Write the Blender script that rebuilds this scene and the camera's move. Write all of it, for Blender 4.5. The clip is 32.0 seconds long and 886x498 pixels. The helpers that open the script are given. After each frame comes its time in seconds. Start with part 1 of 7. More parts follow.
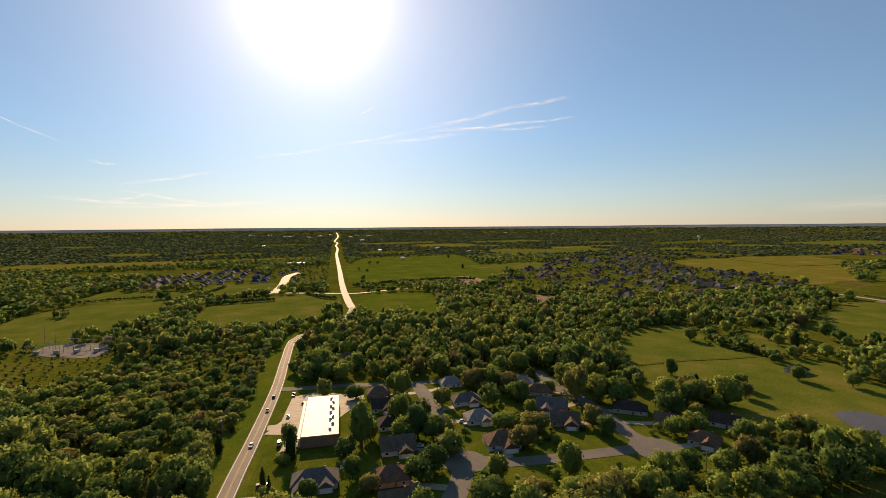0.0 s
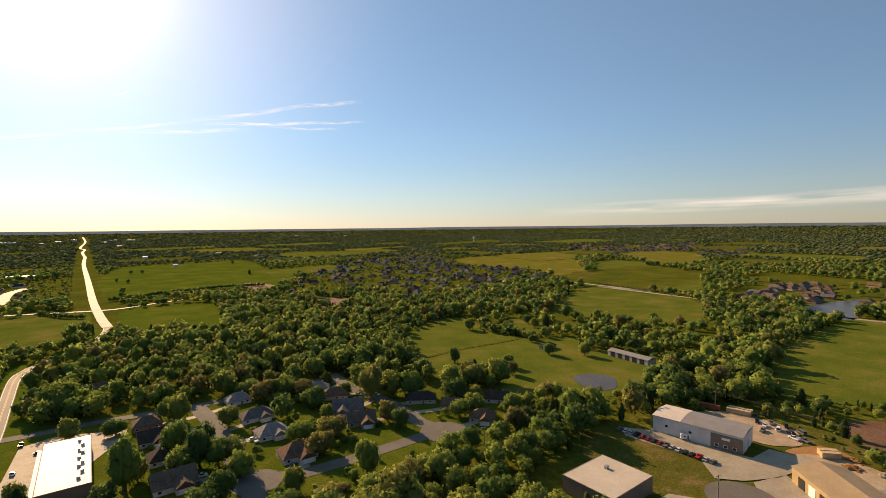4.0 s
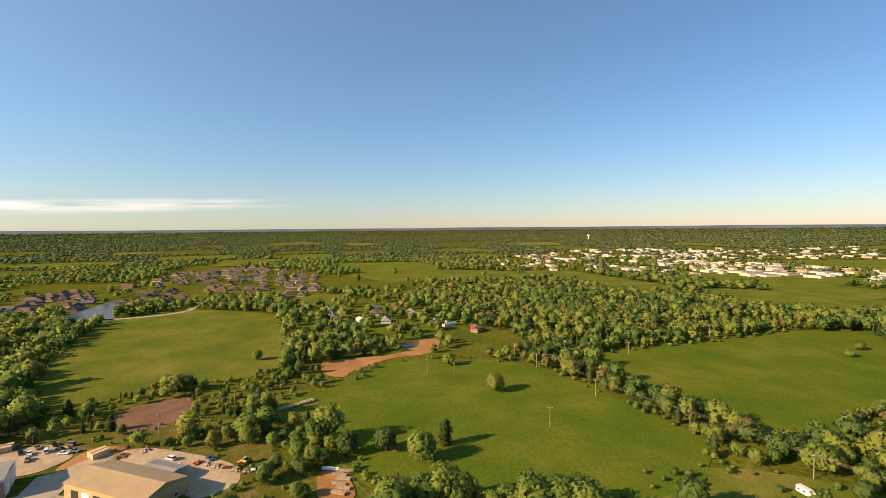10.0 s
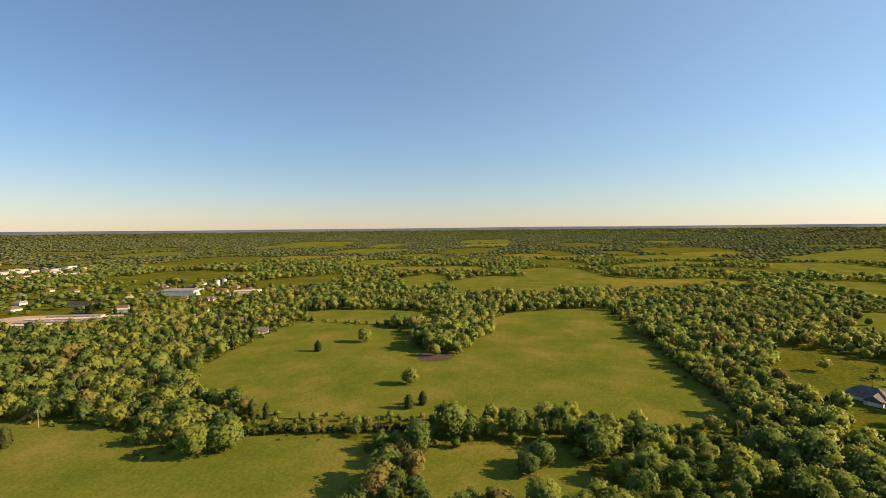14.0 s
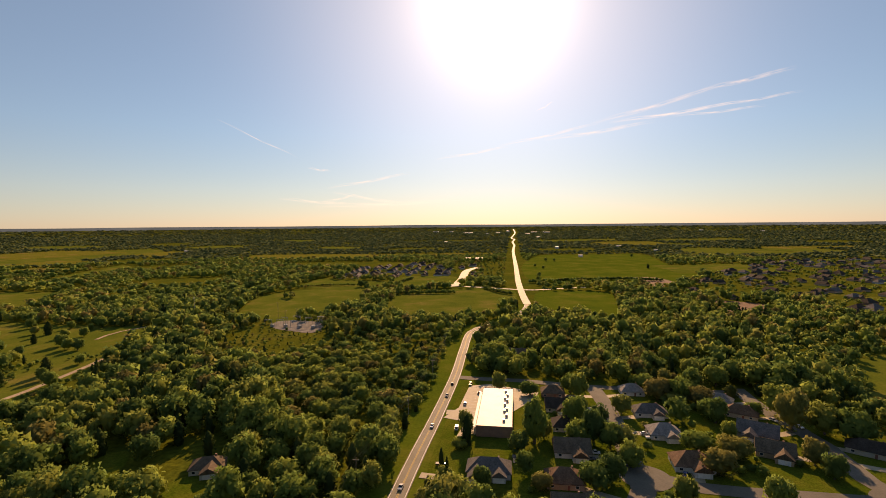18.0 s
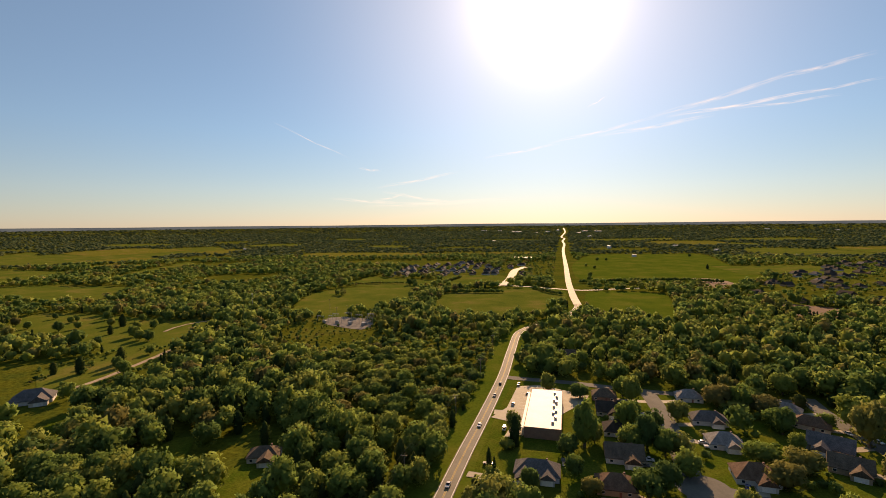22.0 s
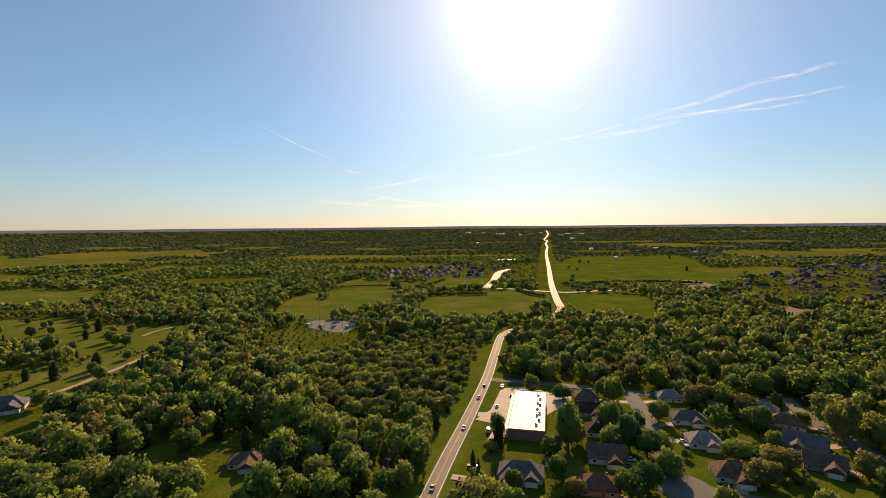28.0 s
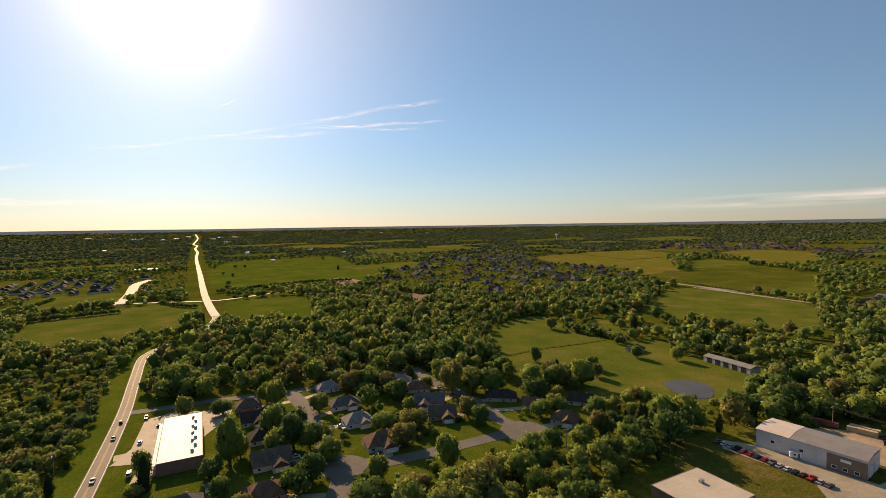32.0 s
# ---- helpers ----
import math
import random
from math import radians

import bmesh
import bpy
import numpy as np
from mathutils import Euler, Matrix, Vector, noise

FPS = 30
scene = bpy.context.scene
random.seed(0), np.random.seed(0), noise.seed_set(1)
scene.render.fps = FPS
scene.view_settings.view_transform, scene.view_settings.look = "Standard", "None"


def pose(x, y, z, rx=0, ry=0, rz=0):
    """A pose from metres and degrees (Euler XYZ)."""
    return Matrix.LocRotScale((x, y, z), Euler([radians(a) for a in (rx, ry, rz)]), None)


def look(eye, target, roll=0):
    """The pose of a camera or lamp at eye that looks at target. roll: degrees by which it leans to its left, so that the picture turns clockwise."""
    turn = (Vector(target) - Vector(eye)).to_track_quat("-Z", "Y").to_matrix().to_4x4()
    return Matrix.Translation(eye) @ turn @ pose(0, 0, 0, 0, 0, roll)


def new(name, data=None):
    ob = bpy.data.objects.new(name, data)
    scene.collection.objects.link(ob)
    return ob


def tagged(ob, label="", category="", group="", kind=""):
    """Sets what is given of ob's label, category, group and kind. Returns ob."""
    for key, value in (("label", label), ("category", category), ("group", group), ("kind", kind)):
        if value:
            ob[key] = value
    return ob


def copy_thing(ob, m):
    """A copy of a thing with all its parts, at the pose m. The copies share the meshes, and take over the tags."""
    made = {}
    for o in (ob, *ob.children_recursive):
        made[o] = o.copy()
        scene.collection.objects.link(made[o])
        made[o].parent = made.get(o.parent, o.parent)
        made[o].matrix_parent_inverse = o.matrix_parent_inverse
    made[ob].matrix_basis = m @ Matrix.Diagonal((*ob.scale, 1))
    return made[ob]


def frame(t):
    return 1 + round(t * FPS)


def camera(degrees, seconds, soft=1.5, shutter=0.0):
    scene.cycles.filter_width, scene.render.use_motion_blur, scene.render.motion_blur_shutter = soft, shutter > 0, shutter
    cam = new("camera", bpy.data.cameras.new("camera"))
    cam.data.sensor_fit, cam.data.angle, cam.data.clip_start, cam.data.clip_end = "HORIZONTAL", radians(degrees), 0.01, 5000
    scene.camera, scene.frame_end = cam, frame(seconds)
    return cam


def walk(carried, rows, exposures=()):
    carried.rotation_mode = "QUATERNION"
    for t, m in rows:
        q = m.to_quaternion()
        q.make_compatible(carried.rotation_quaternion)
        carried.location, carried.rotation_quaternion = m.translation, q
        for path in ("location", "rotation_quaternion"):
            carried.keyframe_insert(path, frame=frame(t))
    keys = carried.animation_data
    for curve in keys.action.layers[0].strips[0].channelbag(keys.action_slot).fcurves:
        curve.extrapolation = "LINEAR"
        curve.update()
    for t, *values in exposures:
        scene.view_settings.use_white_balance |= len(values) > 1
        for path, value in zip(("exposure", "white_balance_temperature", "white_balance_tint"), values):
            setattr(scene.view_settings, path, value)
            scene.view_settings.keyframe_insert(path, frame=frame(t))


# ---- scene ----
PLAN = 1.15                         # the plan below is drawn in units of 1.15 m
EYE = 95.0 * PLAN
cam = camera(85.4, 32.0, 0.85)
# seconds, yaw, pitch, roll of a camera that hovers in one spot and turns
ROWS = [
    (0.0, -0.07, -2.59, 0.41),
    (0.5, -2.32, -2.53, 0.44),
    (1.0, -4.84, -2.52, 0.44),
    (1.5, -7.46, -2.53, 0.41),
    (2.0, -10.15, -2.51, 0.41),
    (2.5, -13.15, -2.49, 0.47),
    (3.0, -16.58, -2.51, 0.55),
    (3.5, -20.30, -2.53, 0.58),
    (5.5, -38.34, -2.55, 0.58),
    (6.0, -43.07, -2.54, 0.55),
    (6.5, -47.83, -2.55, 0.50),
    (7.0, -51.46, -2.59, 0.47),
    (7.5, -55.68, -2.61, 0.45),
    (8.0, -60.99, -2.59, 0.39),
    (8.5, -68.19, -2.55, 0.32),
    (9.0, -77.19, -2.51, 0.31),
    (9.5, -87.13, -2.49, 0.35),
    (10.0, -99.96, -2.48, 0.41),
    (10.5, -115.44, -2.49, 0.47),
    (11.0, -132.46, -2.54, 0.49),
    (11.5, -151.07, -2.59, 0.45),
    (12.0, -170.61, -2.56, 0.43),
    (12.5, -190.34, -2.49, 0.45),
    (13.0, -209.53, -2.42, 0.49),
    (13.5, -229.96, -2.41, 0.48),
    (14.0, -250.53, -2.46, 0.49),
    (14.5, -271.85, -2.56, 0.58),
    (15.0, -294.01, -2.70, 0.69),
    (15.5, -316.26, -2.78, 0.65),
    (16.0, -330.70, -2.78, 0.65),
    (16.5, -336.70, -2.82, 0.58),
    (17.0, -339.16, -2.80, 0.52),
    (17.5, -339.61, -2.79, 0.52),
    (18.0, -339.23, -2.81, 0.42),
    (18.5, -338.61, -2.86, 0.40),
    (19.0, -337.76, -2.91, 0.40),
    (19.5, -336.81, -2.94, 0.39),
    (20.0, -335.97, -2.96, 0.38),
    (20.5, -335.28, -2.97, 0.41),
    (21.0, -334.67, -2.97, 0.46),
    (21.5, -334.08, -2.93, 0.46),
    (22.0, -333.49, -2.89, 0.49),
    (22.5, -332.95, -2.85, 0.53),
    (23.0, -332.46, -2.80, 0.55),
    (23.5, -331.96, -2.75, 0.55),
    (24.0, -331.50, -2.72, 0.53),
    (24.5, -331.09, -2.73, 0.50),
    (25.0, -330.78, -2.73, 0.48),
    (25.5, -330.48, -2.67, 0.46),
    (27.5, -331.85, -2.62, 0.45),
    (28.0, -335.41, -2.61, 0.46),
    (28.5, -339.91, -2.63, 0.51),
    (29.0, -342.56, -2.66, 0.56),
    (29.5, -343.45, -2.65, 0.60),
    (30.0, -346.95, -2.65, 0.64),
    (30.5, -353.11, -2.69, 0.72),
    (31.0, -361.39, -2.75, 0.80),
    (31.5, -370.27, -2.77, 0.83),
    (32.0, -374.82, -2.75, 0.80),
]
walk(cam, [(t, pose(0, 0, EYE, 90 + pitch - 0.03, roll + 0.07, yaw)) for t, yaw, pitch, roll in ROWS],
     exposures=[(0.0, 0.45, 8100, 26), (3.5, 0.60, 8200, 26), (6.0, 0.92, 8700, 27), (7.0, 1.02, 8900, 27), (9.0, 1.08, 7750, 22), (10.5, 1.24, 7950, 22), (11.2, 1.34, 8250, 24), (11.6, 1.32, 8500, 25), (12.0, 1.25, 8700, 26), (13.0, 1.08, 8450, 26), (14.0, 1.13, 8350, 26), (15.0, 1.21, 9300, 34), (15.5, 1.06, 9400, 34), (16.5, 0.73, 9600, 35), (17.5, 0.49, 9800, 35), (19.0, 0.49, 9500, 34), (21.0, 0.49, 8950, 31), (23.0, 0.49, 8700, 30), (25.5, 0.49, 8600, 29), (27.5, 0.56, 8100, 25), (29.0, 0.47, 7950, 25), (30.0, 0.45, 8000, 25), (32.0, 0.50, 8150, 26)])

# ---------------------------------------------------------------- light
SUN_AZ, SUN_EL = 14.5, 25.0          # degrees: to the left of the first view, above the horizon
sky_world = bpy.data.worlds.new("sky")
scene.world = sky_world
sky_world.use_nodes = True
wn, wl = sky_world.node_tree.nodes, sky_world.node_tree.links
wn.clear()
sky = wn.new("ShaderNodeTexSky")
sky.sky_type = "NISHITA"
sky.sun_disc = False
sky.sun_elevation = radians(SUN_EL)
sky.sun_rotation = radians(-SUN_AZ)
sky.altitude, sky.air_density, sky.dust_density, sky.ozone_density = 300, 1.0, 0.12, 4.0
back = wn.new("ShaderNodeBackground")
back.inputs["Strength"].default_value = 0.072
wout = wn.new("ShaderNodeOutputWorld")
# the sun's lens bloom, painted into the sky colour around its direction
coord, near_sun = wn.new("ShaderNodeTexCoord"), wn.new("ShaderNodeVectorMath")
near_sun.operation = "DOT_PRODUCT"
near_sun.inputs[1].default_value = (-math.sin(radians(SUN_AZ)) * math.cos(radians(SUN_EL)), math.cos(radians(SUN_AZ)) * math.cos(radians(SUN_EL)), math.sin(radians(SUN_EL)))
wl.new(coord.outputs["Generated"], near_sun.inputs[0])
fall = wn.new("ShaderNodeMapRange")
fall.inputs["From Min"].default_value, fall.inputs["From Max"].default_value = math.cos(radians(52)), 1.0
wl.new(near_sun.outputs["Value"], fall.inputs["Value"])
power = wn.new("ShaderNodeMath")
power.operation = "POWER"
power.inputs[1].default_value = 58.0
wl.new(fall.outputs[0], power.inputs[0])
painted_bloom = wn.new("ShaderNodeMix")
painted_bloom.data_type, painted_bloom.blend_type = "RGBA", "ADD"
painted_bloom.inputs[7].default_value = (9.0, 8.6, 8.0, 1)
wl.new(power.outputs[0], painted_bloom.inputs[0])
painted_bloom.clamp_factor = True
# clear upper air, thicker and duller towards the horizon
split, shade_of = wn.new("ShaderNodeSeparateXYZ"), wn.new("ShaderNodeValToRGB")
wl.new(coord.outputs["Generated"], split.inputs[0])
for _ in range(2):
    shade_of.color_ramp.elements.new(0.5)
for e, (p, c) in zip(shade_of.color_ramp.elements, ((0.0, (0.60, 0.62, 0.66)), (0.07, (0.62, 0.72, 0.78)), (0.18, (0.54, 0.79, 0.91)), (0.42, (0.51, 0.80, 0.94)))):
    e.position, e.color = p, (*c, 1)
wl.new(split.outputs[2], shade_of.inputs[0])
air = wn.new("ShaderNodeMix")
air.data_type, air.blend_type = "RGBA", "MULTIPLY"
air.inputs[0].default_value = 1.0
wl.new(sky.outputs[0], air.inputs[6])
wl.new(shade_of.outputs[0], air.inputs[7])
# forward scatter painted in: pale blue added to the sky towards the sun's side
sunward = wn.new("ShaderNodeMapRange")
sunward.inputs["From Min"].default_value, sunward.inputs["From Max"].default_value = -0.8, 1.0
wl.new(near_sun.outputs["Value"], sunward.inputs["Value"])
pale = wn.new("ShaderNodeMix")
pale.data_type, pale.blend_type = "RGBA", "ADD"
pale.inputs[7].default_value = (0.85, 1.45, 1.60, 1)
wl.new(sunward.outputs[0], pale.inputs[0])
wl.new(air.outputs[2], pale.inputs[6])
# a wider, weaker glare painted into the sky round the bloom
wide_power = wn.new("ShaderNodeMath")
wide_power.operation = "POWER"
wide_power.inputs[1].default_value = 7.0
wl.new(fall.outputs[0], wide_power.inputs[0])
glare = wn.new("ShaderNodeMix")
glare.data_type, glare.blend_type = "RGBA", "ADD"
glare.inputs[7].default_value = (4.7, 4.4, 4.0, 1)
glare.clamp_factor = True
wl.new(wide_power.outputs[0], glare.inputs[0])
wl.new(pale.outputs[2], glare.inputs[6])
wl.new(glare.outputs[2], painted_bloom.inputs[6])
wl.new(painted_bloom.outputs[2], back.inputs[0])
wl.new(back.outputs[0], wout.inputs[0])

sun_data = bpy.data.lights.new("sun", "SUN")
sun_data.energy, sun_data.angle, sun_data.color = 4.3, radians(0.5), (1.0, 0.78, 0.50)
sun = new("sun", sun_data)
SUN_DIR = Vector((-math.sin(radians(SUN_AZ)) * math.cos(radians(SUN_EL)), math.cos(radians(SUN_AZ)) * math.cos(radians(SUN_EL)), math.sin(radians(SUN_EL))))
sun.matrix_world = look(SUN_DIR * 900, (0, 0, 0))


# ---------------------------------------------------------------- materials
def nodes_of(name):
    m = bpy.data.materials.new(name)
    m.use_nodes = True
    return m, m.node_tree.nodes, m.node_tree.links, m.node_tree.nodes["Principled BSDF"]


def ramp(nodes, stops):
    r = nodes.new("ShaderNodeValToRGB")
    while len(r.color_ramp.elements) < len(stops):
        r.color_ramp.elements.new(0.5)
    for e, (p, c) in zip(r.color_ramp.elements, stops):
        e.position, e.color = p, (*c, 1)
    return r


def noisy(name, a, b, scale=1.0, fine=0.0, rough=0.9, metal=0.0, bump=0.0, third=None, spec=0.3, grain=0.3):
    """Two or three colours mixed by a broad noise, with a fine grain over it. scale: size of the broad patches in metres."""
    m, n, l, p = nodes_of(name)
    geo = n.new("ShaderNodeNewGeometry")
    big = n.new("ShaderNodeTexNoise")
    big.inputs["Scale"].default_value, big.inputs["Detail"].default_value = 1.0 / scale, 5
    big.inputs["Roughness"].default_value = 0.68
    l.new(geo.outputs["Position"], big.inputs["Vector"])
    r = ramp(n, [(0.34, a), (0.52, third), (0.68, b)] if third else [(0.35, a), (0.66, b)])
    l.new(big.outputs["Fac"], r.inputs[0])
    small = n.new("ShaderNodeTexNoise")
    small.inputs["Scale"].default_value, small.inputs["Detail"].default_value = (1.0 / fine if fine else 12.0 / scale), 3
    l.new(geo.outputs["Position"], small.inputs["Vector"])
    sr = ramp(n, [(0.3, (1 - grain,) * 3), (0.7, (1 + grain,) * 3)])
    l.new(small.outputs["Fac"], sr.inputs[0])
    mix = n.new("ShaderNodeMix")
    mix.data_type, mix.blend_type = "RGBA", "MULTIPLY"
    mix.inputs[0].default_value = 1.0
    l.new(r.outputs[0], mix.inputs[6])
    l.new(sr.outputs[0], mix.inputs[7])
    l.new(mix.outputs[2], p.inputs["Base Color"])
    p.inputs["Roughness"].default_value, p.inputs["Metallic"].default_value = rough, metal
    p.inputs["Specular IOR Level"].default_value = spec
    if bump:
        bn = n.new("ShaderNodeBump")
        bn.inputs["Strength"].default_value, bn.inputs["Distance"].default_value = bump, (fine or scale / 12) * 0.5
        l.new(small.outputs["Fac"], bn.inputs["Height"])
        l.new(bn.outputs[0], p.inputs["Normal"])
    return m


def leafy(name, stops, glow=0.47):
    """Foliage: colour by tree (the tint of a joined tree, or the object's own chance) and by clump; light shines through the leaves."""
    m, n, l, p = nodes_of(name)
    info, att, geo = n.new("ShaderNodeObjectInfo"), n.new("ShaderNodeAttribute"), n.new("ShaderNodeNewGeometry")
    att.attribute_name = "tint"
    add = n.new("ShaderNodeMath")
    add.operation = "ADD"
    l.new(info.outputs["Random"], add.inputs[0])
    l.new(att.outputs["Fac"], add.inputs[1])
    fr = n.new("ShaderNodeMath")
    fr.operation = "FRACT"
    l.new(add.outputs[0], fr.inputs[0])
    r = ramp(n, stops)
    l.new(fr.outputs[0], r.inputs[0])
    isl = ramp(n, [(0.0, (0.90, 0.90, 0.91)), (1.0, (1.10, 1.10, 1.09))])
    l.new(geo.outputs["Random Per Island"], isl.inputs[0])
    mix = n.new("ShaderNodeMix")
    mix.data_type, mix.blend_type = "RGBA", "MULTIPLY"
    mix.inputs[0].default_value = 1.0
    l.new(r.outputs[0], mix.inputs[6])
    l.new(isl.outputs[0], mix.inputs[7])
    l.new(mix.outputs[2], p.inputs["Base Color"])
    p.inputs["Roughness"].default_value, p.inputs["Specular IOR Level"].default_value = 0.8, 0.0
    tr = n.new("ShaderNodeBsdfTranslucent")
    through_leaf = n.new("ShaderNodeMix")
    through_leaf.data_type, through_leaf.blend_type = "RGBA", "MULTIPLY"
    through_leaf.inputs[0].default_value, through_leaf.inputs[7].default_value = 1.0, (1.45, 1.52, 1.7, 1)
    l.new(mix.outputs[2], through_leaf.inputs[6])
    l.new(through_leaf.outputs[2], tr.inputs[0])
    ms = n.new("ShaderNodeMixShader")
    ms.inputs[0].default_value = glow
    l.new(p.outputs[0], ms.inputs[1])
    l.new(tr.outputs[0], ms.inputs[2])
    l.new(ms.outputs[0], n["Material Output"].inputs[0])
    return m


def plain(name, c, rough=0.6, metal=0.0, spread=0.12, scale=3.0):
    """A painted or moulded surface with slight soiling."""
    return noisy(name, tuple(v * (1 - spread) for v in c), tuple(v * (1 + spread) for v in c), scale, scale / 9, rough, metal, grain=0.07)


def ribbed(name, c, step=0.5, rough=0.45, metal=0.3):
    """Sheet metal with standing ribs along the object's own y, a little dirty."""
    m = plain(name, c, rough, metal, 0.1, 6.0)
    n, l, p = m.node_tree.nodes, m.node_tree.links, m.node_tree.nodes["Principled BSDF"]
    tc, wv, bn = n.new("ShaderNodeTexCoord"), n.new("ShaderNodeTexWave"), n.new("ShaderNodeBump")
    wv.inputs["Scale"].default_value = 0.314 / step
    l.new(tc.outputs["Object"], wv.inputs["Vector"])
    l.new(wv.outputs["Fac"], bn.inputs["Height"])
    bn.inputs["Strength"].default_value, bn.inputs["Distance"].default_value = 0.35, 0.04
    l.new(bn.outputs[0], p.inputs["Normal"])
    return m


def shingles(name, c):
    """Asphalt shingles: courses in brick rows, each tab a little lighter or darker."""
    m, n, l, p = nodes_of(name)
    tc, br = n.new("ShaderNodeTexCoord"), n.new("ShaderNodeTexBrick")
    br.inputs["Scale"].default_value = 1.6
    br.inputs["Color1"].default_value = (*[v * 0.8 for v in c], 1)
    br.inputs["Color2"].default_value = (*[v * 1.2 for v in c], 1)
    br.inputs["Mortar"].default_value = (*[v * 0.5 for v in c], 1)
    br.inputs["Mortar Size"].default_value = 0.012
    l.new(tc.outputs["Object"], br.inputs["Vector"])
    no, r = n.new("ShaderNodeTexNoise"), ramp(n, [(0.3, (0.75, 0.75, 0.75)), (0.7, (1.2, 1.2, 1.2))])
    no.inputs["Scale"].default_value = 0.5
    l.new(tc.outputs["Object"], no.inputs["Vector"])
    l.new(no.outputs["Fac"], r.inputs[0])
    mix = n.new("ShaderNodeMix")
    mix.data_type, mix.blend_type = "RGBA", "MULTIPLY"
    mix.inputs[0].default_value = 1.0
    l.new(br.outputs["Color"], mix.inputs[6])
    l.new(r.outputs[0], mix.inputs[7])
    l.new(mix.outputs[2], p.inputs["Base Color"])
    p.inputs["Roughness"].default_value, p.inputs["Specular IOR Level"].default_value = 0.9, 0.08
    return m


M_GROUND = noisy("forest_floor", (0.055, 0.082, 0.014), (0.12, 0.125, 0.026), 60, 3.0, 0.95, third=(0.09, 0.10, 0.013), bump=0.4, spec=0.0)
M_GRASS = noisy("pasture_grass", (0.074, 0.108, 0.017), (0.166, 0.150, 0.038), 48, 1.6, 0.95, third=(0.107, 0.130, 0.021), bump=0.15, grain=0.17, spec=0.0)
M_GRASS_LUSH = noisy("lush_grass", (0.059, 0.100, 0.012), (0.126, 0.137, 0.023), 56, 1.6, 0.95, third=(0.084, 0.119, 0.014), bump=0.15, grain=0.17, spec=0.0)
M_GRASS_DRY = noisy("dry_grass", (0.16, 0.14, 0.03), (0.24, 0.165, 0.06), 70, 2.5, 0.95, third=(0.13, 0.14, 0.02), bump=0.4, spec=0.0)
M_LAWN = noisy("mown_lawn", (0.058, 0.096, 0.010), (0.112, 0.124, 0.018), 14, 0.8, 0.95, bump=0.3, spec=0.0)
M_SCRUB = noisy("scrub_ground", (0.075, 0.085, 0.015), (0.19, 0.13, 0.055), 13, 0.9, 0.95, third=(0.10, 0.10, 0.02), bump=0.5, spec=0.0)
M_RED_SOIL = noisy("red_soil", (0.22, 0.110, 0.036), (0.36, 0.20, 0.075), 18, 1.2, 0.95, third=(0.31, 0.15, 0.05), bump=0.15, grain=0.15)
M_BROWN_SOIL = noisy("tilled_soil", (0.125, 0.060, 0.032), (0.185, 0.105, 0.055), 14, 0.8, 0.95, bump=0.6)
M_ASPHALT = noisy("asphalt", (0.120, 0.114, 0.096), (0.165, 0.156, 0.132), 20, 0.7, 0.9, spec=0.2, grain=0.1)
M_HIGHWAY = noisy("worn_asphalt", (0.150, 0.138, 0.105), (0.195, 0.180, 0.140), 26, 0.9, 0.78, spec=0.25, grain=0.1)
M_CONCRETE = noisy("pale_concrete", (0.27, 0.235, 0.165), (0.38, 0.335, 0.245), 12, 0.9, 0.75, spec=0.35, grain=0.1)
M_GRAVEL = noisy("gravel", (0.31, 0.24, 0.155), (0.44, 0.345, 0.24), 9, 0.6, 0.95, bump=0.3, spec=0.1, grain=0.15)
M_CRUSHED = noisy("grey_crushed_stone", (0.15, 0.14, 0.125), (0.24, 0.22, 0.195), 7, 0.6, 0.95, bump=0.3, spec=0.05, grain=0.2)
M_LINE_WHITE = plain("white_road_paint", (0.62, 0.60, 0.54), 0.7)
M_LINE_YELLOW = plain("yellow_road_paint", (0.42, 0.28, 0.06), 0.7)
M_WATER = noisy("pond_water", (0.07, 0.062, 0.045), (0.10, 0.085, 0.06), 20, 2.0, 0.3, spec=0.2)
M_BARK = noisy("bark", (0.09, 0.07, 0.05), (0.17, 0.135, 0.10), 1.2, 0.15, 0.95, bump=0.5)
M_LEAF = leafy("leaves", [(0.0, (0.088, 0.144, 0.044)), (0.24, (0.124, 0.190, 0.049)), (0.48, (0.168, 0.234, 0.055)), (0.74, (0.228, 0.276, 0.062)), (0.90, (0.206, 0.232, 0.060)), (0.97, (0.215, 0.190, 0.064)), (1.0, (0.158, 0.152, 0.054))])
# far leaves greyed and paled: distance haze put into their colour
M_LEAF_FAR = leafy("hazed_far_leaves", [(0.0, (0.072, 0.108, 0.050)), (0.5, (0.106, 0.142, 0.062)), (1.0, (0.148, 0.172, 0.074))], 0.35)
M_CEDAR = leafy("cedar_needles", [(0.0, (0.028, 0.052, 0.018)), (0.5, (0.046, 0.072, 0.022)), (1.0, (0.066, 0.086, 0.026))], 0.25)
M_GLASS = plain("window_glass", (0.03, 0.035, 0.04), 0.08)
M_RUBBER = plain("black_rubber", (0.02, 0.02, 0.02), 0.8)
M_STEEL = plain("galvanised_steel", (0.42, 0.42, 0.40), 0.45, 0.7)
M_POLE_WOOD = noisy("weathered_pole_wood", (0.22, 0.17, 0.12), (0.34, 0.28, 0.21), 2.0, 0.2, 0.9)
M_WIRE = plain("wire", (0.16, 0.14, 0.11), 0.5, 0.4)
ROOFS = [shingles("roof_" + n, c) for n, c in (("brown", (0.15, 0.112, 0.08)), ("grey", (0.14, 0.13, 0.125)), ("dark", (0.060, 0.049, 0.041)), ("russet", (0.17, 0.105, 0.07)), ("pale_grey", (0.26, 0.245, 0.23)))]
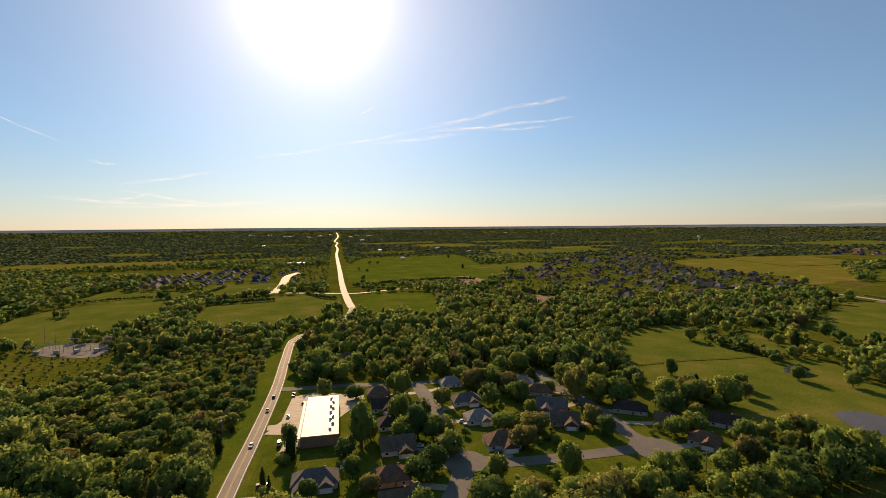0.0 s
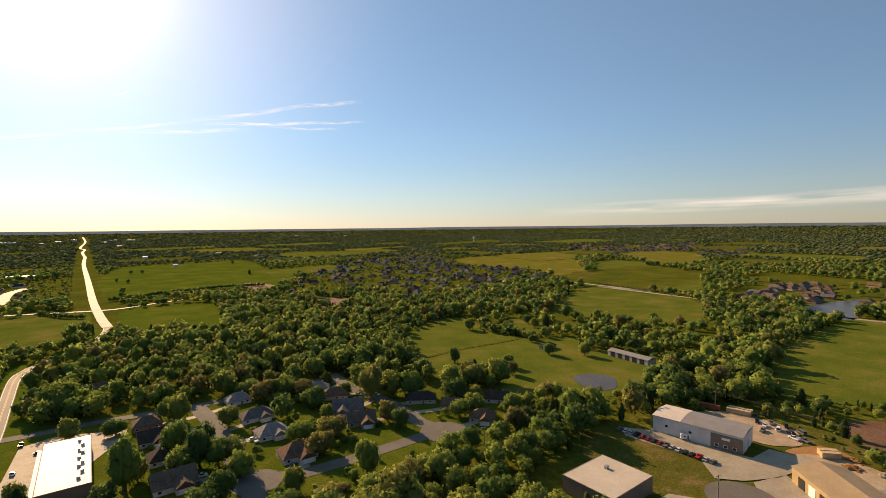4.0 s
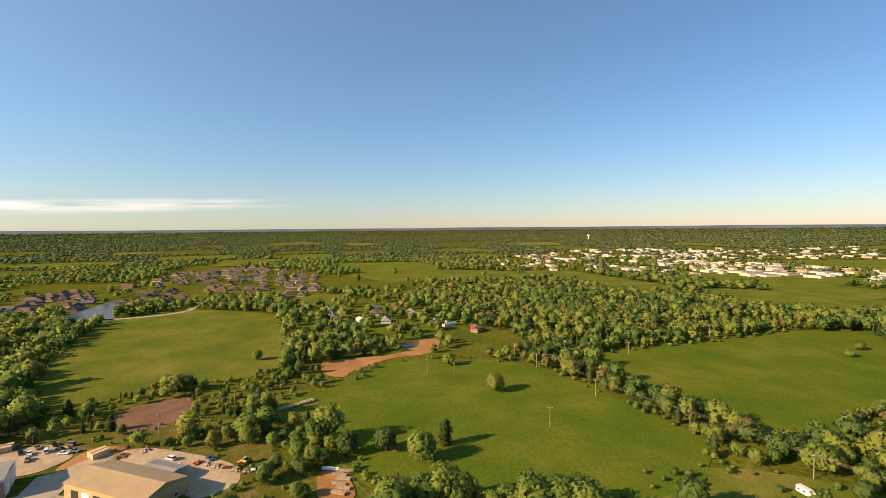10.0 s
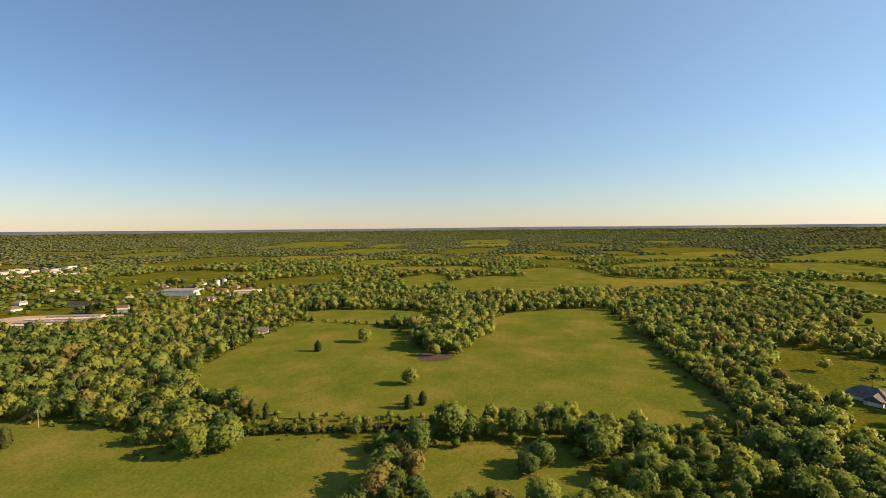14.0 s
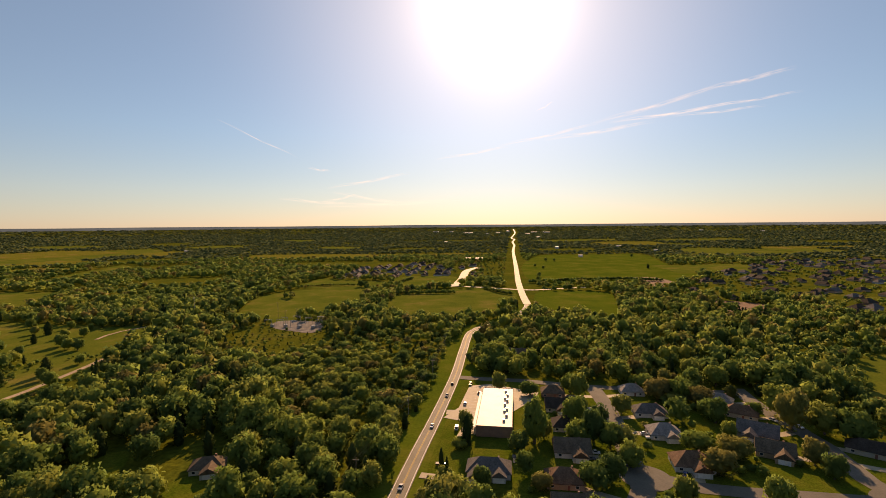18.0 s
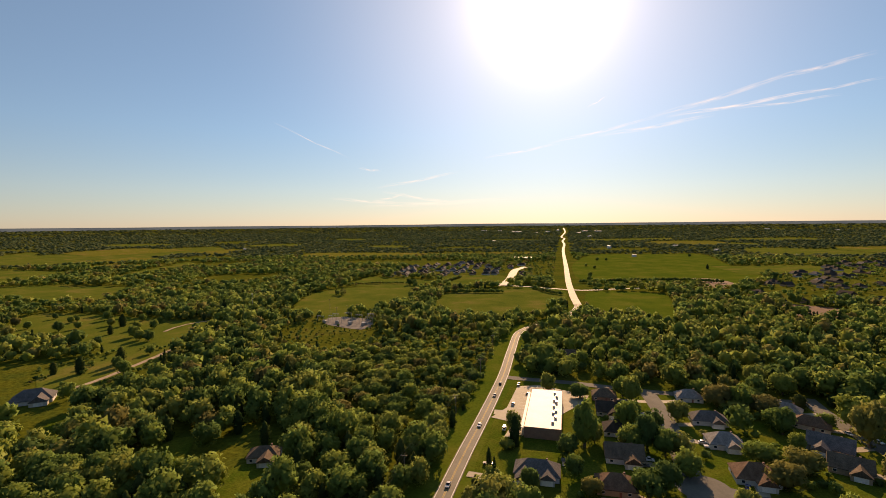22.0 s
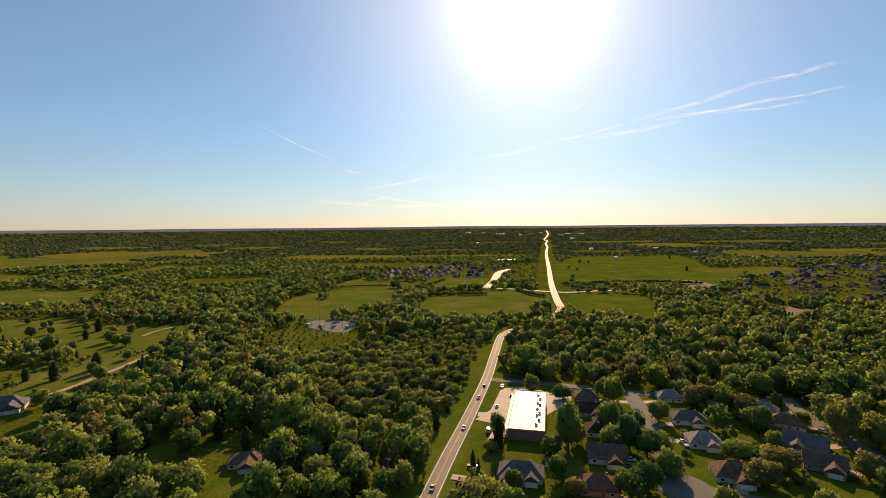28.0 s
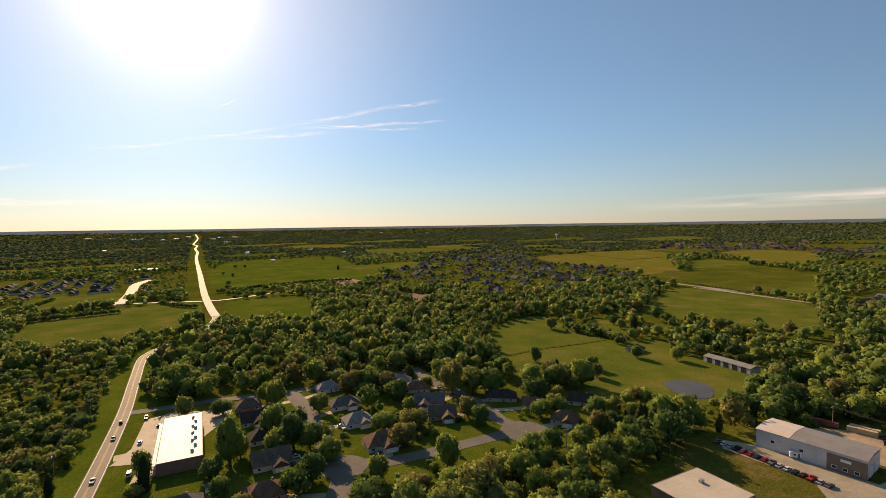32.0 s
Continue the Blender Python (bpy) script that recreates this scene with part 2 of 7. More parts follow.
WALLS = [plain("wall_" + n, c, 0.8) for n, c in (("cream", (0.48, 0.42, 0.33)), ("tan_brick", (0.40, 0.28, 0.19)), ("red_brick", (0.27, 0.16, 0.11)), ("white_siding", (0.60, 0.57, 0.52)), ("grey_siding", (0.42, 0.42, 0.42)))]
M_TRIM = plain("white_trim", (0.78, 0.77, 0.73), 0.6)
M_DARK = plain("dark_opening", (0.03, 0.028, 0.026), 0.7)
M_ROOF_WHITE = noisy("white_membrane_roof", (0.56, 0.49, 0.40), (0.68, 0.60, 0.50), 9, 0.8, 0.55, spec=0.3, grain=0.06)
M_ROOF_TAN = ribbed("tan_metal_roof", (0.34, 0.255, 0.145), rough=0.65, metal=0.1)
M_ROOF_GREY = ribbed("grey_metal_roof", (0.24, 0.23, 0.215), rough=0.65, metal=0.1)
M_ROOF_CREAM = noisy("cream_roof_sheet", (0.44, 0.39, 0.30), (0.54, 0.48, 0.38), 9, 0.8, 0.7, grain=0.06)
M_METAL_WHITE = ribbed("white_metal_siding", (0.58, 0.58, 0.57), 0.4, 0.5, 0.1)
M_METAL_TAN = ribbed("tan_metal_siding", (0.45, 0.33, 0.17), 0.4, 0.5, 0.1)
M_METAL_BROWN = ribbed("brown_metal_siding", (0.20, 0.15, 0.12), 0.4, 0.5, 0.1)
M_BLUE = plain("blue_metal", (0.16, 0.28, 0.46), 0.5)
M_WOOD = noisy("raw_timber", (0.36, 0.24, 0.13), (0.52, 0.38, 0.22), 1.0, 0.1, 0.85)
PAINTS = {k: plain("car_paint_" + k, c, 0.25, 0.2, 0.04) for k, c in (("white", (0.75, 0.75, 0.74)), ("silver", (0.5, 0.5, 0.5)), ("black", (0.02, 0.02, 0.022)), ("red", (0.45, 0.03, 0.025)), ("blue", (0.05, 0.09, 0.22)), ("grey", (0.16, 0.16, 0.17)), ("yellow", (0.75, 0.42, 0.03)))}


# ---------------------------------------------------------------- building blocks
def rise(r):
    """The land's height at r metres from the hovering spot: flat near by, rolling up to the far ridge."""
    return 76.5 * (np.maximum(np.asarray(r, float) - 1500, 0) / 2760) ** 2


def height(x, y):
    return float(rise(math.hypot(x, y)))


def mesh_of(name, verts, faces, material, smooth=False):
    me = bpy.data.meshes.new(name)
    me.from_pydata([tuple(v) for v in verts], [], [tuple(f) for f in faces])
    me.materials.append(material)
    if smooth:
        me.polygons.foreach_set("use_smooth", [True] * len(me.polygons))
    me.update()
    return me


def raw_mesh(name, verts, tris, material, tint=None, normals=None):
    """A large triangle mesh straight from arrays, with one tint for each corner point."""
    me = bpy.data.meshes.new(name)
    verts, tris = np.ascontiguousarray(verts, np.float32), np.ascontiguousarray(tris, np.int32)
    me.vertices.add(len(verts))
    me.vertices.foreach_set("co", verts.ravel())
    me.loops.add(tris.size)
    me.loops.foreach_set("vertex_index", tris.ravel())
    me.polygons.add(len(tris))
    me.polygons.foreach_set("loop_start", np.arange(0, tris.size, 3, dtype=np.int32))
    if tint is not None:
        a = me.attributes.new("tint", "FLOAT", "POINT")
        a.data.foreach_set("value", np.ascontiguousarray(tint, np.float32))
    if normals is not None:
        a = me.attributes.new("custom_normal", "FLOAT_VECTOR", "POINT")
        a.data.foreach_set("vector", np.ascontiguousarray(normals, np.float32).ravel())
    me.materials.append(material)
    me.update()
    return me


def part(name, me, parent, m=None, label=""):
    ob = new(name, me)
    ob.parent = parent
    if m is not None:
        ob.matrix_basis = m
    return tagged(ob, label)


def thing(name, label, category, m=None, group="", kind="", data=None):
    ob = new(name, data)
    if m is not None:
        ob.matrix_basis = m
    return tagged(ob, label, category, group, kind)


def bevelled(name, sx, sy, sz, material, bevel=0.0, base=True):
    """A block of that size with its base on z = 0 and softened edges."""
    bm = bmesh.new()
    bmesh.ops.create_cube(bm, size=1.0)
    for v in bm.verts:
        v.co = Vector((v.co.x * sx, v.co.y * sy, (v.co.z + (0.5 if base else 0)) * sz))
    if bevel:
        bmesh.ops.bevel(bm, geom=list(bm.edges), offset=bevel, segments=1, affect="EDGES")
    me = bpy.data.meshes.new(name)
    bm.to_mesh(me)
    bm.free()
    me.materials.append(material)
    return me


def tube(name, r0, r1, h, material, n=8):
    v = [(r * math.cos(2 * math.pi * i / n), r * math.sin(2 * math.pi * i / n), z) for r, z in ((r0, 0), (r1, h)) for i in range(n)]
    f = [(i, (i + 1) % n, n + (i + 1) % n, n + i) for i in range(n)] + [tuple(range(n - 1, -1, -1)), tuple(range(n, 2 * n))]
    return mesh_of(name, v, f, material)


def rounded(poly, turns=2):
    """Softens a plan outline by cutting its corners."""
    p = [Vector(q) for q in poly]
    for _ in range(turns):
        p = [q for a, b in zip(p, p[1:] + p[:1]) for q in (a * 0.8 + b * 0.2, a * 0.2 + b * 0.8)]
    return [(q.x, q.y) for q in p]


def sheet(name, poly, lift, material, label, category, soft=True, cell=0):
    """A piece of ground cover in plan outline, lying on the land."""
    bm = bmesh.new()
    pts = rounded(poly) if soft else poly
    bm.faces.new([bm.verts.new((x, y, 0)) for x, y in pts])
    bmesh.ops.triangulate(bm, faces=list(bm.faces))
    for _ in range(cell):
        bmesh.ops.subdivide_edges(bm, edges=list(bm.edges), cuts=1)
        bmesh.ops.triangulate(bm, faces=list(bm.faces))
    for v in bm.verts:
        v.co.z = height(v.co.x, v.co.y) + lift
    bmesh.ops.recalc_face_normals(bm, faces=list(bm.faces))
    for f in bm.faces:
        if f.normal.z < 0:
            f.normal_flip()
    me = bpy.data.meshes.new(name)
    bm.to_mesh(me)
    bm.free()
    me.materials.append(material)
    return tagged(new(name, me), label, category, kind="structure")


def glide(pts, step=12.0):
    """A smooth line through plan points (Catmull-Rom), sampled about every step metres."""
    p = [Vector(q) for q in pts]
    p = [p[0] * 2 - p[1]] + p + [p[-1] * 2 - p[-2]]
    out = []
    for a, b, c, d in zip(p, p[1:], p[2:], p[3:]):
        n = max(2, int((c - b).length / step))
        for i in range(n):
            t = i / n
            out.append(0.5 * (2 * b + (c - a) * t + (2 * a - 5 * b + 4 * c - d) * t * t + (3 * b - a - 3 * c + d) * t ** 3))
    return out + [p[-2]]


def ribbon_mesh(name, line, offset, width, lift, material, dash=0):
    v, f = [], []
    for i, q in enumerate(line):
        d = (line[min(i + 1, len(line) - 1)] - line[max(i - 1, 0)]).normalized()
        s = Vector((-d.y, d.x))
        for k in (-0.5, 0.5):
            w = q + s * (offset + k * width)
            v.append((w.x, w.y, height(w.x, w.y) + lift))
        if i and not (dash and i % dash):
            f.append((2 * i - 2, 2 * i, 2 * i + 1, 2 * i - 1)[::-1])
    return mesh_of(name, v, f, material)


ROADS = []


def road(name, pts, width, material, label, lift=0.25, lines="", clear=2.0):
    line = glide(pts)
    ob = tagged(new(name, ribbon_mesh(name, line, 0, width, lift, material)), label, "road", kind="structure")
    ROADS.append((np.array([tuple(q) for q in line]), width / 2 + clear))
    if name == "road_15":
        ROADS.append((np.array([tuple(q) for q in line]), 24))
    if "e" in lines:
        for s in (-1, 1):
            part("edge_line", ribbon_mesh("edge_line", line, s * (width / 2 - 0.5), 0.28, lift + 0.03, M_LINE_WHITE), ob, label="white edge line")
    if "c" in lines:
        for s in (-0.22, 0.22):
            part("centre_line", ribbon_mesh("centre_line", line, s, 0.2, lift + 0.03, M_LINE_YELLOW), ob, label="yellow centre line")
    return ob


def inside(px, py, poly):
    hit = np.zeros(len(px), bool)
    for (x0, y0), (x1, y1) in zip(poly, poly[1:] + poly[:1]):
        if y0 == y1:
            continue
        c = (y0 > py) != (y1 > py)
        hit ^= c & (px < (x1 - x0) * (py - y0) / (y1 - y0) + x0)
    return hit


def near_line(px, py, line, dist):
    hit = np.zeros(len(px), bool)
    for a, b in zip(line, line[1:]):
        d = b - a
        t = np.clip(((px - a[0]) * d[0] + (py - a[1]) * d[1]) / max(d @ d, 1e-6), 0, 1)
        hit |= (px - a[0] - t * d[0]) ** 2 + (py - a[1] - t * d[1]) ** 2 < dist * dist
    return hit


def soft_noise(px, py, size, seed):
    """Smooth chance over the plan, 0 to 1."""
    g = np.random.RandomState(seed).rand(64, 64)
    u, v = px / size + 320.5, py / size + 320.5
    i, j = np.floor(u).astype(int), np.floor(v).astype(int)
    a, b = u - i, v - j
    a, b = a * a * (3 - 2 * a), b * b * (3 - 2 * b)
    q = lambda k, m: g[(i + k) % 64, (j + m) % 64]
    return (q(0, 0) * (1 - a) + q(1, 0) * a) * (1 - b) + (q(0, 1) * (1 - a) + q(1, 1) * a) * b


# ---------------------------------------------------------------- land
def build_ground():
    rad = [0] + list(np.linspace(60, 1500, 25)) + list(np.linspace(1590, 4260, 32))
    n, v, f = 144, [(0, 0, 0)], []
    for r in rad[1:]:
        z = float(rise(r))
        v += [(r * math.cos(2 * math.pi * i / n), r * math.sin(2 * math.pi * i / n), z) for i in range(n)]
    f += [(0, 1 + i, 1 + (i + 1) % n) for i in range(n)]
    for k in range(len(rad) - 2):
        a, b = 1 + k * n, 1 + (k + 1) * n
        f += [(a + i, b + i, b + (i + 1) % n, a + (i + 1) % n) for i in range(n)]
    tagged(new("ground", mesh_of("ground", v, f, M_GROUND, True)), "dark green woodland ground that reaches the horizon", "ground", kind="structure")


build_ground()
# hills at the edge of sight; an even glow paints in their blue haze
M_HILLS, hill_nodes, hill_links, hill_base = nodes_of("glowing_haze_hills")
hill_glow, hill_noise = hill_nodes.new("ShaderNodeEmission"), hill_nodes.new("ShaderNodeTexNoise")
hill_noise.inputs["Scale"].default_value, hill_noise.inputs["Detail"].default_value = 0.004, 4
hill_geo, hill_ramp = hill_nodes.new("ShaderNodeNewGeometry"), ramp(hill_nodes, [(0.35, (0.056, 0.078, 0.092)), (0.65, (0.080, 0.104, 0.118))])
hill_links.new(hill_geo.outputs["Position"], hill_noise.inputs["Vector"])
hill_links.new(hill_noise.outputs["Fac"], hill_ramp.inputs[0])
hill_links.new(hill_ramp.outputs[0], hill_glow.inputs[0])
hill_links.new(hill_glow.outputs[0], hill_nodes["Material Output"].inputs[0])
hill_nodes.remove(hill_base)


def build_hills():
    rng = np.random.RandomState(3)
    n, v, f = 360, [], []
    wave = sum(rng.uniform(0.3, 1.0) * np.sin(np.arange(n) * 2 * math.pi / n * q + rng.uniform(0, 6)) for q in (5, 9, 14, 23, 37))
    for i in range(n):
        a = 2 * math.pi * i / n
        for r, z in ((4225, 60.0), (4238, 86.0 + 1.3 * wave[i]), (4255, 96.5 + 1.1 * wave[i])):
            v.append((r * math.cos(a), r * math.sin(a), z))
    for i in range(n):
        j = (i + 1) % n
        for k in (0, 1):
            f.append((3 * i + k, 3 * i + k + 1, 3 * j + k + 1, 3 * j + k))
    tagged(new("backdrop_hills", mesh_of("backdrop_hills", v, f, M_HILLS, True)), "low wooded hills along the horizon, glowing hazy blue", "hills", kind="structure")


build_hills()
P_, L_, D_, W_ = M_GRASS, M_GRASS_LUSH, M_GRASS_DRY, M_LAWN
FIELDS = [
    (P_, [(-371, 371), (-466, 509), (-460, 576), (-414, 631), (-378, 661), (-313, 541), (-299, 455), (-312, 419), (-316, 376), (-363, 396)]),
    (P_, [(-473, 606), (-528, 737), (-453, 726), (-375, 730), (-356, 636), (-408, 622)]),
    (P_, [(-403, 808), (-300, 849), (-252, 754), (-260, 674), (-325, 632)]),
    (P_, [(-244, 461), (-301, 603), (-265, 619), (-241, 668), (-199, 699), (-151, 692), (-129, 611), (-123, 484), (-146, 474), (-175, 453), (-201, 428)]),
    (P_, [(-627, 245), (-645, 284), (-559, 299), (-476, 310), (-419, 326), (-390, 298), (-375, 260), (-339, 230), (-318, 186), (-298, 155), (-329, 143), (-360, 180), (-392, 211), (-439, 211), (-480, 200), (-538, 202)]),
    (P_, [(-312, 130), (-385, 161), (-384, 192), (-388, 222), (-352, 239), (-327, 205), (-315, 159)]),
    (L_, [(-120, 693), (-17, 713), (-8, 597), (0, 490), (-11, 466), (-37, 508), (-70, 480), (-103, 575)]),
    (L_, [(-231, 1114), (-256, 1524), (-84, 1548), (57, 1649), (96, 1161), (135, 955), (55, 829), (11, 826), (-146, 769)]),
    (P_, [(142, 401), (208, 458), (233, 440), (214, 374), (230, 332), (266, 335), (267, 312), (248, 279), (262, 276), (276, 248), (338, 254), (297, 223), (252, 222), (233, 209), (192, 198), (161, 218), (142, 228), (148, 249), (150, 265), (121, 266), (115, 281), (123, 323)]),
    (P_, [(263, 425), (274, 414), (291, 366), (317, 352), (302, 335), (243, 344), (237, 392)]),
    (D_, [(613, 1313), (918, 1389), (1000, 1216), (749, 878), (650, 735), (558, 731), (624, 886), (573, 970), (558, 1071)]),
    (P_, [(821, 930), (968, 1025), (979, 885), (717, 689), (656, 705)]),
    (P_, [(552, 624), (676, 659), (779, 588), (578, 436), (561, 538)]),
    (P_, [(333, 444), (518, 606), (539, 533), (542, 408), (394, 296), (381, 319), (367, 351), (334, 376), (330, 415)]),
    (P_, [(569, 266), (615, 194), (561, 90), (434, 65), (342, 47), (310, 84), (317, 124), (292, 137), (269, 165), (380, 225), (453, 240)]),
    (D_, [(1184, 1233), (1414, 1261), (1419, 1074), (1032, 780), (901, 803), (1092, 1050)]),
    (L_, [(270, 57), (281, 36), (287, 13), (333, -11), (344, -63), (318, -113), (284, -128), (242, -138), (197, -149), (182, -153), (152, -121), (147, -91), (148, -66), (154, -54), (161, -28), (176, 2), (193, 4), (209, 8), (229, 18), (242, 39)]),
    (L_, [(328, -163), (342, -224), (347, -288), (368, -364), (351, -442), (301, -411), (243, -431), (228, -424), (203, -299), (182, -226), (172, -190), (179, -177), (201, -167), (237, -163), (278, -159)]),
    (P_, [(174, -222), (207, -302), (221, -416), (174, -441), (86, -472), (56, -461), (24, -280), (30, -250), (79, -240), (113, -228), (155, -222)]),
    (P_, [(26, -371), (-33, -368), (-77, -355), (-85, -323), (-109, -301), (-154, -285), (-163, -222), (-144, -186), (-177, -158), (-188, -103), (-170, -82), (-100, -90), (-20, -120), (-14, -188), (-1, -260)]),
    (P_, [(-240, -265), (-339, -293), (-425, -308), (-417, -195), (-348, -134), (-474, -122), (-524, -110), (-589, -17), (-513, 12), (-398, 34), (-329, 48), (-264, 66), (-238, 26), (-243, -22), (-217, -85), (-192, -168), (-209, -227)]),
    (P_, [(-145, -66), (-190, -77), (-197, -61), (-212, -19), (-179, 6), (-150, -20)]),
    (P_, [(-3, -522), (-42, -586), (-95, -576), (-100, -507), (-44, -484), (-12, -497)]),
    (P_, [(62, -543), (7, -570), (0, -539), (47, -508)]),
    (P_, [(994, 50), (1083, -40), (1047, -278), (904, -384), (837, -411), (801, -295), (845, -186), (823, 42)]),
    (P_, [(655, -496), (615, -576), (515, -660), (421, -595), (405, -500), (504, -442)]),
    (D_, [(391, -500), (404, -644), (283, -698), (265, -539), (357, -494)]),
    (P_, [(1164, -1013), (1059, -1311), (864, -1462), (795, -1202), (963, -1089)]),
    (D_, [(68, -1137), (-64, -1196), (-47, -985), (47, -976)]),
    (P_, [(650, 108), (726, 68), (697, 4), (612, 33), (598, 93)]),
    (D_, [(-170, 16), (-177, 38), (-185, 57), (-178, 64), (-170, 85), (-150, 78), (-150, 30)]),
    (L_, [(132, -524), (144, -573), (100, -564), (84, -504), (111, -485)]),
    (P_, [(-1554, 555), (-1966, 792), (-1865, 987), (-1897, 1219), (-1827, 1462), (-1542, 1258), (-1472, 946), (-1450, 766), (-1365, 594)]),
    (P_, [(-905, 459), (-1054, 625), (-1232, 890), (-1054, 776), (-967, 584)]),
    (P_, [(63, -567), (3, -574), (11, -490), (48, -486)]),
    (P_, [(-13, -568), (-87, -572), (-107, -506), (-38, -450), (-3, -457)]),
    (L_, [(139, -524), (102, -555), (81, -455), (113, -448)]),
    (D_, [(382, -503), (407, -633), (353, -663), (302, -668), (265, -711), (238, -714), (202, -514), (262, -468), (315, -468)]),
    (P_, [(630, -593), (552, -676), (451, -595), (457, -479)]),
    (P_, [(1059, -1097), (1076, -1399), (912, -1523), (697, -1423), (644, -1154), (882, -992)]),
    (P_, [(-790, -280), (-927, -226), (-895, -97), (-712, -61), (-642, -110), (-643, -215)]),
    (P_, [(-1142, -66), (-1462, 170), (-1338, 280), (-1087, 18)]),
    (D_, [(-1838, 213), (-1956, 391), (-1770, 425), (-1600, 217)]),
    (P_, [(-1642, 479), (-1980, 715), (-2182, 937), (-1677, 721), (-1522, 476)]),
    (P_, [(-450, -338), (-491, -305), (-509, -190), (-434, -162), (-410, -282)]),
    (P_, [(-842, -390), (-951, -330), (-704, -244), (-674, -303)]),
]
for k, (m, poly) in enumerate(FIELDS):
    words = {M_GRASS: "olive green grazed pasture between hedgerows", M_GRASS_LUSH: "bright green hay meadow with even grass", M_GRASS_DRY: "dry yellowish grass field with brown patches"}[m]
    sheet("field_%d" % (k + 1), poly, 0.12 + 0.006 * k, m, words, "field")
CLEAR = [rounded(p) for _, p in FIELDS]

